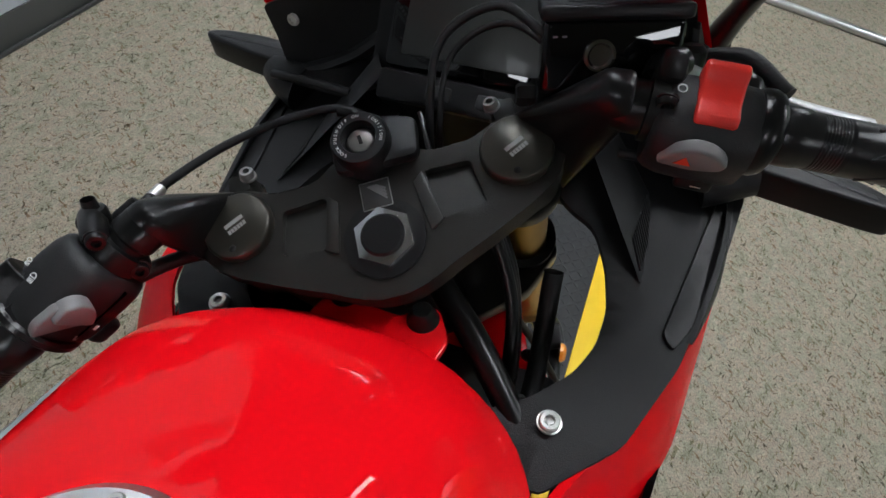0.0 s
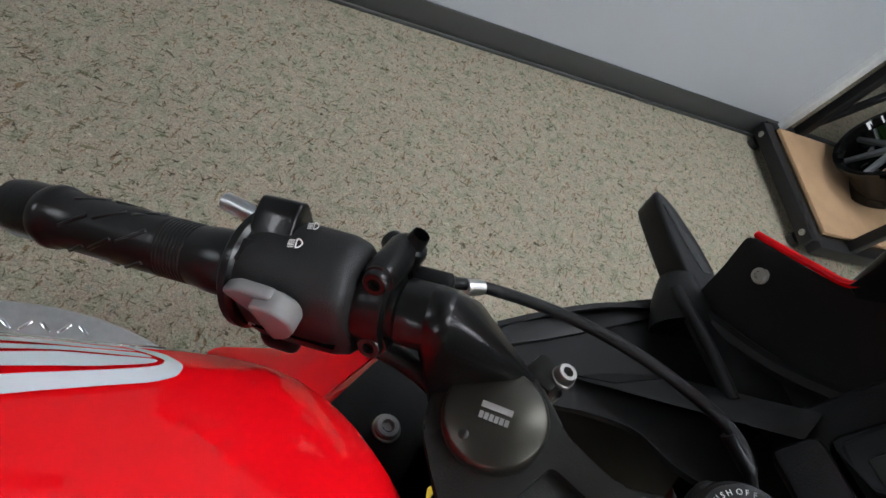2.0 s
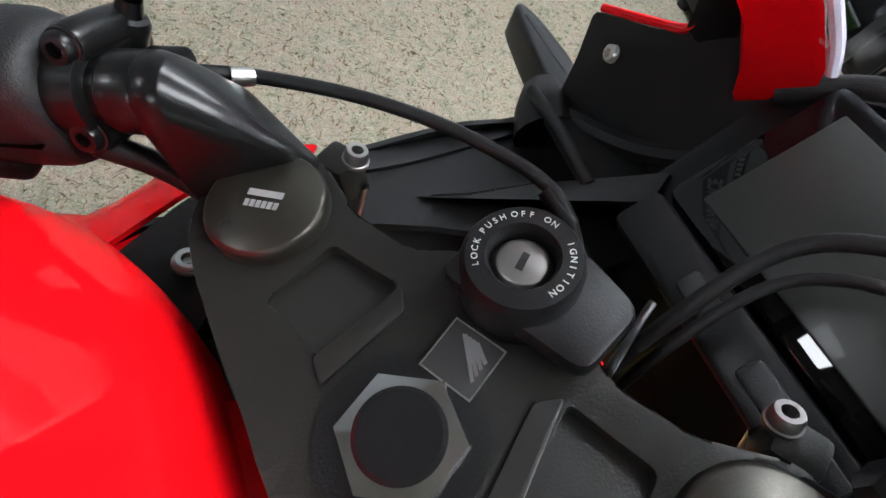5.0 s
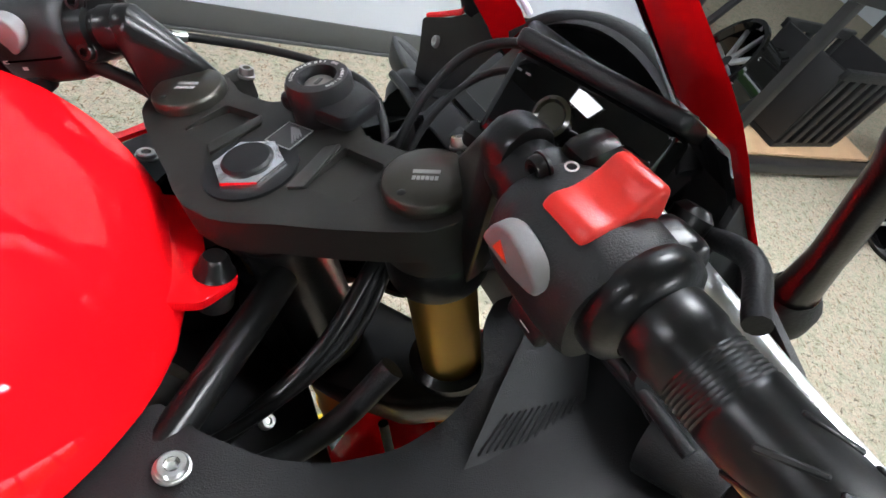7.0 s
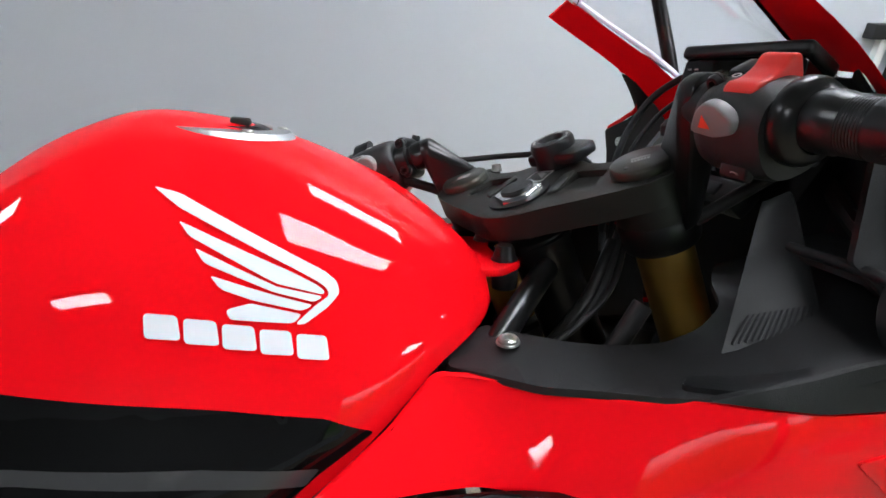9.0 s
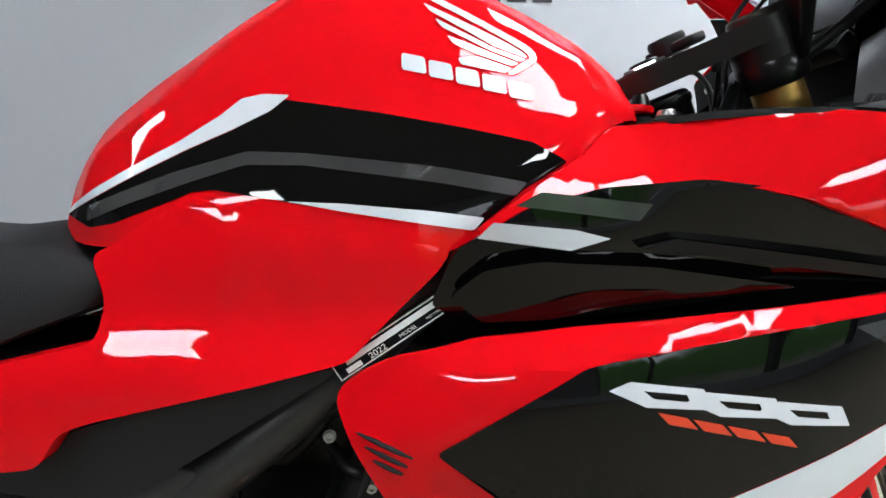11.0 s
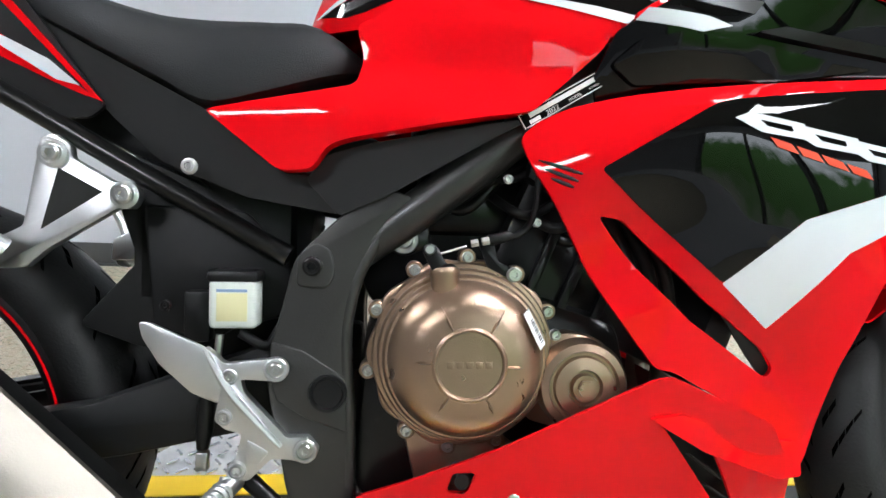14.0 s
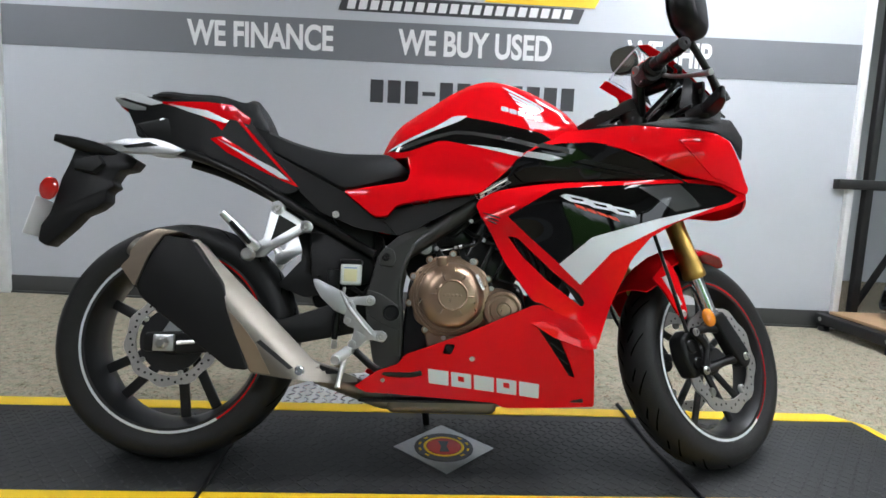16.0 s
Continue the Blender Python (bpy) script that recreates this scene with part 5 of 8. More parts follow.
    if s < 0:
        outer = [Vector(q) for q in ((1.275, 0.142, 1.190), (1.338, 0.160, 1.137), (1.372, 0.177, 1.090), (1.410, 0.192, 1.043), (1.44, 0.200, 1.005))]

        def band_at(u, v, w):
            e, o = along(EDGE, 0.95 * v), along(outer, v)
            return (e.x + (o.x - e.x) * u - 0.5 * w, -(e.y + (o.y - e.y) * u + 0.5 * w), e.z + (o.z - e.z) * u + 0.5 * w)
        sheet("screen_band", [(0.03, 0), (1, 0), (1, 1), (0.80, 1), (0.80, 0.34), (0.03, 0.28)], band_at, RED, bike, 0.005, (), 0.08, 0.02, "glossy red band beside the windscreen", 0.002)
        sheet("band_recess", [(0.03, 0.29), (0.79, 0.35), (0.79, 1), (0.03, 1)], lambda u, v, w: band_at(u, v, w - 0.010), MATTE, bike, 0.004, (), 0.1, 0.02, "matt black recess beside the windscreen")
        feet = [Vector(q) for q in ((1.335, 0.20, 0.985), (1.36, 0.225, 0.955), (1.44, 0.225, 0.93))]

        def wall_at(u, v, w):
            a, b = along(outer, 0.45 + 0.55 * u), along(feet, u)
            p = a * (1 - v) + b * v
            return (p.x, -(p.y - 0.004 + w), p.z - 0.003 * (1 - v))
        sheet("band_wall", [(0, 0), (1, 0), (1, 1), (0, 1)], wall_at, MATTE, bike, 0.005, (), 0.12, 0.03, "matt black wall under the red band")
    if s > 0:
        sheet("screen_fin", [(0.02, 0.31), (1, 0.17), (1, 1), (-0.35, 1), (-0.45, 0.66), (-0.02, 0.60)], fin_at, RED, bike, 0.005, (), 0.12, 0.025, "red fin beside the windscreen", 0.002)
    if s > 0:
        bolt("fin_screw", fin_at(0.45, 0.62, 0.001), (-0.6, s, 0.3), 0.005, bike, STEEL, 0.004)

    def strip_at(u, v, w, s=s):
        e = along(EDGE, v)
        return (e.x - 0.004 - 0.022 * u, s * (e.y + 0.002 + 0.022 * u + w), e.z + 0.001 - 0.010 * u + w * 0.4)
    if s > 0:
        sheet("screen_surround", [(0, 0.0), (1, 0.02), (1.15, 0.42), (0.75, 0.72), (0.3, 1.0), (0, 1.0)], strip_at, RED, bike, 0.004, (), 0.1, 0.02, "red windscreen surround", 0.0015)
    rim = [along(EDGE, v) for v in np.linspace(0.0, 0.36, 6)]
    part("screen_rim", sweep([(q.x + 0.001, s * (q.y - 0.001), q.z + 0.003) for q in rim], 0.0032, 8), SCREENEDGE, bike, "pale bead coloured as the glint along the screen edge")
    sheet("cowl_side", [(1.199, 0.917), (1.30, 0.936), (1.456, 0.946), (1.497, 0.90), (1.497, 0.842), (1.455, 0.888), (1.40, 0.904), (1.27, 0.908)], flank(upper, s, 0.002), MATTE, bike, 0.005, (), 0.02, 0.006, "matt black cowl side", 0.002)
    # turn signal
    bend = 0.0 if s > 0 else 0.055
    def signal_ring(pts):
        return [(x - bend * max(0.0, y - 0.236) / 0.154, s * y) for x, y in pts]
    sig = part("turn_signal", prism(signal_ring([(1.366, 0.228), (1.377, 0.30), (1.387, 0.348), (1.392, 0.366), (1.398, 0.371), (1.405, 0.366), (1.411, 0.345), (1.413, 0.30), (1.410, 0.262), (1.396, 0.232)]), Matrix.Translation((0, 0, 0.945)), 0.031, 0.009, 0.012, 4), SATIN, bike, "black blade-shaped turn signal")
    part("signal_foot", sweep([(1.362, s * 0.215, 0.950), (1.368, s * 0.240, 0.956), (1.376 - 0.1 * bend, s * 0.262, 0.960)], [0.028, 0.024, 0.017], 16), MATTE, sig)
    part("lens", prism(signal_ring([(1.402, 0.262), (1.4135, 0.264), (1.4165, 0.30), (1.4140, 0.335), (1.407, 0.358), (1.402, 0.34)]), Matrix.Translation((0, 0, 0.950)), 0.0215, 0.003, 0.003), material("clear_lens", (0.75, 0.76, 0.78), 0.1, 0, 0.5), sig, "clear lens")
    part("signal_facet", prism(signal_ring([(1.392, 0.262), (1.393, 0.350), (1.399, 0.348), (1.405, 0.30), (1.404, 0.262)]), Matrix.Translation((0, 0, 0.9735)), 0.0032, 0.001, 0.003), GRAPH, sig, "dark grey facet")
    # mirror
    hc, big = (Vector((1.314, -0.245, 1.238)), 1.12) if s < 0 else (Vector((1.365, 0.25, 1.335)), 0.72)
    foot, knee = Vector((1.452, s * 0.19, 1.028)), hc + Vector((0.045, -s * 0.03, -0.070))
    mb = part("mirror", sweep([foot, foot.lerp(knee, 0.35) + Vector((0.004, 0, 0)), foot.lerp(knee, 0.8), knee, hc + Vector((0.03, 0, -0.03))], [0.014, 0.010, 0.0095, 0.011, 0.014], 12), BLACKM, bike, "black mirror on a curved stalk")
    part("stalk_boot", lathe([(0.020, -0.02), (0.020, 0.0), (0.014, 0.016)], foot, knee - foot, 20), RUBBER, mb)
    mm = Matrix.Translation(hc) @ Matrix.Rotation(s * radians(45), 4, "Z") @ Matrix.Rotation(radians(-4), 4, "Y") @ Matrix(((0, 0, 1, 0), (s, 0, 0, 0), (0, s, 0, 0), (0, 0, 0, 1)))
    oval = [(big * x, big * y) for x, y in ((-0.070, -0.040), (-0.030, -0.068), (0.030, -0.066), (0.068, -0.034), (0.074, 0.034), (0.045, 0.070), (-0.050, 0.072), (-0.078, 0.030))]
    part("mirror_head", prism(oval, mm @ Matrix.Translation((0, 0, -0.012)), 0.052 * big ** 2, 0.02 * big ** 2, 0.024, 4), SATIN, mb, "satin black mirror housing")
    part("glass", prism([(x * 0.9, y * 0.9) for x, y in oval], mm @ Matrix.Translation((0, 0, -0.0145)), 0.002, 0, 0.02), MIRROR, mb, "mirror glass")

# -- fork, yokes and bar: in the steering frame --
YM = Matrix(((0.78189, -0.50408, -0.36681, 1.1561), (0.53769, 0.84305, -0.01239, 0.0045), (0.31549, -0.18754, 0.93021, 1.0008), (0, 0, 0, 1)))
yoke_half = [(-0.046, 0.012), (-0.040, 0.030), (-0.030, 0.050), (-0.020, 0.075), (-0.003, 0.112), (0.010, 0.135), (0.031, 0.148), (0.051, 0.147), (0.068, 0.133), (0.075, 0.111), (0.062, 0.080), (0.062, 0.048), (0.074, 0.030), (0.078, 0.010)]
yoke_ring = yoke_half + [(x, -y) for x, y in reversed(yoke_half)]
pockets = [[(0.004, q * 0.044), (0.046, q * 0.040), (0.044, q * 0.076), (0.008, q * 0.080)] for q in (-1, 1)]
yoke = sheet("top_yoke", yoke_ring, lambda u, v, w: YM @ Vector((u, v, 0.0045 + w)), CLAMP, bike, 0.026, pockets, 0.014, 0.006, "dark grey alloy top yoke", 0.0028)
for s in (-1, 1):
    c = (0.040, s * 0.1115, 0.0035)
    part("clamp_boss", lathe([(0.030, -0.052), (0.034, -0.048), (0.0345, -0.012), (0.033, -0.006), (0.027, -0.005)], c, (0, 0, 1), 40, YM), CLAMP, yoke)
    part("fork_ring", lathe([(0.0265, -0.008), (0.0282, -0.006), (0.0282, -0.0022), (0.0255, -0.0015)], c, (0, 0, 1), 48, YM), GOLD, yoke, "thin gold fork tube ring")
    cap = part("fork_cap", lathe([(0.0275, -0.0025), (0.0280, 0.0), (0.0280, 0.0062), (0.0268, 0.0088), (0.0255, 0.0098), (0.0, 0.0101)], c, (0, 0, 1), 48, YM), CAPM, yoke, "dark turned fork cap")
    part("cap_dot", lathe([(0.0, 0.0009), (0.0022, 0.0006), (0.003, 0)], (0.021, s * 0.1115 + 0.004, 0.0132), (0, 0, 1), 14, YM), CLAMP, cap)
    print_at = YM @ Matrix.Translation((0.040, s * 0.1115, 0.0137)) @ Matrix.Rotation(radians(-65), 4, "Z")
    capgrey = bpy.data.materials.get("cap_print_grey") or material("cap_print_grey", (0.25, 0.25, 0.24), 0.5)
    part("cap_print", rbox((0.0165, 0.0034, 0.0003), print_at @ Matrix.Translation((0, 0.0028, 0)), 0), capgrey, cap)
    for i in range(6):
        part("cap_print", rbox((0.0021, 0.0036, 0.0003), print_at @ Matrix.Translation((-0.0068 + 0.0027 * i, -0.0030, 0)), 0), capgrey, cap)
    tilt = YM @ Matrix.Translation((0, 0, 0.0014)) @ Matrix.Rotation(radians(8), 4, "Y")
    part("arm_pocket", prism([(0.0, s * 0.038), (0.052, s * 0.034), (0.050, s * 0.082), (0.002, s * 0.086)], tilt @ Matrix.Translation((0, 0, -0.0035)), 0.006, 0.0), CLAMP, yoke)
    # right facet gets a lighter grey for the light it catches
    part("arm_facet", prism([(-0.004, s * 0.036), (0.038, s * 0.030), (0.046, s * 0.038), (0.002, s * 0.046)], YM @ Matrix.Translation((0, 0, 0.0040)), 0.003, 0.0028, 0.002), material("lit_facet_grey", (0.06, 0.06, 0.058), 0.35, 0.7) if s < 0 else CLAMP, yoke, "chamfered facet")
    part("gold_tube", lathe([(0.0262, -0.012), (0.0262, -0.475), (0.0275, -0.48), (0.030, -0.486), (0.031, -0.492), (0.0305, -0.52), (0.032, -0.524), (0.032, -0.536), (0.028, -0.542), (0.020, -0.544)], c, (0, 0, 1), 44, YM), GOLD, bike, "gold anodised upper fork tube")
    part("chrome_tube", lathe([(0.0205, -0.53), (0.0205, -0.70)], c, (0, 0, 1), 32, YM), CHROME, bike, "bright chrome lower fork tube")
    part("lower_clamp_boss", lathe([(0.028, -0.24), (0.036, -0.236), (0.036, -0.19), (0.028, -0.186)], c, (0, 0, 1), 32, YM), BLACKM, bike)
    part("bar_clamp_ring", lathe([(0.0265, -0.074), (0.034, -0.072), (0.0355, -0.068), (0.0355, -0.048), (0.034, -0.044), (0.0265, -0.042)], c, (0, 0, 1), 40, YM), BLACKM, bike, "black clip-on clamp ring")
    bm = bmesh.new()
    for z in (-0.052, -0.006):
        for i in range(9):
            a = radians(-25 + 125 * i / 8)
            bm.verts.new(YM @ Vector((0.040 + 0.0365 * math.sin(a), s * (0.1115 + 0.0365 * math.cos(a)), z)))
    for l, r in ((0.150, 0.0150), (0.153, 0.0172), (0.163, 0.0172)) if s > 0 else ((0.166, 0.0150), (0.170, 0.0165), (0.182, 0.0165)):
        q = bar_axis(1, l) if s > 0 else Vector((0.029 - 0.634 * (l - 0.162), -l, 0.045))
        for i in range(14):
            a = 2 * math.pi * i / 14
            bm.verts.new(SM @ (q + r * Vector((math.cos(a) * 0.88, s * math.cos(a) * 0.47, math.sin(a)))))
    for z, r in ((-0.006, 0.011), (0.008, 0.011), (0.014, 0.007)) if s > 0 else ():
        for i in range(10):
            a = 2 * math.pi * i / 10
            bm.verts.new(SM @ Vector((0.077 + r * math.cos(a), 0.160 + r * math.sin(a), z)))
    hull = bmesh.ops.convex_hull(bm, input=bm.verts[:])
    bmesh.ops.delete(bm, geom=[v for v in bm.verts if not v.link_faces], context="VERTS")
    bmesh.ops.bevel(bm, geom=[d for d in bm.edges if d.calc_face_angle(0) > 0.5], offset=0.003, segments=2, affect="EDGES", profile=0.5)
    part("bar_bracket", bm, BLACKM, bike, "black cast bar bracket")
    part("pinch_lug", rbox((0.018, 0.020, 0.026), YM @ Matrix.Translation((0.083, s * 0.112, -0.012)), 0.004), CLAMP, yoke)
    bolt("pinch_bolt", (0.087, s * 0.104, -0.002), (0.3, s * -0.2, 1), 0.006, yoke, BOLTM, 0.008, m=YM)
    part("pinch_shank", lathe([(0.004, -0.03), (0.004, 0.0)], (0.087, s * 0.104, -0.020), (0.3, s * -0.2, 1), 12, YM), STEEL, yoke)

nut = part("stem_nut", lathe([(0.0255, -0.006), (0.0255, 0.006), (0.0238, 0.0105), (0.0165, 0.0115)], (0, 0, 0), (0, 0, 1), 6, YM), CHROME, bike, "bright hexagonal steering stem nut")
part("nut_washer", lathe([(0.0315, 0.002), (0.0315, 0.0065), (0.022, 0.007)], (0, 0, 0), (0, 0, 1), 48, YM), SATIN, nut)
part("nut_plug", lathe([(0.0168, 0.008), (0.0168, 0.0125), (0.0150, 0.0142), (0, 0.0142)], (0, 0, 0), (0, 0, 1), 40, YM), SATIN, nut, "black round plug")
badge2 = part("emblem_plate", rbox((0.024, 0.024, 0.0016), YM @ Matrix.Translation((0.036, 0, 0.0062)), 0.0005), material("emblem_steel", (0.05, 0.05, 0.05), 0.5, 0.5), bike, "small square metal emblem plate")
for a, b in ((-0.0115, 0), (0.0115, 0), (0, -0.0115), (0, 0.0115)):
    part("border", rbox((0.0006 if a else 0.0236, 0.0006 if b else 0.0236, 0.0006), YM @ Matrix.Translation((0.036 + a, b, 0.0071)), 0), STEEL, badge2)
for i in range(4):
    part("stroke", prism([(-0.006 + 0.0028 * i, -0.008), (-0.0045 + 0.0028 * i, -0.0085), (0.0085, 0.004 - 0.0018 * i), (0.0075, 0.0058 - 0.0018 * i)], YM @ Matrix.Translation((0.036, 0, 0.0070)), 0.0005, 0), material("emblem_stroke", (0.3, 0.3, 0.3), 0.45, 0.8), badge2)
# ignition lock
IG = YM @ Matrix.Translation((-0.011, -0.001, 0.020)) @ Matrix.Translation((0.084, 0, 0)) @ Matrix.Scale(0.87, 4) @ Matrix.Translation((-0.084, 0, 0))
ign = part("ignition_switch", lathe([(0.020, -0.045), (0.0265, -0.03), (0.0268, 0.010), (0.0245, 0.0142), (0.0160, 0.0146), (0.0142, 0.011), (0.0142, 0.004)], (0.084, 0.001, 0), (0, 0, 1), 48, IG), SATIN, bike, "black ignition switch with white lettering")
part("key_face", lathe([(0.0, 0.009), (0.0102, 0.009), (0.0115, 0.008), (0.0140, 0.004)], (0.084, 0.001, 0), (0, 0, 1), 36, IG), material("key_barrel", (0.2, 0.19, 0.18), 0.42, 0.8, 0, 0.1, 200), ign, "brushed metal key barrel")
part("key_slot", rbox((0.0032, 0.0085, 0.0008), IG @ Matrix.Translation((0.084, 0.001, 0.0092)) @ Matrix.Rotation(radians(98), 4, "Z"), 0), DARKHOLE, ign)
part("lock_ear", prism([(0.060, -0.045), (0.098, -0.050), (0.108, -0.022), (0.112, 0.004), (0.10, 0.030), (0.062, 0.030)], IG @ Matrix.Translation((0, 0, -0.012)), 0.014, 0.004, 0.008), SATIN, ign)
for text, ang in (("ON", -2), ("OFF", 34), ("LOCK", 122), ("PUSH", 75), ("IGNITION", -76)):
    n = len(text)
    for i, ch in enumerate(text):
        a = radians(ang - (i - (n - 1) / 2) * 10.5)
        writing(ch, 0.0040, IG @ Matrix.Translation((0.084 + 0.0203 * math.cos(a), 0.001 + 0.0203 * math.sin(a), 0.0147)) @ Matrix.Rotation(a - math.pi / 2, 4, "Z"), PRINT, ign, "letter", 0.0001)
part("bracket_rail", rbox((0.045, 0.004, 0.02), YM @ Matrix.Translation((0.088, -0.046, -0.022)), 0.001), BLACKM, bike, "small steel bracket")
part("lower_yoke", prism([(-0.035, -0.03), (-0.02, -0.10), (0.02, -0.148), (0.06, -0.13), (0.06, 0.13), (0.02, 0.148), (-0.02, 0.10), (-0.035, 0.03)], YM @ Matrix.Translation((0, 0, -0.235)), 0.04, 0.006, 0.01), BLACKM, bike, "black lower yoke")
part("steering_stem", lathe([(0.032, -0.06), (0.032, -0.05), (0.036, -0.046), (0.036, -0.036), (0.03, -0.033)], (0, 0, 0), (0, 0, 1), 36, YM), BLACKM, bike, "black stem bearing collar")
part("head_tube", lathe([(0.031, -0.20), (0.031, -0.066), (0.034, -0.062), (0.034, -0.055), (0.02, -0.05)], HEAD, _a, 32), BLACKM, bike, "black frame head tube")


def bar_frame(s, l):
    o, z = bar_axis(s, l), Vector((-0.481, 1.0, -0.0318) if s > 0 else (-0.535, -0.845, -0.084)).normalized()
    y = Vector((0, 0, 1))
    x = y.cross(z).normalized()
    y = z.cross(x)
    return SM @ Matrix(((x.x, y.x, z.x, o.x), (x.y, y.y, z.y, o.y), (x.z, y.z, z.z, o.z), (0, 0, 0, 1)))


def housing(m, stations, centre, half, power=2.7, n=40):
    """A moulded shell of rounded-square rings along m's z axis."""
    bm = bmesh.new()
    rings = []
    for z, k in stations:
        ring = []
        for i in range(n):
            c, sn = math.cos(2 * math.pi * i / n), math.sin(2 * math.pi * i / n)
            ring.append(bm.verts.new(m @ Vector((centre[0] + k * half[0] * math.copysign(abs(c) ** (2 / power), c), centre[1] + k * half[1] * math.copysign(abs(sn) ** (2 / power), sn), z))))
        rings.append(ring)
    for a, b in zip(rings, rings[1:]):
        for i in range(n):
            bm.faces.new((a[i], a[(i + 1) % n], b[(i + 1) % n], b[i]))
    bm.faces.new(rings[0])
    bm.faces.new(rings[-1])
    return bm


def lamp_icon(m, parent, size=1.0):
    """The headlamp symbol: a lens outline and its beams."""
    ring = [(0.0005, -0.0026), (0.0022, -0.0024), (0.0036, 0.0), (0.0022, 0.0024), (0.0005, 0.0026), (0.0005, -0.0026)]
    part("lens_icon", sweep([m @ Vector((a * size, b * size, 0.0)) for a, b in ring], 0.00038 * size, 6, 3), PRINT, parent)
    for k in range(4):
        part("beam_icon", rbox((0.0032 * size, 0.0007 * size, 0.0003), m @ Matrix.Translation((-0.0022 * size, (-0.0021 + 0.0014 * k) * size, 0)), 0), PRINT, parent)


for s in (-1, 1):
    bar = part("handlebar", lathe(([(0, -0.004), (0.0155, -0.004), (0.0172, -0.001), (0.0172, 0.012), (0.0155, 0.014), (0.0155, 0.020)] if s > 0 else [(0, 0.012), (0.0155, 0.012)]) + [(0.0175, 0.022), (0.0175, 0.034), (0.0148, 0.036), (0.0142, 0.225 if s > 0 else 0.205)], (0, 0, 0), (0, 0, 1), 28, bar_frame(s, 0.162)), BLACKM, bike, "black clip-on handlebar")
    prof = [(0.0172, -0.012), (0.0182, -0.009), (0.0184, 0.0), (0.0182, 0.006), (0.0172, 0.009)]
    for i in range(9):
        h = 0.014 + 0.0022 * i
        prof += [(0.0172, h), (0.0168, h + 0.0008), (0.0168, h + 0.0015), (0.0172, h + 0.0022)]
    prof += [(0.0172, 0.036), (0.0170, 0.060), (0.0172, 0.085), (0.0168, 0.104), (0.0190, 0.107), (0.0196, 0.111), (0.0178, 0.116)]
    short = Matrix.Diagonal((1, 1, 1.04 if s > 0 else 0.82, 1))
    grip = part("grip", lathe(prof, (0, 0, 0), (0, 0, 1), 40, bar_frame(s, 0.268 if s > 0 else 0.262) @ short), GRIP, bar, "ribbed black rubber grip")
    bm = bmesh.new()
    for k in range(3):
        for i in range(6):
            a = 2 * math.pi * (i + 0.5 * (k % 2)) / 6
            rbox((0.0018, 0.0024, 0.0190), bar_frame(s, 0.268 if s > 0 else 0.262) @ Matrix.Rotation(a, 4, "Z") @ Matrix.Translation((0.0169, 0, 0.048 + 0.020 * k)) @ Matrix.Rotation(radians(32), 4, "X"), 0.0006, 1, bm)
    part("tread", bm, GRIP, grip)
    part("bar_end", lathe([(0.0135, 0), (0.0172, 0.002), (0.0178, 0.02), (0.0165, 0.03), (0.006, 0.032), (0.006, 0.028), (0, 0.028)], (0, 0, 0), (0, 0, 1), 32, bar_frame(s, 0.374 if s > 0 else 0.342)), BLACKM, bar, "black bar end weight")
    F = bar_frame(s, 0.187 if s > 0 else 0.196)
    perch = part("lever_perch", lathe([(0.0145, -0.010), (0.0205, -0.009), (0.0205, 0.009), (0.0145, 0.010)], (0, 0, 0), (0, 0, 1), 28, F), BLACKM, bar, "black lever perch")
    if s > 0:
        K = F @ Matrix.Translation((-0.008, 0.001, 0)) @ Matrix.Rotation(radians(22), 4, "Z")
        for y, x1 in ((0.0165, 0.014), (-0.0175, 0.019)):
            part("clamp_lug", lathe([(0.0, -0.026), (0.0078, -0.026), (0.0088, -0.022), (0.0088, 0.006), (0.0078, 0.009), (0.0, 0.009)], (x1 - 0.008, y, -0.004), (1, 0, 0), 22, K), BLACKM, perch)
            part("clamp_web", rbox((0.026, 0.012, 0.016), K @ Matrix.Translation((x1 - 0.020, y * 0.85, -0.004)), 0.004), BLACKM, perch)
            bolt("perch_bolt", (x1 + 0.001, y, -0.004), (1, 0, 0), 0.0066, perch, BLACKM, 0.006, m=K)
        part("cable_adjuster", lathe([(0.0, -0.010), (0.0085, -0.009), (0.0095, -0.007), (0.0095, 0.004), (0.0085, 0.006), (0.006, 0.007), (0.005, 0.014)], (-0.030, 0.008, -0.006), (-0.2, 0.5, -0.3), 12, F), BLACKM, perch, "black knurled cable adjuster")
        part("clutch_switch", rbox((0.012, 0.010, 0.022), F @ Matrix.Translation((-0.024, -0.004, -0.022)), 0.003), SATIN, perch)
    else:
        part("perch_lug", rbox((0.024, 0.040, 0.018), F @ Matrix.Translation((0.020, 0.004, 0)), 0.006), BLACKM, perch)
        for y in (0.021, -0.019):
            bolt("perch_bolt", (-0.004, y, 0.0), (-1, 0, 0), 0.0058, perch, BLACKM, 0.006, m=F)
    part("lever_pivot", sweep([F @ Vector((-s * 0.020, 0.0, -0.004)), F @ Vector((-s * 0.034, -0.002, 0.0)), F @ Vector((-s * 0.044, -0.004, 0.010))], [0.012, 0.013, 0.009] if s < 0 else [0.008, 0.009, 0.007], 12), BLACKM, perch)
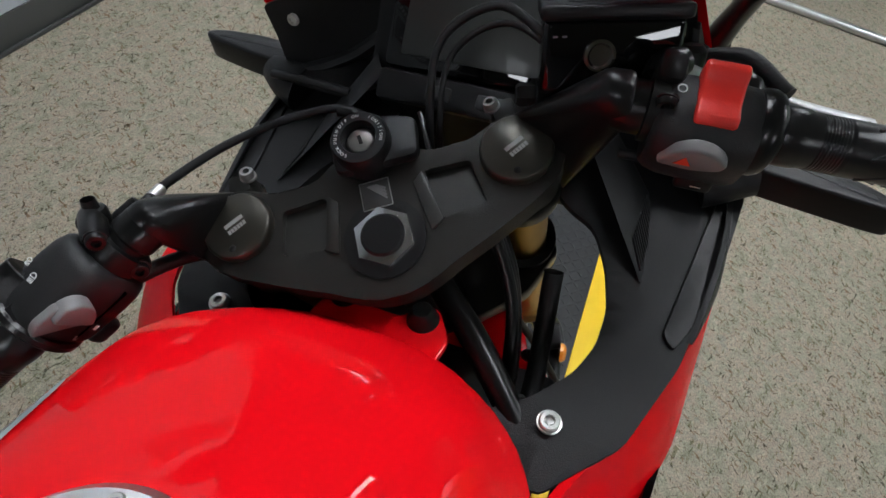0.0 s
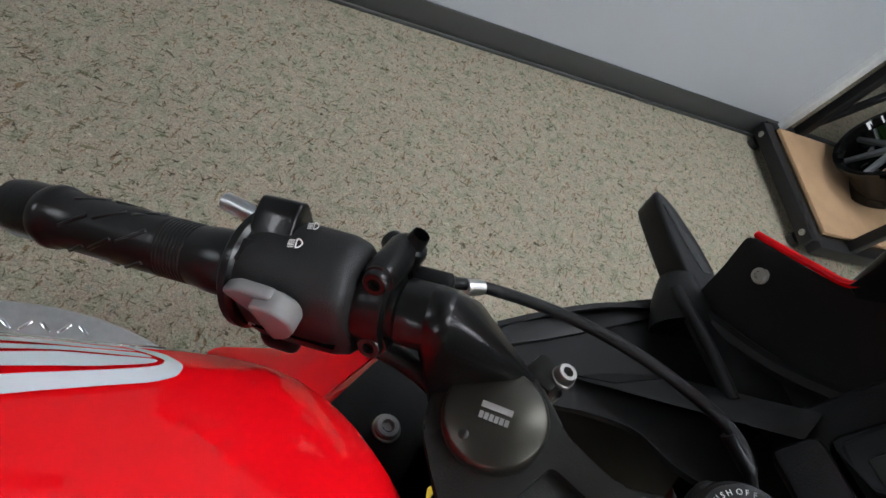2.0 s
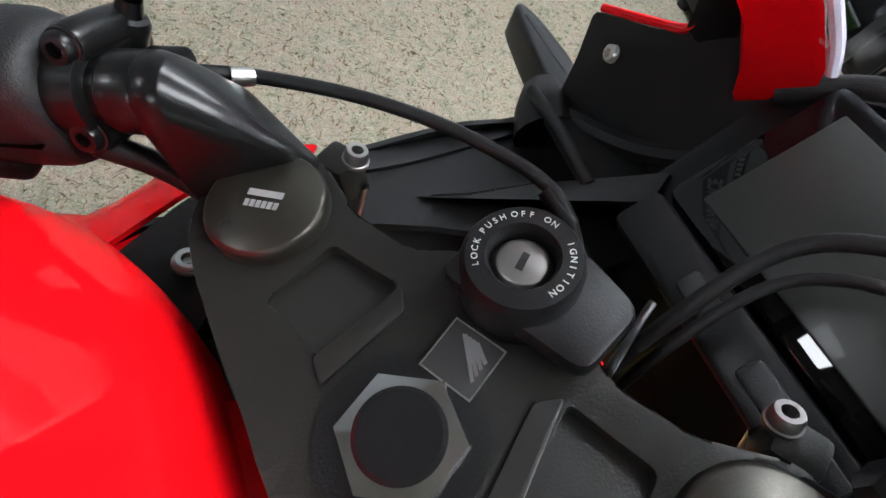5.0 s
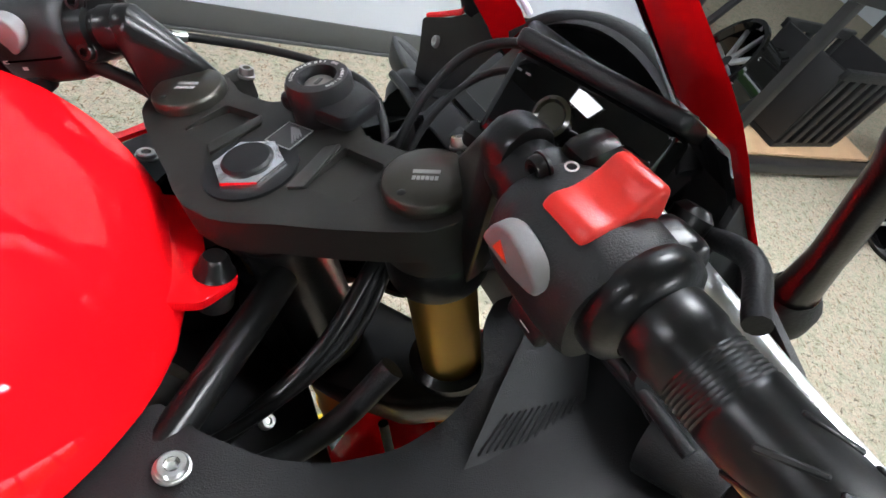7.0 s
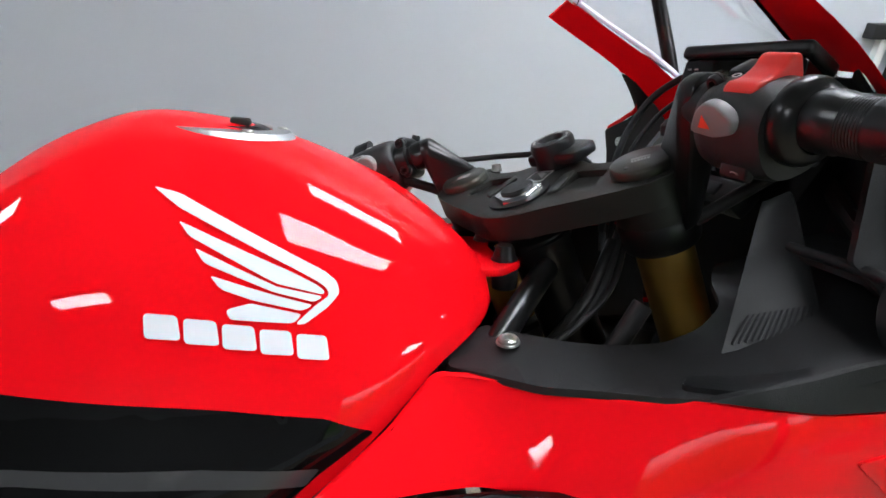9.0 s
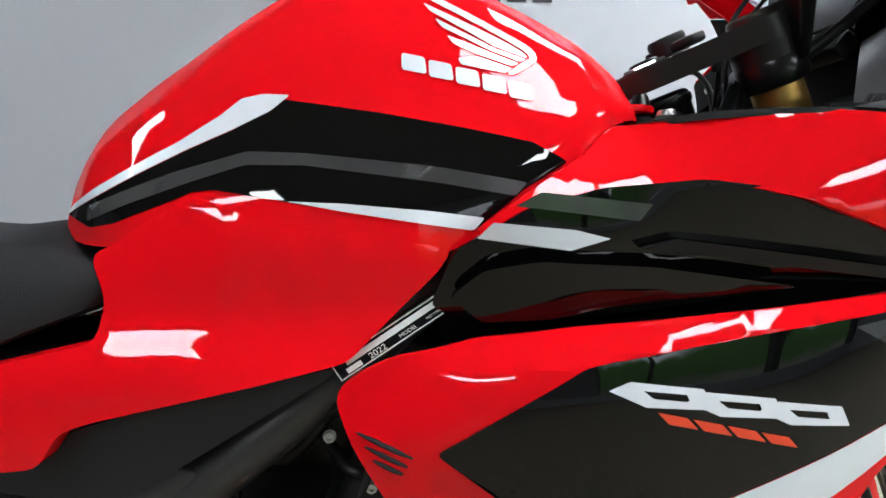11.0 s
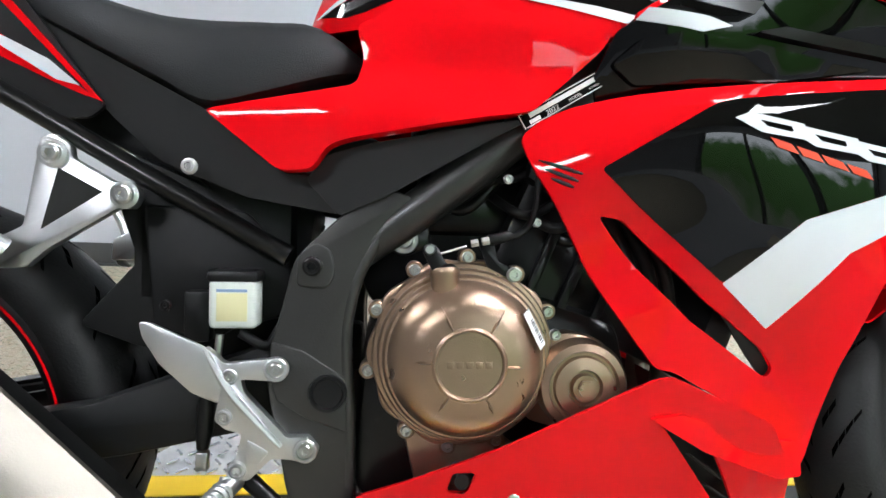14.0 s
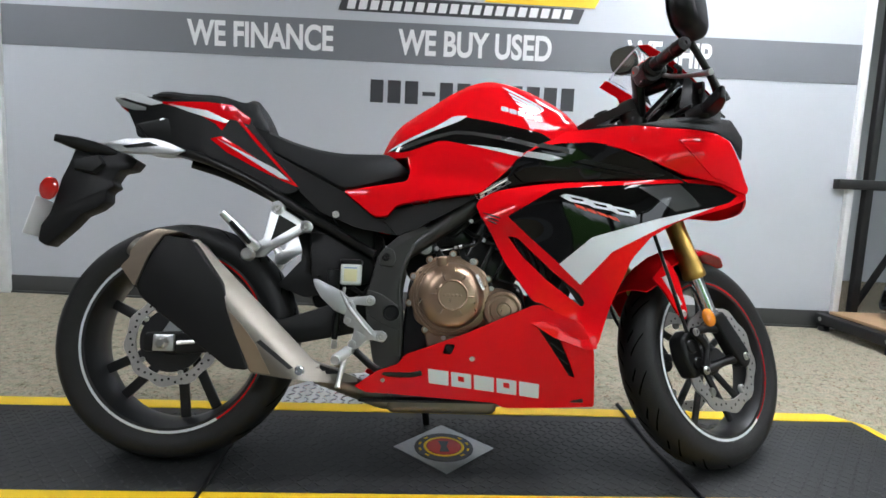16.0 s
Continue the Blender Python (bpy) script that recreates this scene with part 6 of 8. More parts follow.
    part("lever", sweep([F @ Vector((-s * x, y, z)) for x, y, z in (((0.034, -0.012, 0.004), (0.046, -0.040, 0.030), (0.066, -0.066, 0.080), (0.084, -0.070, 0.135), (0.093, -0.069, 0.178)) if s > 0 else ((0.040, -0.010, 0.006), (0.056, -0.034, 0.030), (0.066, -0.056, 0.080), (0.070, -0.072, 0.130), (0.072, -0.080, 0.165)))], [0.008, 0.0062, 0.006, 0.006, 0.0075, 0.0085] if s < 0 else [0.007, 0.0055, 0.005, 0.0046, 0.0045, 0.0045, 0.0045, 0.0045, 0.0075, 0.0075], 12), ALU, perch, "silver hand lever with a ball end")
    # switch housing
    G = bar_frame(s, 0.226) @ Matrix.Translation((-0.002, 0.006, -0.001) if s > 0 else (0, 0, 0))
    if s > 0:
        hs = part("switch_housing", housing(G, [(-0.0370, 0.62), (-0.0362, 0.80), (-0.0325, 0.92), (-0.0250, 0.985), (-0.012, 1.0), (0.012, 1.0), (0.0185, 0.975), (0.0225, 0.92), (0.0232, 0.7)], (0.002, -0.007), (0.0275, 0.0325)), SHELL, bar, "satin black left switch housing")
        part("flange", lathe([(0.016, 0.022), (0.0300, 0.0225), (0.0322, 0.0245), (0.0322, 0.0285), (0.0300, 0.0305), (0.0180, 0.0310)], (0.0005, -0.0055, 0), (0, 0, 1), 36, G), BLACKM, hs)
        part("housing_seam", prism([(-0.0268, -0.0006), (0.0302, -0.0006), (0.0302, 0.0006), (-0.0268, 0.0006)], G @ Matrix.Translation((0, -0.012, -0.030)), 0.046, 0), GROOVE, hs)
        face = G @ Matrix(((0, 0, 1, 0.0255), (0, 1, 0, 0.0130), (-1, 0, 0, -0.001), (0, 0, 0, 1)))
        part("turn_switch", prism([(-0.021, 0.008), (-0.012, 0.013), (0.006, 0.012), (0.010, 0.0), (0.004, -0.016), (-0.001, -0.019), (-0.008, -0.008)], face, 0.0075, 0.0022, 0.003, 3), GREYSW, hs, "light grey indicator switch")
        part("switch_lobe", prism([(-0.004, 0.010), (0.009, 0.011), (0.0165, 0.005), (0.0170, -0.005), (0.011, -0.013), (0.002, -0.018)], face, 0.0125, 0.003, 0.004, 3), GREYSW, hs)
        part("switch_arrow", rbox((0.0004, 0.004, 0.0012), face @ Matrix.Translation((-0.004, -0.002, 0.0078)) @ Matrix.Rotation(radians(90), 4, "Y"), 0), ORPRINT, hs)
        dip = G @ Matrix.Translation((0.003, -0.0062, 0.001))
        part("beam_switch", prism([(-0.026, 0.018), (-0.027, 0.034), (-0.022, 0.0385), (-0.014, 0.0365), (0.001, 0.0275), (0.009, 0.0255), (0.009, 0.018)], dip, 0.0235, 0.0018, 0.002, 3), BLACKM, hs, "black dip switch wedge")
        part("beam_rest", prism([(-0.004, 0.020), (0.002, 0.0285), (0.013, 0.0255), (0.014, 0.020)], G @ Matrix.Translation((0.002, -0.0035, 0.0)), 0.0265, 0.002, 0.001), SATIN, hs)
        part("horn_button", rbox((0.016, 0.016, 0.022), G @ Matrix.Translation((0.020, -0.034, 0.010)), 0.005, 3), SATIN, hs, "black horn button")
        lamp_icon(G @ Matrix(((-0.25, -0.97, 0, 0.0005), (0, 0, 1, 0.0259), (-0.97, 0.25, 0, -0.0035), (0, 0, 0, 1))), hs, 0.95)
        lamp_icon(G @ Matrix(((-0.25, -0.97, 0, -0.0125), (0, 0, 1, 0.0254), (-0.97, 0.25, 0, -0.0065), (0, 0, 0, 1))), hs, 0.75)
        for yy, zz in ((-0.012, 0.016), (-0.018, 0.004)):
            part("arrow_icon", rbox((0.0004, 0.0025, 0.004), G @ Matrix.Translation((0.0297, yy, zz)), 0), PRINT, hs)
    else:
        hs = part("switch_housing", housing(G, [(-0.0400, 0.60), (-0.0392, 0.78), (-0.035, 0.91), (-0.026, 0.985), (-0.012, 1.0), (0.006, 1.0), (0.016, 0.97), (0.0205, 0.92), (0.021, 0.7)], (-0.003, -0.008), (0.030, 0.031), 2.5), SHELL, bar, "satin black right switch housing")
        part("flange", lathe([(0.016, 0.018), (0.0252, 0.019), (0.0268, 0.022), (0.0268, 0.027), (0.0250, 0.031), (0.0205, 0.034), (0.018, 0.035)], (0, -0.002, 0), (0, 0, 1), 44, G), BLACKM, hs, "glossy black throttle collar")
        part("kill_switch", prism([(-0.019, -0.008), (0.018, -0.008), (0.021, 0.007), (0.015, 0.0105), (0.006, 0.0060), (-0.004, 0.0050), (-0.014, 0.0085), (-0.020, 0.0050)], G @ Matrix.Translation((0.003, 0.020, -0.0195)) @ Matrix.Rotation(radians(10), 4, "Z"), 0.0255, 0.003, 0.003, 3), REDPL, hs, "bright red engine stop switch")
        part("hazard_switch", prism([(-0.020, -0.008), (-0.012, 0.007), (-0.002, 0.015), (0.010, 0.013), (0.021, 0.003), (0.019, -0.005), (0.002, -0.010)], G @ Matrix(((0, 0, -1, -0.026), (0, 1, 0, 0.007), (1, 0, 0, -0.013), (0, 0, 0, 1))), 0.0095, 0.004, 0.005, 3), GREYSW, hs, "grey hazard switch with a red triangle")
        part("triangle", prism([(-0.005, -0.004), (0.005, -0.004), (0, 0.005)], G @ Matrix(((0, 0, -1, -0.0352), (0, 1, 0, 0.008), (1, 0, 0, -0.017), (0, 0, 0, 1))), 0.0008, 0), ORPRINT, hs)
        part("starter_button", rbox((0.008, 0.013, 0.024), G @ Matrix.Translation((-0.029, -0.026, -0.001)) @ Matrix.Rotation(radians(-25), 4, "Z"), 0.003, 3), SATIN, hs, "black starter button")
        part("starter_icon", lathe([(0.0028, 0), (0.0038, 0), (0.0038, 0.0004), (0.0028, 0.0004)], (-0.0327, -0.0275, 0.001), (-1, -0.4, 0), 20, G), PRINT, hs)
        part("stop_icon", lathe([(0.0022, 0), (0.0030, 0), (0.0030, 0.0004), (0.0022, 0.0004)], (0.004, 0.0222, -0.0285), (0, 1, 0), 20, G), PRINT, hs)
        part("throttle_boss", rbox((0.03, 0.034, 0.028), G @ Matrix.Translation((0.024, -0.010, 0.010)), 0.008, 3), BLACKM, hs)

# dark liner under the inner edge of the shelf
u, v = Vector((0.13, -0.036, 0.012)).normalized(), Vector((0.03, -0.045, -0.11)).normalized()
n = u.cross(v).normalized()
v = n.cross(u)
part("cockpit_liner", prism([(-0.03, -0.012), (0.17, -0.012), (0.17, 0.11), (-0.03, 0.11)], Matrix(((u.x, v.x, n.x, 1.205), (u.y, v.y, n.y, 0.178), (u.z, v.z, n.z, 0.902), (0, 0, 0, 1))), 0.003, 0.001), MATTE, bike, "matt black liner under the cockpit shelf")

# brake master cylinder and its reservoir
RB = SM @ Matrix.Translation((0.077, -0.190, 0.025)) @ Matrix.Rotation(radians(-16), 4, "Z") @ Matrix.Rotation(radians(8), 4, "X") @ Matrix.Rotation(radians(40), 4, "Y")
resv = part("brake_reservoir", prism([(-0.026, -0.046), (0.022, -0.044), (0.026, -0.034), (0.026, 0.036), (0.020, 0.044), (-0.026, 0.048)], RB @ Matrix.Translation((0, 0, -0.030)), 0.048, 0.005, 0.006, 3), GLOSS, bike, "glossy black brake fluid reservoir")
part("lid", prism([(-0.029, -0.049), (0.025, -0.047), (0.029, -0.036), (0.029, 0.038), (0.022, 0.047), (-0.029, 0.051)], RB @ Matrix.Translation((0, 0, 0.0175)), 0.010, 0.003, 0.006, 3), SATIN, resv, "satin black screwed lid")
part("lid_plate", prism([(-0.018, -0.030), (0.018, -0.028), (0.018, 0.028), (-0.018, 0.032)], RB @ Matrix.Translation((0, 0, 0.0265)), 0.002, 0.0008, 0.006), GRAPH, resv)
part("sight_glass", lathe([(0.0, 0.002), (0.007, 0.0025), (0.0085, 0.004), (0.0105, 0.003), (0.0105, -0.002)], (-0.026, 0.010, -0.004), (-1, 0, 0), 32, RB), material("sight_glass", (0.03, 0.028, 0.018), 0.2, 0.1, 0.3), resv, "round sight glass")
for y in (-0.040, 0.042):
    bolt("lid_screw", (-0.002, y, 0.027), (0, 0, 1), 0.0045, resv, BLACKM, 0.002, m=RB)
for y in (0.034, 0.040):
    part("level_mark", rbox((0.0004, 0.003, 0.0012), RB @ Matrix.Translation((-0.0264, y, 0.008)), 0), GREYSW, resv)
part("master_cylinder", sweep([RB @ Vector((-0.005, 0.050, -0.036)), RB @ Vector((0.0, 0.02, -0.038)), RB @ Vector((0.005, -0.06, -0.040))], [0.012, 0.014, 0.013], 14), BLACKM, bike, "black brake master cylinder")
part("banjo", lathe([(0, 0.012), (0.007, 0.012), (0.009, 0.009), (0.009, -0.004)], (-0.004, 0.050, -0.036), (0, 1, 0), 6, RB), BLACKM, bike)
part("lever_joint", lathe([(0, 0.010), (0.007, 0.010), (0.011, 0.006), (0.011, -0.014)], (0.012, -0.066, -0.016), (0, 0, 1), 20, RB), BLACKM, bike)

# cables and hoses
def hose(pts, r, mat=BLACKM, label="black cable", name="cable"):
    return part(name, sweep(pts, r, 10, 8), mat, bike, label)


hose([(1.09, 0.190, 1.018), (1.135, 0.193, 1.014), (1.19, 0.168, 1.020), (1.235, 0.128, 1.026), (1.261, 0.087, 1.025), (1.268, 0.05, 0.99), (1.262, 0.03, 0.93)], 0.0037, RUBBER, "black clutch cable")
part("cable_ferrule", sweep([(1.122, 0.192, 1.014), (1.133, 0.193, 1.014)], [0.0052, 0.0046], 10, 1), STEEL, bike)
part("cable_ferrule", sweep([(1.255, 0.097, 1.026), (1.264, 0.078, 1.020)], [0.0046, 0.0046], 10, 1), SATIN, bike)
hose([(1.288, -0.075, 1.105), (1.305, -0.03, 1.115), (1.29, 0.01, 1.09), (1.262, 0.012, 1.04), (1.245, 0.004, 0.96)], 0.0034, RUBBER, "black brake hose", "brake_hose")
hose([(1.29, -0.085, 1.092), (1.31, -0.035, 1.10), (1.297, 0.004, 1.075), (1.268, 0.006, 1.03), (1.25, -0.004, 0.95)], 0.0026, RUBBER, "black wiring lead", "wiring_lead")
for i in range(3):
    hose([(1.245 - 0.010 * i, -0.045 - 0.006 * i, 0.985 - 0.008 * i), (1.212 - 0.014 * i, -0.082 - 0.004 * i, 0.935 - 0.004 * i), (1.155 - 0.012 * i, -0.104, 0.900 - 0.010 * i), (1.09, -0.112, 0.868 - 0.012 * i)], 0.0040 + 0.0008 * i, RUBBER if i % 2 else BLACKM, "black hose under the yoke", "hose")
hose([(1.225, -0.115, 0.93), (1.19, -0.12, 0.885), (1.14, -0.125, 0.862), (1.08, -0.12, 0.85)], 0.009, RUBBER, "black coolant hose under the yoke", "hose")
part("head_brace", sweep([(1.172, -0.030, 0.938), (1.135, -0.076, 0.930), (1.085, -0.130, 0.908)], [0.0115, 0.0115, 0.011], 16), BLACKM, bike, "black frame brace beside the steering head")
for x, y, z in ((1.152, -0.098, 0.872), (1.175, -0.11, 0.86), (1.12, -0.118, 0.884)):
    bolt("harness_clip", (x, y, z), (0.2, -0.5, 0.8), 0.005, bike, STEEL, 0.006)
hose([(1.305, -0.235, 1.085), (1.335, -0.20, 1.09), (1.335, -0.15, 1.06), (1.27, -0.08, 0.98)], 0.006, RUBBER, "black throttle cable")
hose([(1.05, 0.17, 1.0), (1.10, 0.15, 0.985), (1.15, 0.09, 0.97), (1.18, 0.03, 0.95)], 0.006, RUBBER, "black wiring lead", "wiring_lead")

# -- frame --
# added to black out the view down past the left fork leg
part("side_gap_filler", prism([(1.10, 0.10), (1.18, 0.10), (1.19, 0.165), (1.29, 0.165), (1.36, 0.11), (1.48, 0.13), (1.49, 0.160), (1.36, 0.222), (1.22, 0.225), (1.10, 0.222)], Matrix.Translation((0, 0, 0.742)), 0.008, 0.002, 0.01), MATTE, bike, "added matt black plate that darkens the gap beside the left fork leg")
# added plate that keeps the gap under the steering head black
part("head_gap_filler", prism([(1.09, -0.15), (1.22, -0.15), (1.22, 0.15), (1.09, 0.15)], Matrix.Translation((0, 0, 0.735)), 0.012, 0.004, 0.02), MATTE, bike, "added matt black plate that darkens the gap under the steering head")
for s in (-1, 1):
    part("frame_tube", sweep([(0.603, s * 0.135, 0.562), (0.66, s * 0.138, 0.607), (0.75, s * 0.142, 0.675), (0.86, s * 0.138, 0.765), (0.98, s * 0.105, 0.855), (1.08, s * 0.05, 0.93)], [0.019, 0.024, 0.024, 0.024, 0.024, 0.022], 18), FRAME, bike, "black steel frame tube")
    part("frame_tube", sweep([(0.95, s * 0.13, 0.70), (1.02, s * 0.10, 0.78), (1.10, s * 0.04, 0.87)], 0.016, 14), FRAME, bike, "black steel frame tube")
    part("pivot_plate", prism([(0.645, 0.640), (0.588, 0.609), (0.551, 0.574), (0.536, 0.556), (0.527, 0.515), (0.515, 0.472), (0.507, 0.432), (0.513, 0.392), (0.521, 0.355), (0.531, 0.300), (0.541, 0.262), (0.604, 0.255), (0.608, 0.300), (0.607, 0.345), (0.604, 0.393), (0.600, 0.440), (0.600, 0.485), (0.605, 0.520), (0.613, 0.550), (0.626, 0.584), (0.648, 0.612), (0.672, 0.630)], flat_side(0.112, s), 0.046, 0.010, 0.010, 3), FRAME, bike, "black cast swingarm pivot plate")
    part("plate_ear", prism([(0.540, 0.528), (0.576, 0.526), (0.584, 0.545), (0.578, 0.570), (0.560, 0.578), (0.541, 0.563)], flat_side(0.157, s), 0.005, 0.0035, 0.008, 3), FRAME, bike)
    part("plate_facet", prism([(0.513, 0.466), (0.548, 0.456), (0.597, 0.424), (0.599, 0.362), (0.553, 0.379), (0.520, 0.400), (0.511, 0.430)], flat_side(0.1565, s), 0.004, 0.003, 0.004, 3), FRAME, bike)
    part("plate_rim", sweep([(0.640, s * 0.150, 0.600), (0.610, s * 0.152, 0.545), (0.5965, s * 0.152, 0.490), (0.5955, s * 0.152, 0.440), (0.6000, s * 0.152, 0.380), (0.602, s * 0.152, 0.300)], 0.0075, 10), FRAME, bike)
    part("pivot_cap", lathe([(0.0, 0.002), (0.016, 0.002), (0.0175, 0.0045), (0.0205, 0.0045), (0.0215, 0.001), (0.0215, -0.01)], (0.577, s * 0.161, 0.408), (0, s, 0), 32), SATIN, bike, "round black pivot cap")
    bolt("frame_bolt", (0.558, s * 0.162, 0.551), (0, s, 0), 0.010, bike, BLACKM, 0.006)
    part("subframe_tube", sweep([(0.525, s * 0.125, 0.560), (0.42, s * 0.125, 0.618), (0.34, s * 0.122, 0.662), (0.18, s * 0.11, 0.752), (0.05, s * 0.095, 0.808), (-0.05, s * 0.08, 0.835)], 0.0125, 12), BLACKM, bike, "black subframe tube")
    part("gusset_cover", prism([(0.345, 0.618), (0.467, 0.614), (0.517, 0.560), (0.535, 0.49), (0.455, 0.470), (0.432, 0.455), (0.36, 0.470)], flat_side(0.085, s), 0.012, 0.004, 0.01), CAN, bike, "matt black plastic gusset cover")
label = part("data_plate", prism([(-0.078, -0.013), (0.078, -0.013), (0.078, 0.013), (-0.078, 0.013)], Matrix.Translation((0.839, -0.1790, 0.747)) @ Matrix.Rotation(radians(-31), 4, "Y") @ Matrix.Rotation(radians(90), 4, "X") @ Matrix.Diagonal((0.785, 0.72, 0.8, 1)), 0.0006, 0, 0.002), GLOSS, bike, "black data plate on the frame tube")
lm = Matrix.Translation((0.839, -0.1798, 0.747)) @ Matrix.Rotation(radians(-31), 4, "Y") @ Matrix.Rotation(radians(90), 4, "X") @ Matrix.Diagonal((0.785, 0.72, 0.8, 1))
for q in ((-0.074, 0.074, 0.0105, 0.0120), (-0.074, 0.074, -0.0120, -0.0105), (-0.0765, -0.075, -0.012, 0.012), (0.075, 0.0765, -0.012, 0.012), (-0.062, 0.066, 0.000, 0.0072)):
    part("plate_bar", prism([(q[0], q[2]), (q[1], q[2]), (q[1], q[3]), (q[0], q[3])], lm, 0.0003, 0), PRINT, label)
writing("2022", 0.0105, lm @ Matrix.Translation((-0.028, -0.006, 0.0004)), PRINT, label, "year", 0.0001)
writing("MODEL", 0.0065, lm @ Matrix.Translation((0.010, -0.006, 0.0004)), PRINT, label, "word", 0.0001)
writing("MOTORCYCLE", 0.0045, lm @ Matrix.Translation((0.048, -0.006, 0.0004)), PRINT, label, "word", 0.0001)
part("plate_bar", prism([(-0.066, -0.009), (-0.048, -0.009), (-0.048, -0.003), (-0.066, -0.003)], lm, 0.0003, 0), PRINT, label)

# -- engine --
def out(s, w):
    return (0, s, 0)


eng = part("engine", prism([(0.60, 0.30), (0.62, 0.50), (0.70, 0.545), (0.78, 0.53), (0.92, 0.49), (0.94, 0.40), (0.90, 0.33), (0.78, 0.25), (0.64, 0.245)], flat_side(-0.15), 0.30, 0.02, 0.02), BLACKM, bike, "black and bronze parallel-twin engine")
part("cylinder_block", rbox((0.15, 0.26, 0.17), Matrix.Translation((0.845, 0, 0.555)) @ Matrix.Rotation(radians(24), 4, "Y"), 0.012), BLACKM, eng, "black cylinder block")
part("cylinder_head", rbox((0.17, 0.29, 0.09), Matrix.Translation((0.895, 0, 0.665)) @ Matrix.Rotation(radians(24), 4, "Y"), 0.015), BLACKM, eng)
part("airbox", rbox((0.26, 0.22, 0.14), Matrix.Translation((0.80, 0, 0.745)), 0.02), MATTE, bike, "black air box under the tank")
part("injector_body", rbox((0.14, 0.20, 0.08), Matrix.Translation((0.745, 0, 0.63)), 0.015), BLACKM, bike)
part("radiator", rbox((0.035, 0.36, 0.24), Matrix.Translation((1.045, 0, 0.53)) @ Matrix.Rotation(radians(22), 4, "Y"), 0.006), MATTE, bike, "black radiator")
part("battery_box", rbox((0.20, 0.15, 0.22), Matrix.Translation((0.42, 0, 0.60)), 0.015), MATTE, bike, "matt black battery box")
part("under_seat_tray", rbox((0.42, 0.16, 0.05), Matrix.Translation((0.42, 0, 0.715)) @ Matrix.Rotation(radians(8), 4, "Y"), 0.01), MATTE, bike)
# ribs of the right cylinder side
for i in range(3):
    part("cylinder_rib", rbox((0.012, 0.012, 0.15), Matrix.Translation((0.815 + 0.045 * i, -0.137, 0.535 - 0.006 * i)) @ Matrix.Rotation(radians(24), 4, "Y"), 0.003), BLACKM, eng)
CC = Vector((0.728, 0, 0.456))
part("crankcase_flange", prism([(CC.x + (0.106 + 0.003 * math.cos(10 * math.pi * i / 36)) * math.cos(2 * math.pi * i / 72), CC.z + (0.106 + 0.003 * math.cos(10 * math.pi * i / 36)) * math.sin(2 * math.pi * i / 72)) for i in range(72)], flat_side(0.142, -1), 0.026, 0.003), BRONZE, eng, "bronze crankcase flange")
cover = part("clutch_cover", lathe([(0.1030, 0.160), (0.1025, 0.172), (0.1005, 0.175), (0.0965, 0.1755), (0.0955, 0.184), (0.0935, 0.187), (0.0905, 0.1875), (0.0895, 0.195), (0.0870, 0.1985), (0.0845, 0.199), (0.0835, 0.2035), (0.0760, 0.2145), (0.0670, 0.2235), (0.0580, 0.2285), (0.0520, 0.2300), (0.0390, 0.2315), (0.0375, 0.2335), (0.0360, 0.2342), (0.0345, 0.2335), (0.0335, 0.2312), (0.0, 0.2312)], (CC.x, 0, CC.z), (0, -1, 0), 96), BRONZE, eng, "bronze clutch cover with a round medallion")
for i in range(6):
    a = radians(57 + 60 * i)
    out_r = 0.066 if i in (0, 1) else 0.060
    bm = bmesh.new()
    ca, sa = math.cos(a), math.sin(a)
    for r, w, h in ((0.0385, 0.0018, 0.2345), (0.050, 0.0032, 0.2340), (out_r, 0.0008, 0.2270 if i > 1 else 0.2255)):
        for q, top in ((-1, False), (0, True), (1, False)):
            bm.verts.new((CC.x + r * ca - q * w * sa, -(h if top else h - 0.006), CC.z + r * sa + q * w * ca))
    vs = list(bm.verts)
    for j in range(2):
        for k in range(2):
            bm.faces.new((vs[3 * j + k], vs[3 * j + k + 1], vs[3 * j + k + 4], vs[3 * j + k + 3]))
    part("rib", bm, BRONZE, cover)
for k in range(5):
    part("name_block", rbox((0.0072, 0.001, 0.0068), Matrix.Translation((CC.x - 0.0196 + 0.0098 * k, -0.2315, CC.z)), 0.0004), BRONZE, cover)
tower = part("filler_tower", lathe([(0.0, -0.048), (0.010, -0.046), (0.0150, -0.036), (0.0155, -0.004), (0.0165, -0.002), (0.0165, 0.003), (0.0150, 0.005), (0.0, 0.005)], (0.703, -0.196, 0.548), (-0.08, 0.12, 1), 32), BRONZE, cover, "bronze clutch arm tower")
_t = radians(27)
_rad, _tan = Vector((math.cos(_t), 0, math.sin(_t))), Vector((-math.sin(_t), 0, math.cos(_t)))
_n = (_rad * 0.82 + Vector((0, -0.57, 0))).normalized()
_e = _tan.cross(_n)
_o = Vector((CC.x, -0.2165, CC.z)) + _rad * 0.0765
LB = Matrix(((_tan.x, _e.x, _n.x, _o.x), (_tan.y, _e.y, _n.y, _o.y), (_tan.z, _e.z, _n.z, _o.z), (0, 0, 0, 1)))
part("barcode_label", prism([(-0.021, -0.0085), (0.021, -0.0085), (0.021, 0.0085), (-0.021, 0.0085)], LB @ Matrix.Translation((0, 0, 0.0015)), 0.0008, 0), TRIMW, cover, "white barcode label")
for i in range(10):
    part("label_bar", rbox((0.0009 + 0.0005 * (i % 3), 0.0075, 0.0004), LB @ Matrix.Translation((-0.016 + 0.0028 * i, 0.0025, 0.0025)), 0), DARKHOLE, cover)
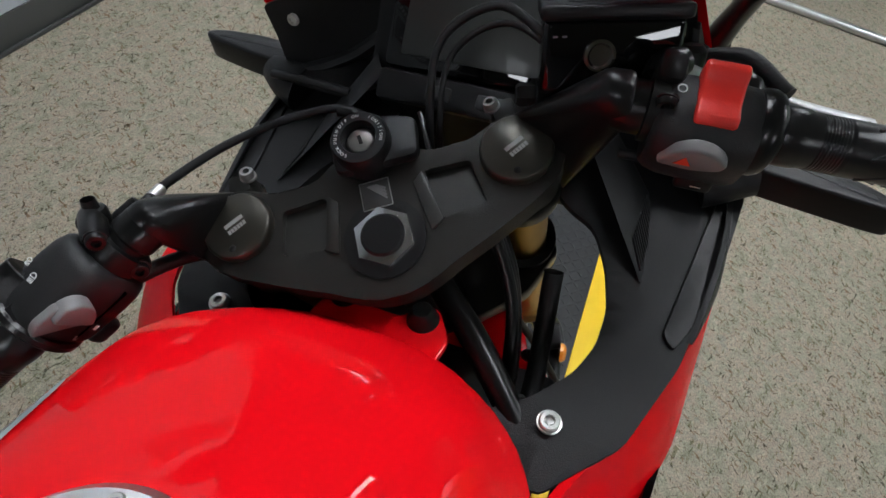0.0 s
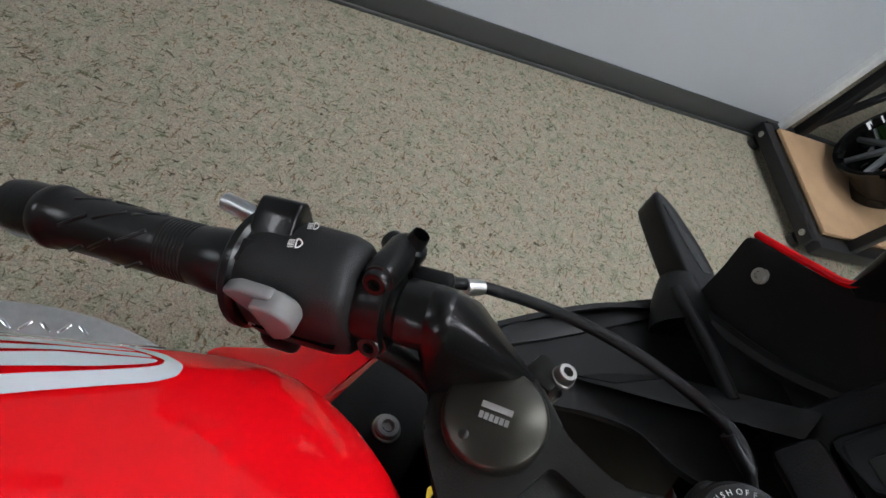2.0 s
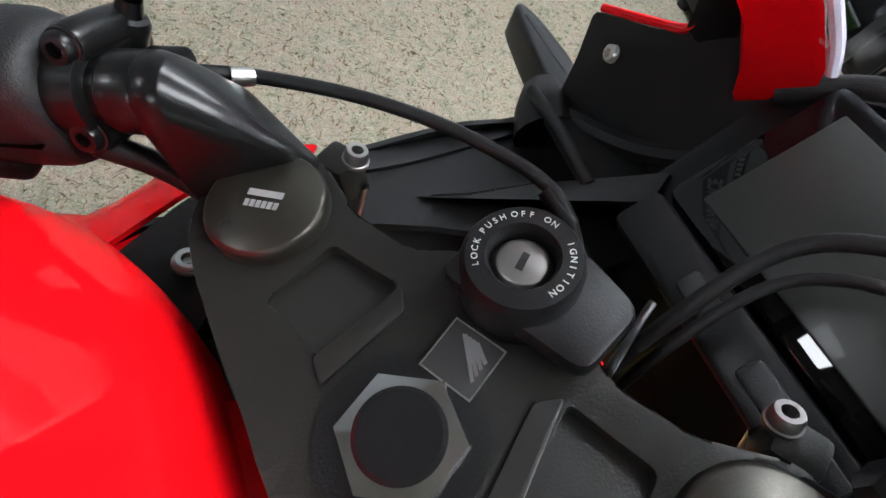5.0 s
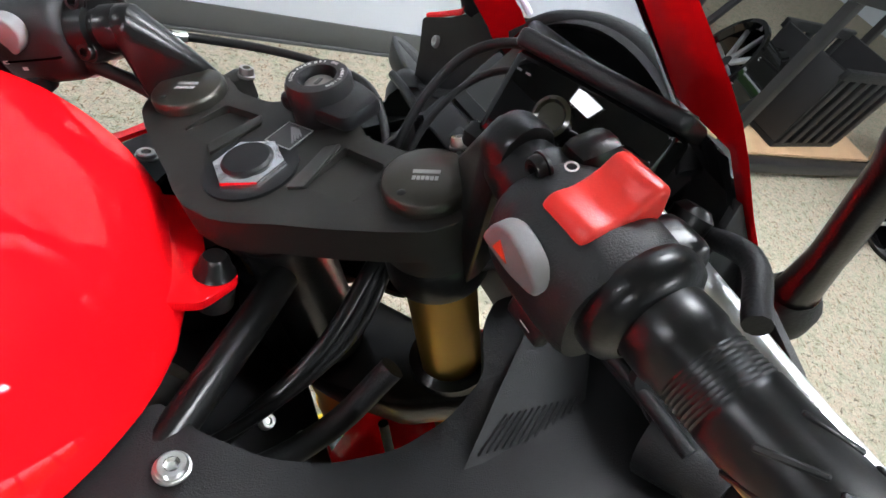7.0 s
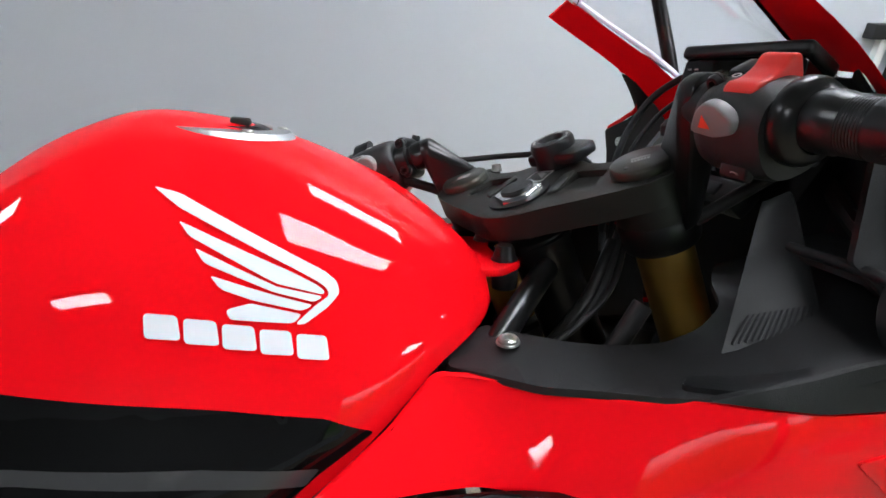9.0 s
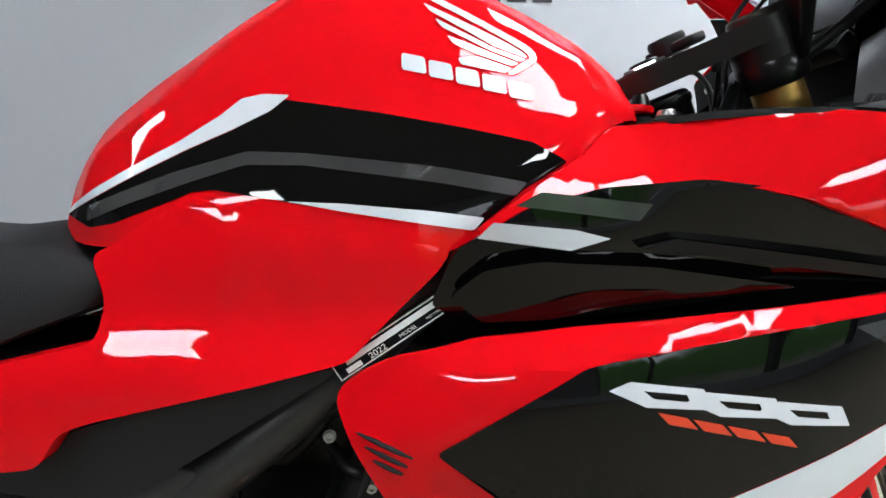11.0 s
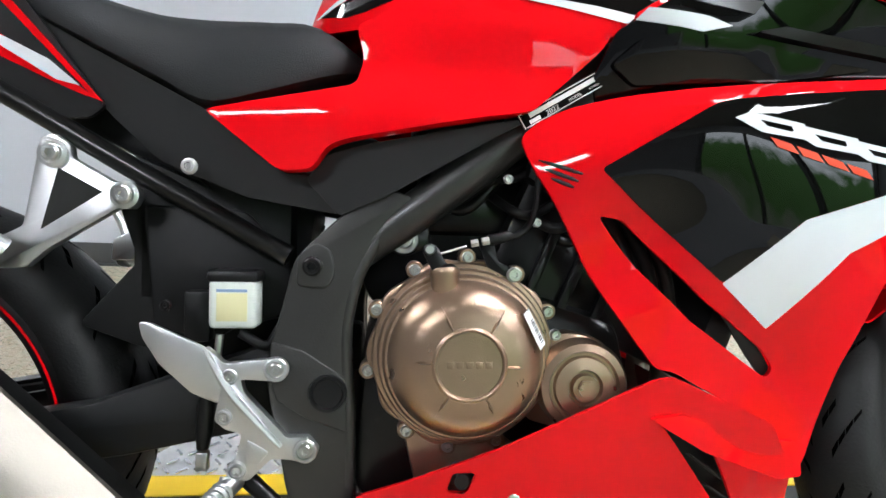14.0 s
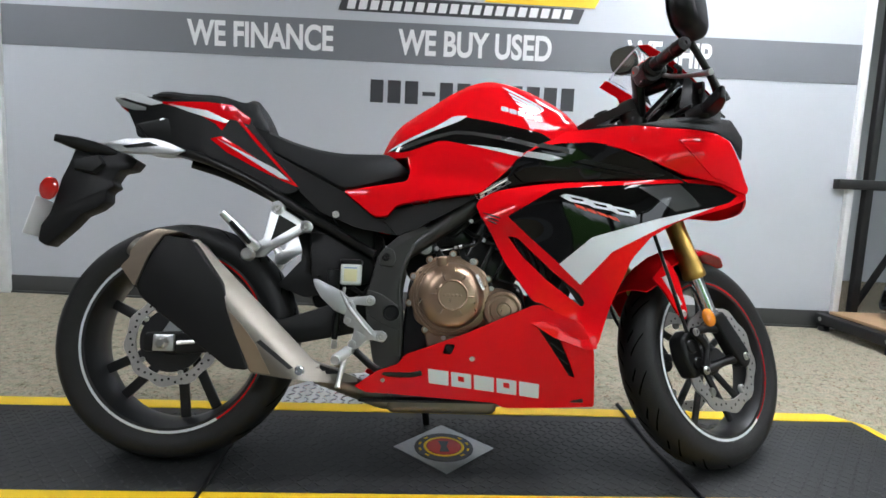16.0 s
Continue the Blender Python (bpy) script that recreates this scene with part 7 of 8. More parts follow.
for a in (26, 56, 88, 121, 154, 191, 235, 262, 292, 330):
    p = (CC.x + 0.1085 * math.cos(radians(a)), -0.165, CC.z + 0.1085 * math.sin(radians(a)))
    part("bolt_lug", lathe([(0.010, -0.02), (0.010, 0.0), (0.0085, 0.0015), (0, 0.0015)], p, (0, -1, 0), 18), BRONZE, eng)
    bolt("cover_bolt", p, (0, -1, 0), 0.0058, eng, STEEL, 0.007)
SC = (0.862, 0, 0.423)
small = part("crank_cover", lathe([(0.052, 0.150), (0.052, 0.186), (0.048, 0.192), (0.040, 0.194), (0.038, 0.190), (0.035, 0.190), (0.033, 0.195), (0.020, 0.197), (0.018, 0.192), (0.016, 0.192), (0.0145, 0.199), (0.0, 0.199)], SC, (0, -1, 0), 56), BRONZE, eng, "bronze crankshaft end cover")
part("cap_hex", lathe([(0.010, 0.198), (0.010, 0.203), (0.0, 0.203)], SC, (0, -1, 0), 6), BRONZE, small)
part("cover_wing", prism([(0.80, 0.38), (0.82, 0.47), (0.845, 0.482), (0.885, 0.474), (0.908, 0.452), (0.90, 0.40), (0.86, 0.365)], flat_side(0.14, -1), 0.032, 0.004, 0.012), BRONZE, eng)
for x, z in ((0.833, 0.478), (0.902, 0.448), (0.897, 0.385)):
    bolt("cover_bolt", (x, -0.172, z), (0, -1, 0), 0.0058, eng, STEEL, 0.008)
part("sump", prism([(0.66, 0.375), (0.76, 0.370), (0.80, 0.34), (0.76, 0.29), (0.68, 0.29)], flat_side(0.13, -1), 0.035, 0.008, 0.01), BRONZE, eng, "bronze lower crankcase")
for x, z, r in ((0.634, 0.362, 0.010), (0.640, 0.302, 0.012)):
    bolt("engine_bolt", (x, -0.113, z), (0, -1, 0), r, bike, STEEL, 0.012)
arm = part("clutch_arm", prism([(0.678, 0.572), (0.684, 0.580), (0.694, 0.577), (0.703, 0.560), (0.716, 0.552), (0.714, 0.543), (0.700, 0.541), (0.691, 0.547), (0.683, 0.562)], flat_side(0.198), 0.009, 0.003, 0.003), BLACKM, bike, "black clutch release arm")
part("arm_pin", lathe([(0, 0.004), (0.0045, 0.004), (0.006, 0.001), (0.006, -0.012)], (0.686, -0.207, 0.573), (0, -1, 0), 20), STEEL, arm)
part("arm_hub", lathe([(0, 0.004), (0.009, 0.004), (0.012, 0.001), (0.012, -0.008)], (0.704, -0.198, 0.553), (-0.08, 0.12, 1), 24), BLACKM, arm)
part("cable_rod", sweep([(0.692, -0.205, 0.567), (0.727, -0.190, 0.577)], 0.0015, 8, 1), BOLTM, bike, "bright inner cable wire")
for x, z, r in ((0.737, 0.5805, 0.0045), (0.749, 0.583, 0.0050)):
    part("cable_nut", lathe([(0, 0.004), (r, 0.004), (r, -0.004), (0, -0.004)], (x, -0.184, z), (1, 0, 0.2), 6), DISC, bike, "steel cable adjuster nut")
part("cable_ferrule", lathe([(0.0045, -0.014), (0.0065, -0.012), (0.0065, 0.008), (0.0045, 0.014)], (0.766, -0.178, 0.587), (1, 0, 0.25), 16), SATIN, bike)
hose([(0.770, -0.178, 0.587), (0.787, -0.174, 0.591), (0.802, -0.168, 0.604), (0.812, -0.160, 0.628), (0.816, -0.150, 0.660), (0.818, -0.135, 0.69)], 0.0040, RUBBER, "black clutch cable")
part("cable_bracket", prism([(0.743, 0.578), (0.760, 0.581), (0.765, 0.560), (0.785, 0.552), (0.788, 0.539), (0.774, 0.543), (0.753, 0.554)], flat_side(0.172), 0.005, 0.0015, 0.003), BLACKM, bike, "black pressed cable bracket")
bolt("bracket_bolt", (0.783, -0.178, 0.546), (0, -1, 0), 0.0075, bike, STEEL, 0.006)
mount = part("engine_mount", prism([(0.640, 0.590), (0.660, 0.604), (0.690, 0.600), (0.690, 0.574), (0.662, 0.562), (0.640, 0.570)], flat_side(0.105), 0.018, 0.004, 0.006), BLACKM, bike, "black engine mount lug")
part("mount_washer", lathe([(0.0, 0.002), (0.0165, 0.002), (0.0175, 0.0), (0.0175, -0.004)], (0.660, -0.1235, 0.583), (0, -1, 0), 28), STEEL, mount, "zinc-plated washer")
bolt("mount_bolt", (0.660, -0.1255, 0.583), (0, -1, 0), 0.011, mount, STEEL, 0.008)
# added backing plate, so the space between frame tube and engine stays dark
part("airbox", prism([(0.600, 0.545), (0.640, 0.592), (0.683, 0.645), (0.752, 0.694), (0.812, 0.722), (0.818, 0.671), (0.774, 0.628), (0.768, 0.598), (0.792, 0.575), (0.856, 0.538), (0.860, 0.500), (0.62, 0.500)], flat_side(0.045), 0.03, 0.012, 0.012), SATIN, bike, "added satin black backing plate that darkens the space behind the engine top")
hose([(0.705, -0.118, 0.622), (0.750, -0.120, 0.650), (0.785, -0.120, 0.668), (0.820, -0.112, 0.684)], 0.0095, SATIN, "black wiring sleeve under the frame tube", "wiring_sleeve")
for x, z in ((0.740, 0.646), (0.775, 0.664)):
    part("sleeve_clip", lathe([(0.0105, -0.004), (0.0118, -0.003), (0.0118, 0.003), (0.0105, 0.004)], (x, -0.1195, z), (1, 0, 0.6), 18), MATTE, bike)
hose([(0.780, -0.105, 0.580), (0.828, -0.112, 0.573), (0.868, -0.112, 0.566), (0.895, -0.10, 0.545)], 0.0085, RUBBER, "black coolant hose", "coolant_hose")
part("hose_clamp", lathe([(0.0090, -0.004), (0.0105, -0.003), (0.0105, 0.003), (0.0090, 0.004)], (0.838, -0.1125, 0.571), (1, 0, -0.16), 18), STEEL, bike, "bright hose clamp")
hose([(0.850, -0.095, 0.605), (0.840, -0.105, 0.560), (0.831, -0.10, 0.515)], 0.011, BLACKM, "black coolant pipe", "coolant_pipe")
for i, (x, z) in enumerate(((0.80, 0.615), (0.84, 0.60), (0.86, 0.585), (0.79, 0.66), (0.73, 0.62))):
    hose([(x - 0.04, -0.10, z + 0.03), (x, -0.15 + 0.008 * i, z), (x + 0.05, -0.12, z + 0.02 + 0.006 * i)], 0.006 + 0.001 * (i % 3), RUBBER if i % 2 else BLACKM, "black engine hose", "hose")
for x, z in ((0.812, 0.606), (0.86, 0.60), (0.778, 0.655)):
    bolt("clip_bolt", (x, -0.16, z), (0, -1, 0), 0.005, bike, STEEL, 0.005)
for i in range(3):
    hose([(0.90 + 0.02 * i, -0.15, 0.62 - 0.01 * i), (0.925 + 0.02 * i, -0.165, 0.55), (0.955 + 0.015 * i, -0.15, 0.46)], 0.008, BLACKM, "black radiator pipe", "pipe")
part("fairing_stay", prism([(0.87, 0.63), (0.90, 0.62), (1.05, 0.45), (1.03, 0.43)], flat_side(0.13, -1), 0.008, 0.002), SATIN, bike)
# header pipes and silencer link
for y in (-0.04, 0.04):
    hose([(0.985, y, 0.60), (1.03, y, 0.50), (1.02, y, 0.32), (0.95, y, 0.20), (0.80, y * 0.8, 0.165), (0.62, y * 0.4 - 0.02, 0.165)], 0.018, BRUSH, "stainless header pipe", "header_pipe")
hose([(0.66, -0.03, 0.165), (0.56, -0.05, 0.175), (0.47, -0.10, 0.215), (0.40, -0.16, 0.25)], 0.026, BRUSH, "stainless link pipe", "link_pipe")
part("catalyst_box", rbox((0.30, 0.14, 0.06), Matrix.Translation((0.72, -0.01, 0.17)), 0.02, 3), BRUSH, bike, "stainless collector box")

# -- silencer --
muf = part("silencer", prism([(-0.030, 0.455), (-0.004, 0.530), (0.024, 0.580), (0.088, 0.571), (0.173, 0.466), (0.196, 0.400), (0.247, 0.262), (0.198, 0.266), (-0.017, 0.428)], flat_side(0.125, -1), 0.112, 0.020, 0.012, 4), CAN, bike, "matt black silencer with stainless shields")
part("shield_body", prism([(0.080, 0.566), (0.30, 0.362), (0.385, 0.282), (0.47, 0.256), (0.372, 0.250), (0.252, 0.262), (0.214, 0.338), (0.190, 0.402), (0.172, 0.462)], flat_side(0.150, -1), 0.045, 0.010, 0.006, 3), BLACKM, muf)


def shield_y(x, z):
    """Height of the rolled shield from its upper edge, with a crease along its middle."""
    d = (0.090 - x) * 0.695 + (0.576 - z) * 0.719
    return 0.192 + 0.052 * math.sin(min(max(d, 0.0), 0.058) / 0.058 * math.pi / 2) - 0.28 * max(0.0, d - 0.058)


def shield_at(lift):
    return lambda u, v, w: (u, -(shield_y(u, v) + lift + w), v)


shield = sheet("heat_shield", [(0.080, 0.572), (0.090, 0.576), (0.308, 0.366), (0.392, 0.284), (0.500, 0.246), (0.502, 0.236), (0.440, 0.232), (0.372, 0.243), (0.249, 0.256), (0.214, 0.338), (0.190, 0.402), (0.172, 0.462)], shield_at(0.0), BRUSH, muf, 0.006, (), 0.014, 0.006, "brushed stainless heat shield", 0.002)
# tan sheet colours in the floor's reflection on the lower facet
sheet("shield_facet", [(0.194, 0.402), (0.216, 0.338), (0.251, 0.260), (0.300, 0.254), (0.262, 0.325), (0.225, 0.372)], shield_at(0.0015), TITAN, muf, 0.002, (), 0.014, 0.003, "lower facet tinted tan for the floor it reflects", 0.0)
sheet("shield_slot", [(0.272, 0.336), (0.352, 0.272), (0.344, 0.267), (0.264, 0.329)], shield_at(0.0012), DARKHOLE, muf, 0, (), 0.014, 0.001, "dark slot in the shield")
bolt("shield_bolt", (0.366, -shield_y(0.366, 0.264) - 0.001, 0.264), (0, -1, 0), 0.011, muf, CHROME, 0.006)
part("end_cap", prism([(-0.064, 0.498), (-0.045, 0.520), (-0.045, 0.535), (-0.020, 0.571), (0.013, 0.592), (0.070, 0.586), (0.028, 0.578), (-0.002, 0.530), (-0.028, 0.452)], flat_side(0.118, -1), 0.126, 0.014, 0.006, 3), TITAN, muf, "warm stainless end cap")
part("outlet", lathe([(0.026, -0.02), (0.026, 0.02), (0.022, 0.02), (0.022, -0.02)], (-0.052, -0.175, 0.545), (-0.8, 0, 0.5), 24), BRUSH, muf)

# black filler added to close the view through behind the pivot plates
part("pivot_gap_filler", prism([(0.335, 0.50), (0.36, 0.415), (0.50, 0.40), (0.53, 0.50), (0.545, 0.62), (0.44, 0.64), (0.38, 0.60)], flat_side(-0.05), 0.10, 0.008, 0.01), CAN, bike, "added black filler that darkens the space behind the pivot plates")

# -- swingarm, rear wheel --
for s in (-1, 1):
    arm = part("swingarm", prism([(-0.055, 0.290), (-0.055, 0.338), (0.05, 0.345), (0.30, 0.385), (0.50, 0.455), (0.60, 0.45), (0.60, 0.375), (0.34, 0.322), (0.06, 0.285)], flat_side(0.085, s), 0.035, 0.008, 0.01), MATTE, bike, "matt black steel swingarm")
    part("axle_block", rbox((0.052, 0.012, 0.042), Matrix.Translation((0.0, s * 0.124, 0.314)), 0.003), ALU, arm, "silver chain adjuster block")
    part("axle_nut", lathe([(0.0, 0.018), (0.010, 0.018), (0.0145, 0.014), (0.0145, 0.0), (0.018, 0.0), (0.018, -0.003)], (0.0, s * 0.130, 0.314), (0, s, 0), 6 if s < 0 else 20), STEEL, arm)
    part("adjuster", sweep([(0.03, s * 0.118, 0.314), (0.075, s * 0.118, 0.318)], 0.006, 8, 1), STEEL, arm)


def wheel(name, m, r, half, spokes, disc_r, discs, lab):
    """A wheel about m's y axis."""
    Y = (0, 1, 0)
    rim = part(name, lathe([(r - 0.062, -half * 0.80), (r - 0.080, -half * 0.86), (r - 0.090, -half * 0.84), (r - 0.102, -half * 0.45), (r - 0.106, 0), (r - 0.102, half * 0.45), (r - 0.090, half * 0.84), (r - 0.080, half * 0.86), (r - 0.062, half * 0.80), (r - 0.09, 0), (r - 0.062, -half * 0.80)], (0, 0, 0), Y, 96, m), RIMB, bike, lab)
    k = half
    part("tyre", lathe([(r - 0.074, -0.82 * k), (r - 0.060, -0.95 * k), (r - 0.040, -1.0 * k), (r - 0.028, -0.96 * k), (r - 0.0145, -0.78 * k), (r - 0.0055, -0.48 * k), (r - 0.001, -0.2 * k), (r, 0), (r - 0.001, 0.2 * k), (r - 0.0055, 0.48 * k), (r - 0.0145, 0.78 * k), (r - 0.028, 0.96 * k), (r - 0.040, 1.0 * k), (r - 0.060, 0.95 * k), (r - 0.074, 0.82 * k)], (0, 0, 0), Y, 128, m), TYRE, rim, "black treaded tyre")
    # black strips laid just above the tread stand for the shade in its grooves
    bm = bmesh.new()
    for i in range(36):
        for s in (-1, 1):
            a = 2 * math.pi * (i + 0.5 * (s > 0)) / 36
            for j in range(5):
                t0, t1 = 0.12 + 0.14 * j, 0.12 + 0.14 * (j + 0.92)
                q = []
                for t, da in ((t0, 0.05 * j), (t1, 0.05 * (j + 0.98))):
                    rr = float(np.interp(t, (0, 0.2, 0.48, 0.78, 0.96), (0, 0.001, 0.0055, 0.0145, 0.028)))
                    for e in (-0.021, 0.021):
                        q.append(m @ (Matrix.Rotation(a + da + e * (1 - 0.7 * t), 4, "Y") @ Vector((r - rr + 0.0013, s * t * k, 0))))
                if (i + (s > 0)) % 2 and j < 2 or not (i + (s > 0)) % 2 and j > 0:
                    vs = [bm.verts.new(v) for v in q]
                    bm.faces.new((vs[0], vs[1], vs[3], vs[2]))
    tagged(part("tyre_tread", bm, GROOVE, rim), "sickle-shaped black strips laid on the tyre for the shade in its grooves", "", "", "stuff")
    part("hub", lathe([(0.0, -half * 0.95), (0.030, -half * 0.95), (0.034, -half * 0.7), (0.046, -half * 0.55), (0.040, 0), (0.046, half * 0.55), (0.034, half * 0.7), (0.030, half * 0.95), (0, half * 0.95)], (0, 0, 0), Y, 40, m), RIMB, rim)
    for i in range(spokes):
        for d in (-1, 1):
            a = 2 * math.pi * i / spokes
            p0, p1 = Vector((0.036 * math.cos(a + 0.35 * d), 0, 0.036 * math.sin(a + 0.35 * d))), Vector(((r - 0.098) * math.cos(a + 0.20 * d), 0, (r - 0.098) * math.sin(a + 0.20 * d)))
            dv = p1 - p0
            mx = Matrix.Translation((p0 + p1) / 2) @ dv.to_track_quat("X", "Y").to_matrix().to_4x4()
            part("spoke", rbox((dv.length, half * 0.34, 0.010), m @ mx, 0.003), RIMB, rim)
    split = 0.80 if half < 0.07 else 0.84
    for s in (-1, 1):
        # the white arc puts the light reflected by the stripe into its colour
        for lo, hi, mt, lb in ((split - 1, 0.28, RED, "red rim stripe"), (0.28, split, WHITE, "rim stripe coloured white where it reflects light")):
            bm = bmesh.new()
            prev = None
            for i in range(41):
                a = 2 * math.pi * (lo + (hi - lo) * i / 40)
                c, sn = math.cos(a), math.sin(a)
                pair = [bm.verts.new(m @ Vector((c * rr, s * yy, sn * rr))) for rr, yy in ((r - (0.0835 if mt == WHITE else 0.0820), half * 0.862 + 0.0012), (r - (0.0765 if mt == WHITE else 0.0785), half * 0.855 + 0.0012))]
                if prev:
                    bm.faces.new((prev[0], prev[1], pair[1], pair[0]))
                prev = pair
            part("rim_stripe", bm, mt, rim, lb)
    for y in discs:
        bm = bmesh.new()
        n = 120
        rings = []
        for h in (-0.0025, 0.0025):
            for q in (0.78, 1.0):
                rings.append([bm.verts.new(m @ Vector((math.cos(a) * disc_r * (q + (0.028 * math.sin(10 * a) if q == 1 else 0)), y + h, math.sin(a) * disc_r * (q + (0.028 * math.sin(10 * a) if q == 1 else 0))))) for a in (2 * math.pi * i / n for i in range(n))])
        for a, b in ((0, 1), (1, 3), (3, 2), (2, 0)):
            for i in range(n):
                bm.faces.new((rings[a][i], rings[a][(i + 1) % n], rings[b][(i + 1) % n], rings[b][i]))
        disc = part("brake_disc", bm, DISC, rim, "silver wave brake disc with dark dots for the shade in its drilled holes")
        # dark dots set proud of the disc stand for its shaded holes
        bm = bmesh.new()
        for i in range(40):
            a = 2 * math.pi * i / 40
            q = disc_r * (0.84, 0.92, 0.88)[i % 3]
            for side in (-1, 1):
                lathe([(0.0, 0.0028 * 1.05), (0.0034, 0.0028 * 1.05)], (q * math.cos(a), y, q * math.sin(a)), (0, side, 0), 8, m, bm)
        part("hole_dots", bm, DARKHOLE, disc)
        for i in range(5):
            a = 2 * math.pi * i / 5
            part("disc_button", lathe([(0.0, 0.004), (0.005, 0.004), (0.0055, 0.0055), (0.0095, 0.0055), (0.0125, 0.003), (0.0125, -0.003)] if disc_r > 0.13 else [(0.0, 0.003), (0.005, 0.003), (0.007, 0.001), (0.007, -0.003)], (disc_r * 0.74 * math.cos(a), y, disc_r * 0.74 * math.sin(a)), (0, math.copysign(1, y), 0), 16, m), STEEL, disc)
        part("disc_carrier", lathe([(0.040, -0.004), (disc_r * 0.70, -0.003), (disc_r * 0.70, 0.003), (0.040, 0.004)], (0, y * 0.96, 0), Y, 48, m), RIMB, disc) if disc_r < 0.13 else None
    return rim


wheel("rear_wheel", Matrix.Translation((0, 0, 0.318)), 0.319, 0.079, 5, 0.120, (-0.075,), "black cast rear wheel")
_w = radians(25.9)
_fw, _lw = _f * math.cos(_w) + Vector((0, 1, 0)) * math.sin(_w), _f * -math.sin(_w) + Vector((0, 1, 0)) * math.cos(_w)
FW = Matrix(((_fw.x, _lw.x, _a.x, 1.497), (_fw.y, _lw.y, _a.y, 0.019), (_fw.z, _lw.z, _a.z, 0.296), (0, 0, 0, 1)))
wheel("front_wheel", FW, 0.304, 0.058, 5, 0.150, (-0.066, 0.066), "black cast front wheel")
part("rear_caliper", rbox((0.09, 0.035, 0.05), Matrix.Translation((0.035, -0.092, 0.395)) @ Matrix.Rotation(radians(20), 4, "Y"), 0.01), SATIN, bike, "black rear brake caliper")
part("caliper_bracket", prism([(-0.02, 0.33), (0.02, 0.40), (0.06, 0.41), (0.07, 0.36), (0.03, 0.32)], flat_side(0.10, -1), 0.008, 0.002), ALU, bike)
part("rear_hugger", prism([(0.26, 0.47), (0.34, 0.44), (0.40, 0.46), (0.42, 0.52), (0.36, 0.62), (0.30, 0.64), (0.33, 0.55)], flat_side(-0.075), 0.15, 0.01, 0.01), MATTE, bike, "matt black rear inner mudguard")
for s in (-1, 1):
    part("axle", lathe([(0, 0.012), (0.011, 0.012), (0.013, 0.008), (0.013, -0.01)], (0, s * 0.128, 0), (0, s, 0), 20, FW), SATIN, bike)
    CA = FW @ Matrix(((1, 0, 0, 0), (0, 0, s, s * 0.052), (0, 1, 0, 0), (0, 0, 0, 1)))
    cal = part("front_caliper", prism([(-0.175, 0.005), (-0.185, 0.060), (-0.170, 0.115), (-0.125, 0.130), (-0.105, 0.10), (-0.110, 0.03), (-0.125, 0.0)], CA, 0.050, 0.010, 0.012, 3), BLACKM, bike, "black radial brake caliper")
    for z in (0.035, 0.085):
        part("piston_boss", lathe([(0.019, -0.012), (0.019, 0.002), (0.016, 0.005), (0.0, 0.005)], (-0.145, s * 0.102, z), (0, s, 0), 24, FW), BLACKM, cal)
    part("caliper_arm", sweep([FW @ Vector((-0.030, s * 0.128, 0.090)), FW @ Vector((-0.080, s * 0.124, 0.112)), FW @ Vector((-0.130, s * 0.112, 0.120))], [0.016, 0.011, 0.012], 12), SATIN, bike)
    part("caliper_arm", sweep([FW @ Vector((-0.005, s * 0.128, 0.004)), FW @ Vector((-0.070, s * 0.124, 0.012)), FW @ Vector((-0.150, s * 0.112, 0.018))], [0.018, 0.011, 0.013], 12), SATIN, bike)
    part("caliper_arm", sweep([FW @ Vector((-0.130, s * 0.114, 0.118)), FW @ Vector((-0.110, s * 0.118, 0.07)), FW @ Vector((-0.140, s * 0.114, 0.020))], [0.011, 0.009, 0.011], 10), SATIN, bike)
    for q in ((-0.132, 0.120), (-0.150, 0.018), (-0.004, 0.002)):
        bolt("caliper_bolt", FW @ Vector((q[0], s * (0.122 if q[0] < -0.05 else 0.145), q[1])), (FW.to_3x3() @ Vector((0, s, 0))), 0.010, bike, STEEL, 0.006)
    part("fork_reflector", lathe([(0, 0.012), (0.012, 0.011), (0.017, 0.006), (0.018, 0.0), (0, 0)], (-0.076, s * 0.134, 0.140 / 1.45), (-0.3, s, 0), 28, FW @ Matrix.Diagonal((1, 1, 1.45, 1)).to_4x4()), ORANGE, bike, "oval amber reflector")
    part("front_brake_hose", sweep([SM @ Vector((-0.03, s * 0.07, -0.25)), SM @ Vector((-0.055, s * 0.085, -0.35)), FW @ Vector((-0.135, s * 0.112, 0.31)), FW @ Vector((-0.150, s * 0.118, 0.22)), FW @ Vector((-0.145, s * 0.105, 0.125))], 0.0048, 10, 8), RUBBER, bike, "black front brake hose")


def guard_at(u, v, w):
    """Mudguard: u across, v degrees round the wheel."""
    a = radians(v)
    rr = 0.342 - 0.035 * abs(u / 0.075) ** 2.2 + w
    return FW @ Vector((rr * math.cos(a), u, rr * math.sin(a)))


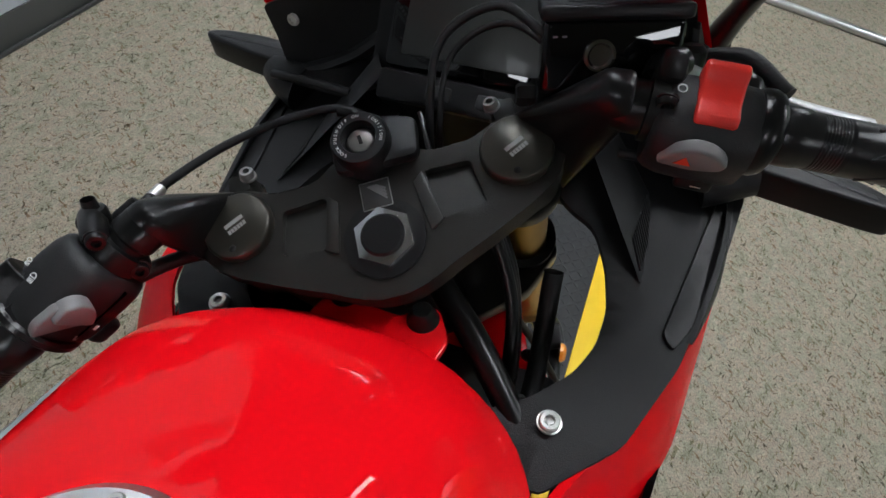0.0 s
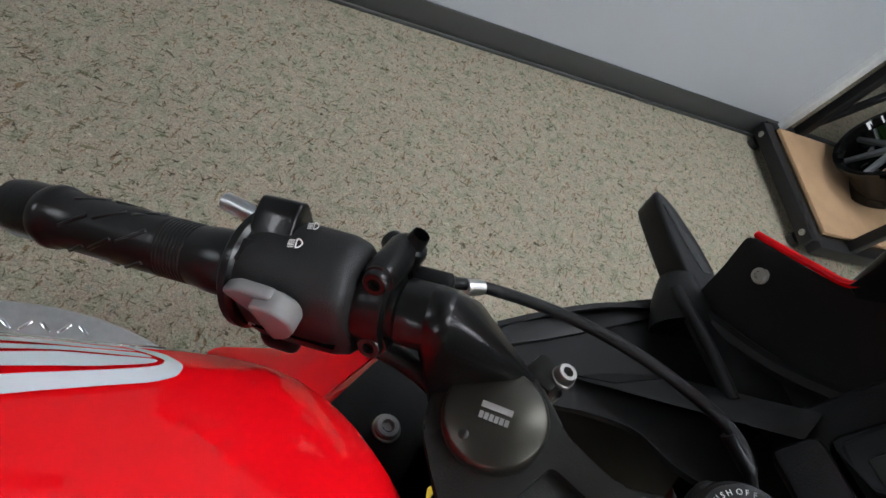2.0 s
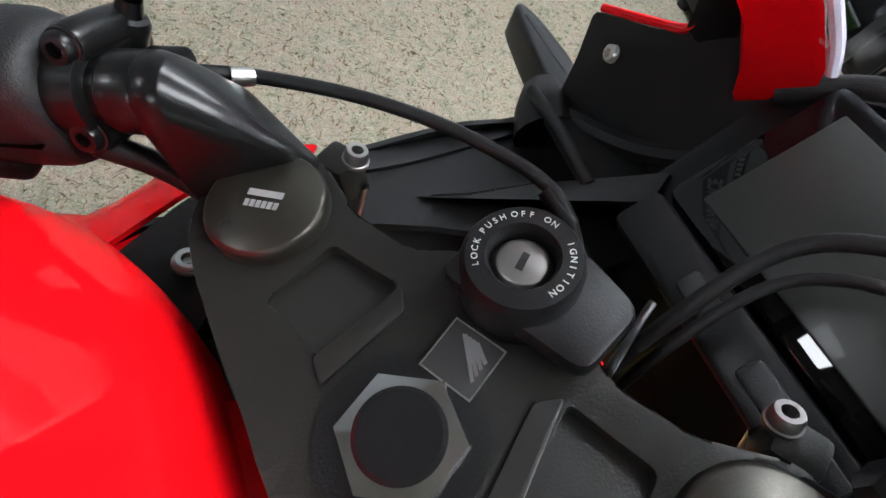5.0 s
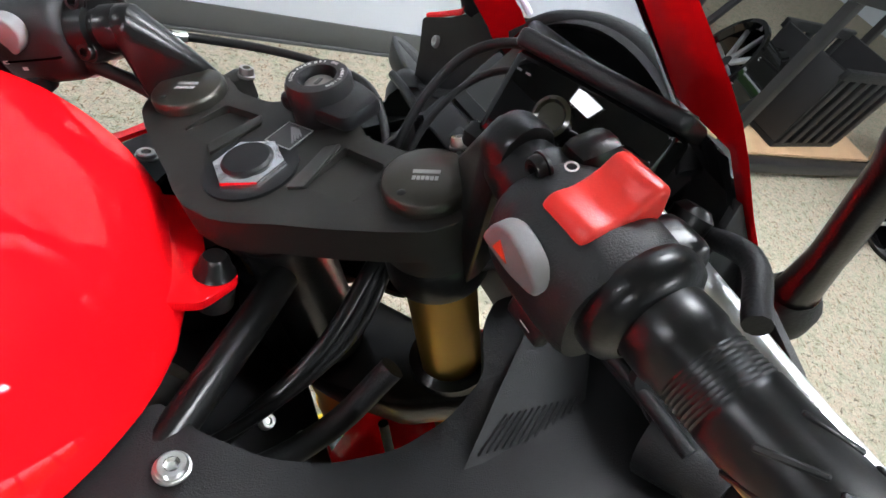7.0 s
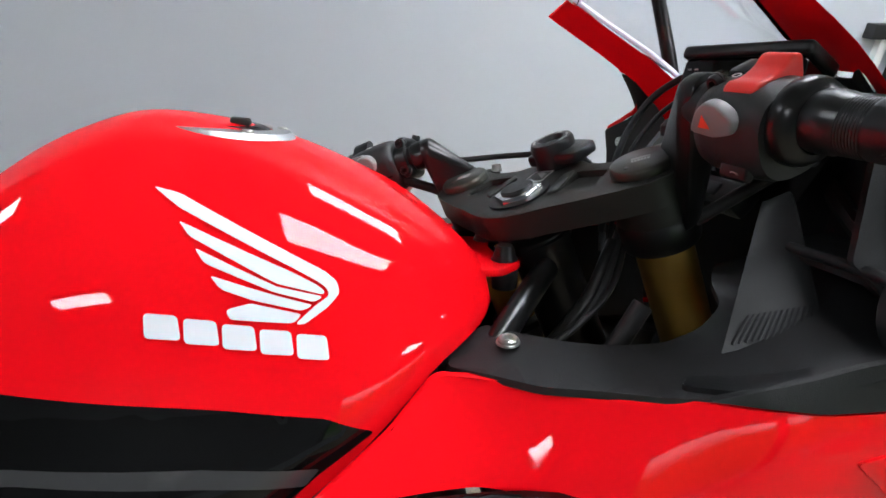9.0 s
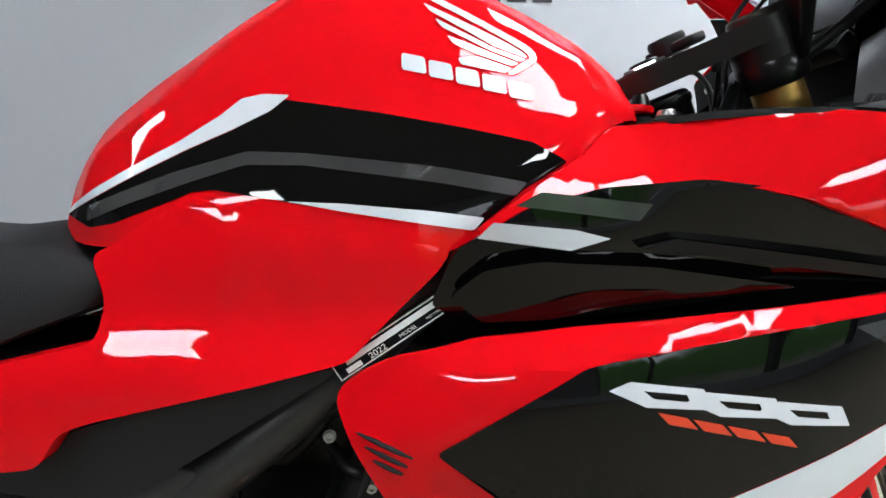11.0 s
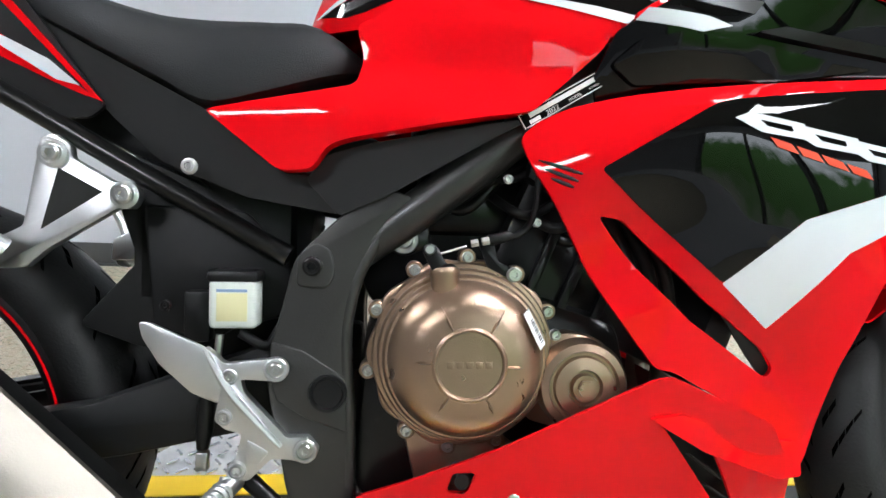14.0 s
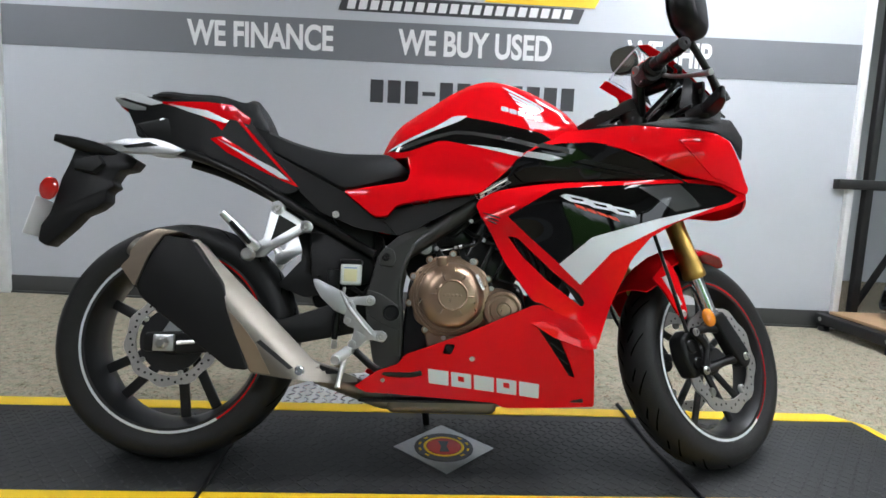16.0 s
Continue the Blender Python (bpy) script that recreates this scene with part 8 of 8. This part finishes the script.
gv = lambda u, v, w: tuple(guard_at(u, v * 1000, w))
guard = sheet("front_mudguard", [(-0.010, 0.040), (0.010, 0.040), (0.045, 0.050), (0.066, 0.064), (0.078, 0.088), (0.078, 0.117), (0.062, 0.125), (-0.062, 0.125), (-0.078, 0.117), (-0.078, 0.088), (-0.066, 0.064), (-0.045, 0.050)], gv, RED, bike, 0.004, (), 0.010, 0.004, "glossy red front mudguard", 0.0)
for s in (-1, 1):
    LG = FW @ Matrix(((1, 0, 0, 0), (0, 0, s, s * 0.094), (0, 1, 0, 0), (0, 0, 0, 1)))
    part("mudguard_leg", prism([(-0.185, 0.295), (-0.10, 0.325), (-0.082, 0.27), (-0.102, 0.17), (-0.122, 0.152), (-0.142, 0.175), (-0.160, 0.25)], LG, 0.006, 0.002, 0.008), RED, guard, "red mudguard leg")
    part("leg_mark", prism([(-0.150, 0.285), (-0.128, 0.285), (-0.112, 0.195), (-0.124, 0.195)], LG @ Matrix.Translation((0, 0, 0.006)), 0.0006, 0), WHITE, guard)
    bolt("leg_bolt", FW @ Vector((-0.122, s * 0.1005, 0.172)), FW.to_3x3() @ Vector((0, s, 0)), 0.009, guard, STEEL, 0.004)
    FL = FW @ Matrix(((1, 0, 0, 0), (0, 0, s, s * 0.112), (0, 1, 0, 0), (0, 0, 0, 1)))
    part("fork_lug", prism([(-0.070, 0.140), (-0.022, 0.140), (0.004, 0.060), (0.018, 0.010), (0.010, -0.020), (-0.014, -0.028), (-0.034, -0.012), (-0.052, 0.050)], FL, 0.034, 0.009, 0.010, 3), SATIN, bike, "black fork bottom casting")

# -- footrests, reservoir, stand --
heel = part("rider_footrest", prism([(0.374, 0.488), (0.386, 0.488), (0.445, 0.461), (0.466, 0.423), (0.460, 0.398), (0.431, 0.410), (0.396, 0.442), (0.378, 0.471)], flat_side(0.163, -1), 0.005, 0.002, 0.005), ALU, bike, "silver aluminium rider footrest bracket")
part("arm", prism([(0.444, 0.462), (0.456, 0.453), (0.466, 0.443), (0.510, 0.448), (0.524, 0.450), (0.535, 0.438), (0.529, 0.425), (0.517, 0.424), (0.484, 0.426), (0.487, 0.412), (0.534, 0.361), (0.557, 0.362), (0.570, 0.347), (0.559, 0.332), (0.537, 0.337), (0.518, 0.338), (0.494, 0.314), (0.474, 0.316), (0.486, 0.366), (0.468, 0.371), (0.456, 0.381), (0.459, 0.396), (0.464, 0.420)], flat_side(0.158, -1), 0.012, 0.003, 0.004), ALU, heel, "cast footrest arm")
part("arm_ridge", sweep([(0.446, -0.171, 0.459), (0.466, -0.173, 0.424), (0.486, -0.173, 0.398), (0.528, -0.172, 0.352)], [0.003, 0.0048, 0.0048, 0.003], 8), ALU, heel)
part("arm_web", prism([(0.492, 0.360), (0.516, 0.346), (0.506, 0.334), (0.490, 0.334)], flat_side(0.1695, -1), 0.0025, 0.002, 0.003), ALU, heel)
for x, z, r in ((0.522, 0.437, 0.0095), (0.555, 0.347, 0.0095), (0.472, 0.429, 0.0062), (0.467, 0.385, 0.0062), (0.481, 0.326, 0.0075)):
    part("boss", lathe([(r * 1.4, -0.004), (r * 1.4, 0.003), (r * 1.25, 0.0045), (r * 1.02, 0.0045), (r * 1.0, 0.001)], (x, -0.1695, z), (0, -1, 0), 28), ALU, heel)
    bolt("bolt", (x, -0.1700, z), (0, -1, 0), r * 0.78, heel, STEEL, 0.005)
peg = part("peg", sweep([(0.478, -0.160, 0.312), (0.462, -0.20, 0.300), (0.450, -0.245, 0.292)], [0.011, 0.0115, 0.0105], 14), ALU, heel, "ribbed silver foot peg")
bm = bmesh.new()
for i in range(9):
    lathe([(0.0108, -0.002), (0.0135, 0.0), (0.0108, 0.002)], (0.470 - 0.0022 * i, -0.182 - 0.0065 * i, 0.3065 - 0.0016 * i), (-0.3, -1, -0.2), 16, None, bm)
part("peg_ribs", bm, ALU, heel)
part("brake_pedal", sweep([(0.47, -0.168, 0.318), (0.462, -0.19, 0.27), (0.456, -0.20, 0.235), (0.455, -0.205, 0.222)], [0.007, 0.006, 0.006, 0.008], 12), ALU, heel, "silver brake pedal rod")
part("pedal_arm", sweep([(0.48, -0.15, 0.315), (0.55, -0.16, 0.262), (0.62, -0.165, 0.255), (0.66, -0.17, 0.262)], [0.010, 0.009, 0.008, 0.010], 12), BLACKM, heel, "black brake pedal arm")
part("brake_rod", sweep([(0.452, -0.140, 0.47), (0.450, -0.142, 0.445)], 0.0045, 10, 1), STEEL, heel)
mcyl = part("rear_master_cylinder", sweep([(0.436, -0.13, 0.405), (0.433, -0.13, 0.36), (0.431, -0.13, 0.335)], [0.009, 0.010, 0.007], 12), BLACKM, bike, "black rear master cylinder with a zinc clevis")
part("clevis", rbox((0.014, 0.012, 0.022), Matrix.Translation((0.432, -0.132, 0.322)), 0.002), STEEL, mcyl, "zinc clevis")
rs = part("fluid_reservoir", rbox((0.054, 0.034, 0.056), Matrix.Translation((0.466, -0.128, 0.505)), 0.006, 3), TANKW, bike, "translucent white rear fluid reservoir")
part("cap", rbox((0.058, 0.038, 0.014), Matrix.Translation((0.466, -0.128, 0.537)), 0.005, 2), SATIN, rs, "black screw cap")
part("fluid_panel", rbox((0.034, 0.001, 0.032), Matrix.Translation((0.466, -0.1454, 0.502)), 0.0002), FLUID, rs, "yellowish fluid label")
part("level_line", rbox((0.034, 0.0008, 0.003), Matrix.Translation((0.466, -0.1458, 0.521)), 0), material("blue_print", (0.2, 0.3, 0.5), 0.5), rs)
part("reservoir_hose", sweep([(0.47, -0.125, 0.47), (0.50, -0.125, 0.455), (0.515, -0.12, 0.475)], 0.006, 10), RUBBER, rs)
part("reservoir_bracket", rbox((0.03, 0.02, 0.06), Matrix.Translation((0.42, -0.115, 0.488)), 0.004), SATIN, rs)
bolt("reservoir_screw", (0.375, -0.10, 0.498), (0, -1, 0), 0.006, rs, BLACKM, 0.004)
for s in (-1, 1):
    pb = part("pillion_bracket", prism([(0.250, 0.690), (0.265, 0.695), (0.282, 0.683), (0.284, 0.668), (0.330, 0.642), (0.348, 0.642), (0.360, 0.628), (0.352, 0.612), (0.335, 0.612), (0.258, 0.563), (0.236, 0.543), (0.200, 0.541), (0.203, 0.575), (0.232, 0.590), (0.246, 0.668)], flat_side(0.118, s), 0.014, 0.004, 0.004), ALU, bike, "silver pillion footrest bracket")
    part("bracket_gap", prism([(0.270, 0.656), (0.318, 0.630), (0.252, 0.586)], flat_side(0.1315, s), 0.001, 0), DARKHOLE, pb)
    for x, z in ((0.265, 0.672), (0.343, 0.627)):
        part("boss", lathe([(0.016, -0.004), (0.016, 0.004), (0.012, 0.006)], (x, s * 0.132, z), (0, s, 0), 24), ALU, pb)
        bolt("bolt", (x, s * 0.136, z), (0, s, 0), 0.009, pb, STEEL, 0.006)
    part("peg", sweep([(0.222, s * 0.15, 0.562), (0.190, s * 0.185, 0.60), (0.150, s * 0.215, 0.642)], [0.015, 0.013, 0.011, 0.008], 12), ALU, pb, "silver pillion foot peg")
    part("peg_rubber", rbox((0.10, 0.012, 0.012), Matrix.Translation((0.186, s * 0.205, 0.605)) @ Matrix.Rotation(radians(46), 4, "Y"), 0.004), BLACKM, pb)
    part("peg_pivot", lathe([(0, 0.012), (0.013, 0.012), (0.0165, 0.008), (0.0165, -0.012)], (0.206, s * 0.165, 0.545), (0, s, 0), 24), STEEL, pb)
part("side_stand", sweep([(0.63, 0.14, 0.25), (0.68, 0.21, 0.12), (0.705, 0.265, -0.045)], [0.014, 0.012, 0.011], 12), BLACKM, bike, "black side stand, folded out")
part("stand_foot", rbox((0.07, 0.04, 0.008), Matrix.Translation((0.71, 0.27, -0.055)) @ Matrix.Rotation(radians(-13), 4, "X"), 0.003), BLACKM, bike)
part("chain", sweep([(0.02, 0.10, 0.345), (0.30, 0.10, 0.39), (0.56, 0.10, 0.44)], 0.007, 6), BLACKM, bike, "black drive chain")
part("shock_spring", sweep([(0.44 + 0.10 * i / 40, 0.032 * math.cos(i * 1.1), 0.40 + 0.20 * i / 40 + 0.032 * math.sin(i * 1.1) * 0.3) for i in range(41)], 0.006, 6, 2), BLACKM, bike, "black rear shock spring")
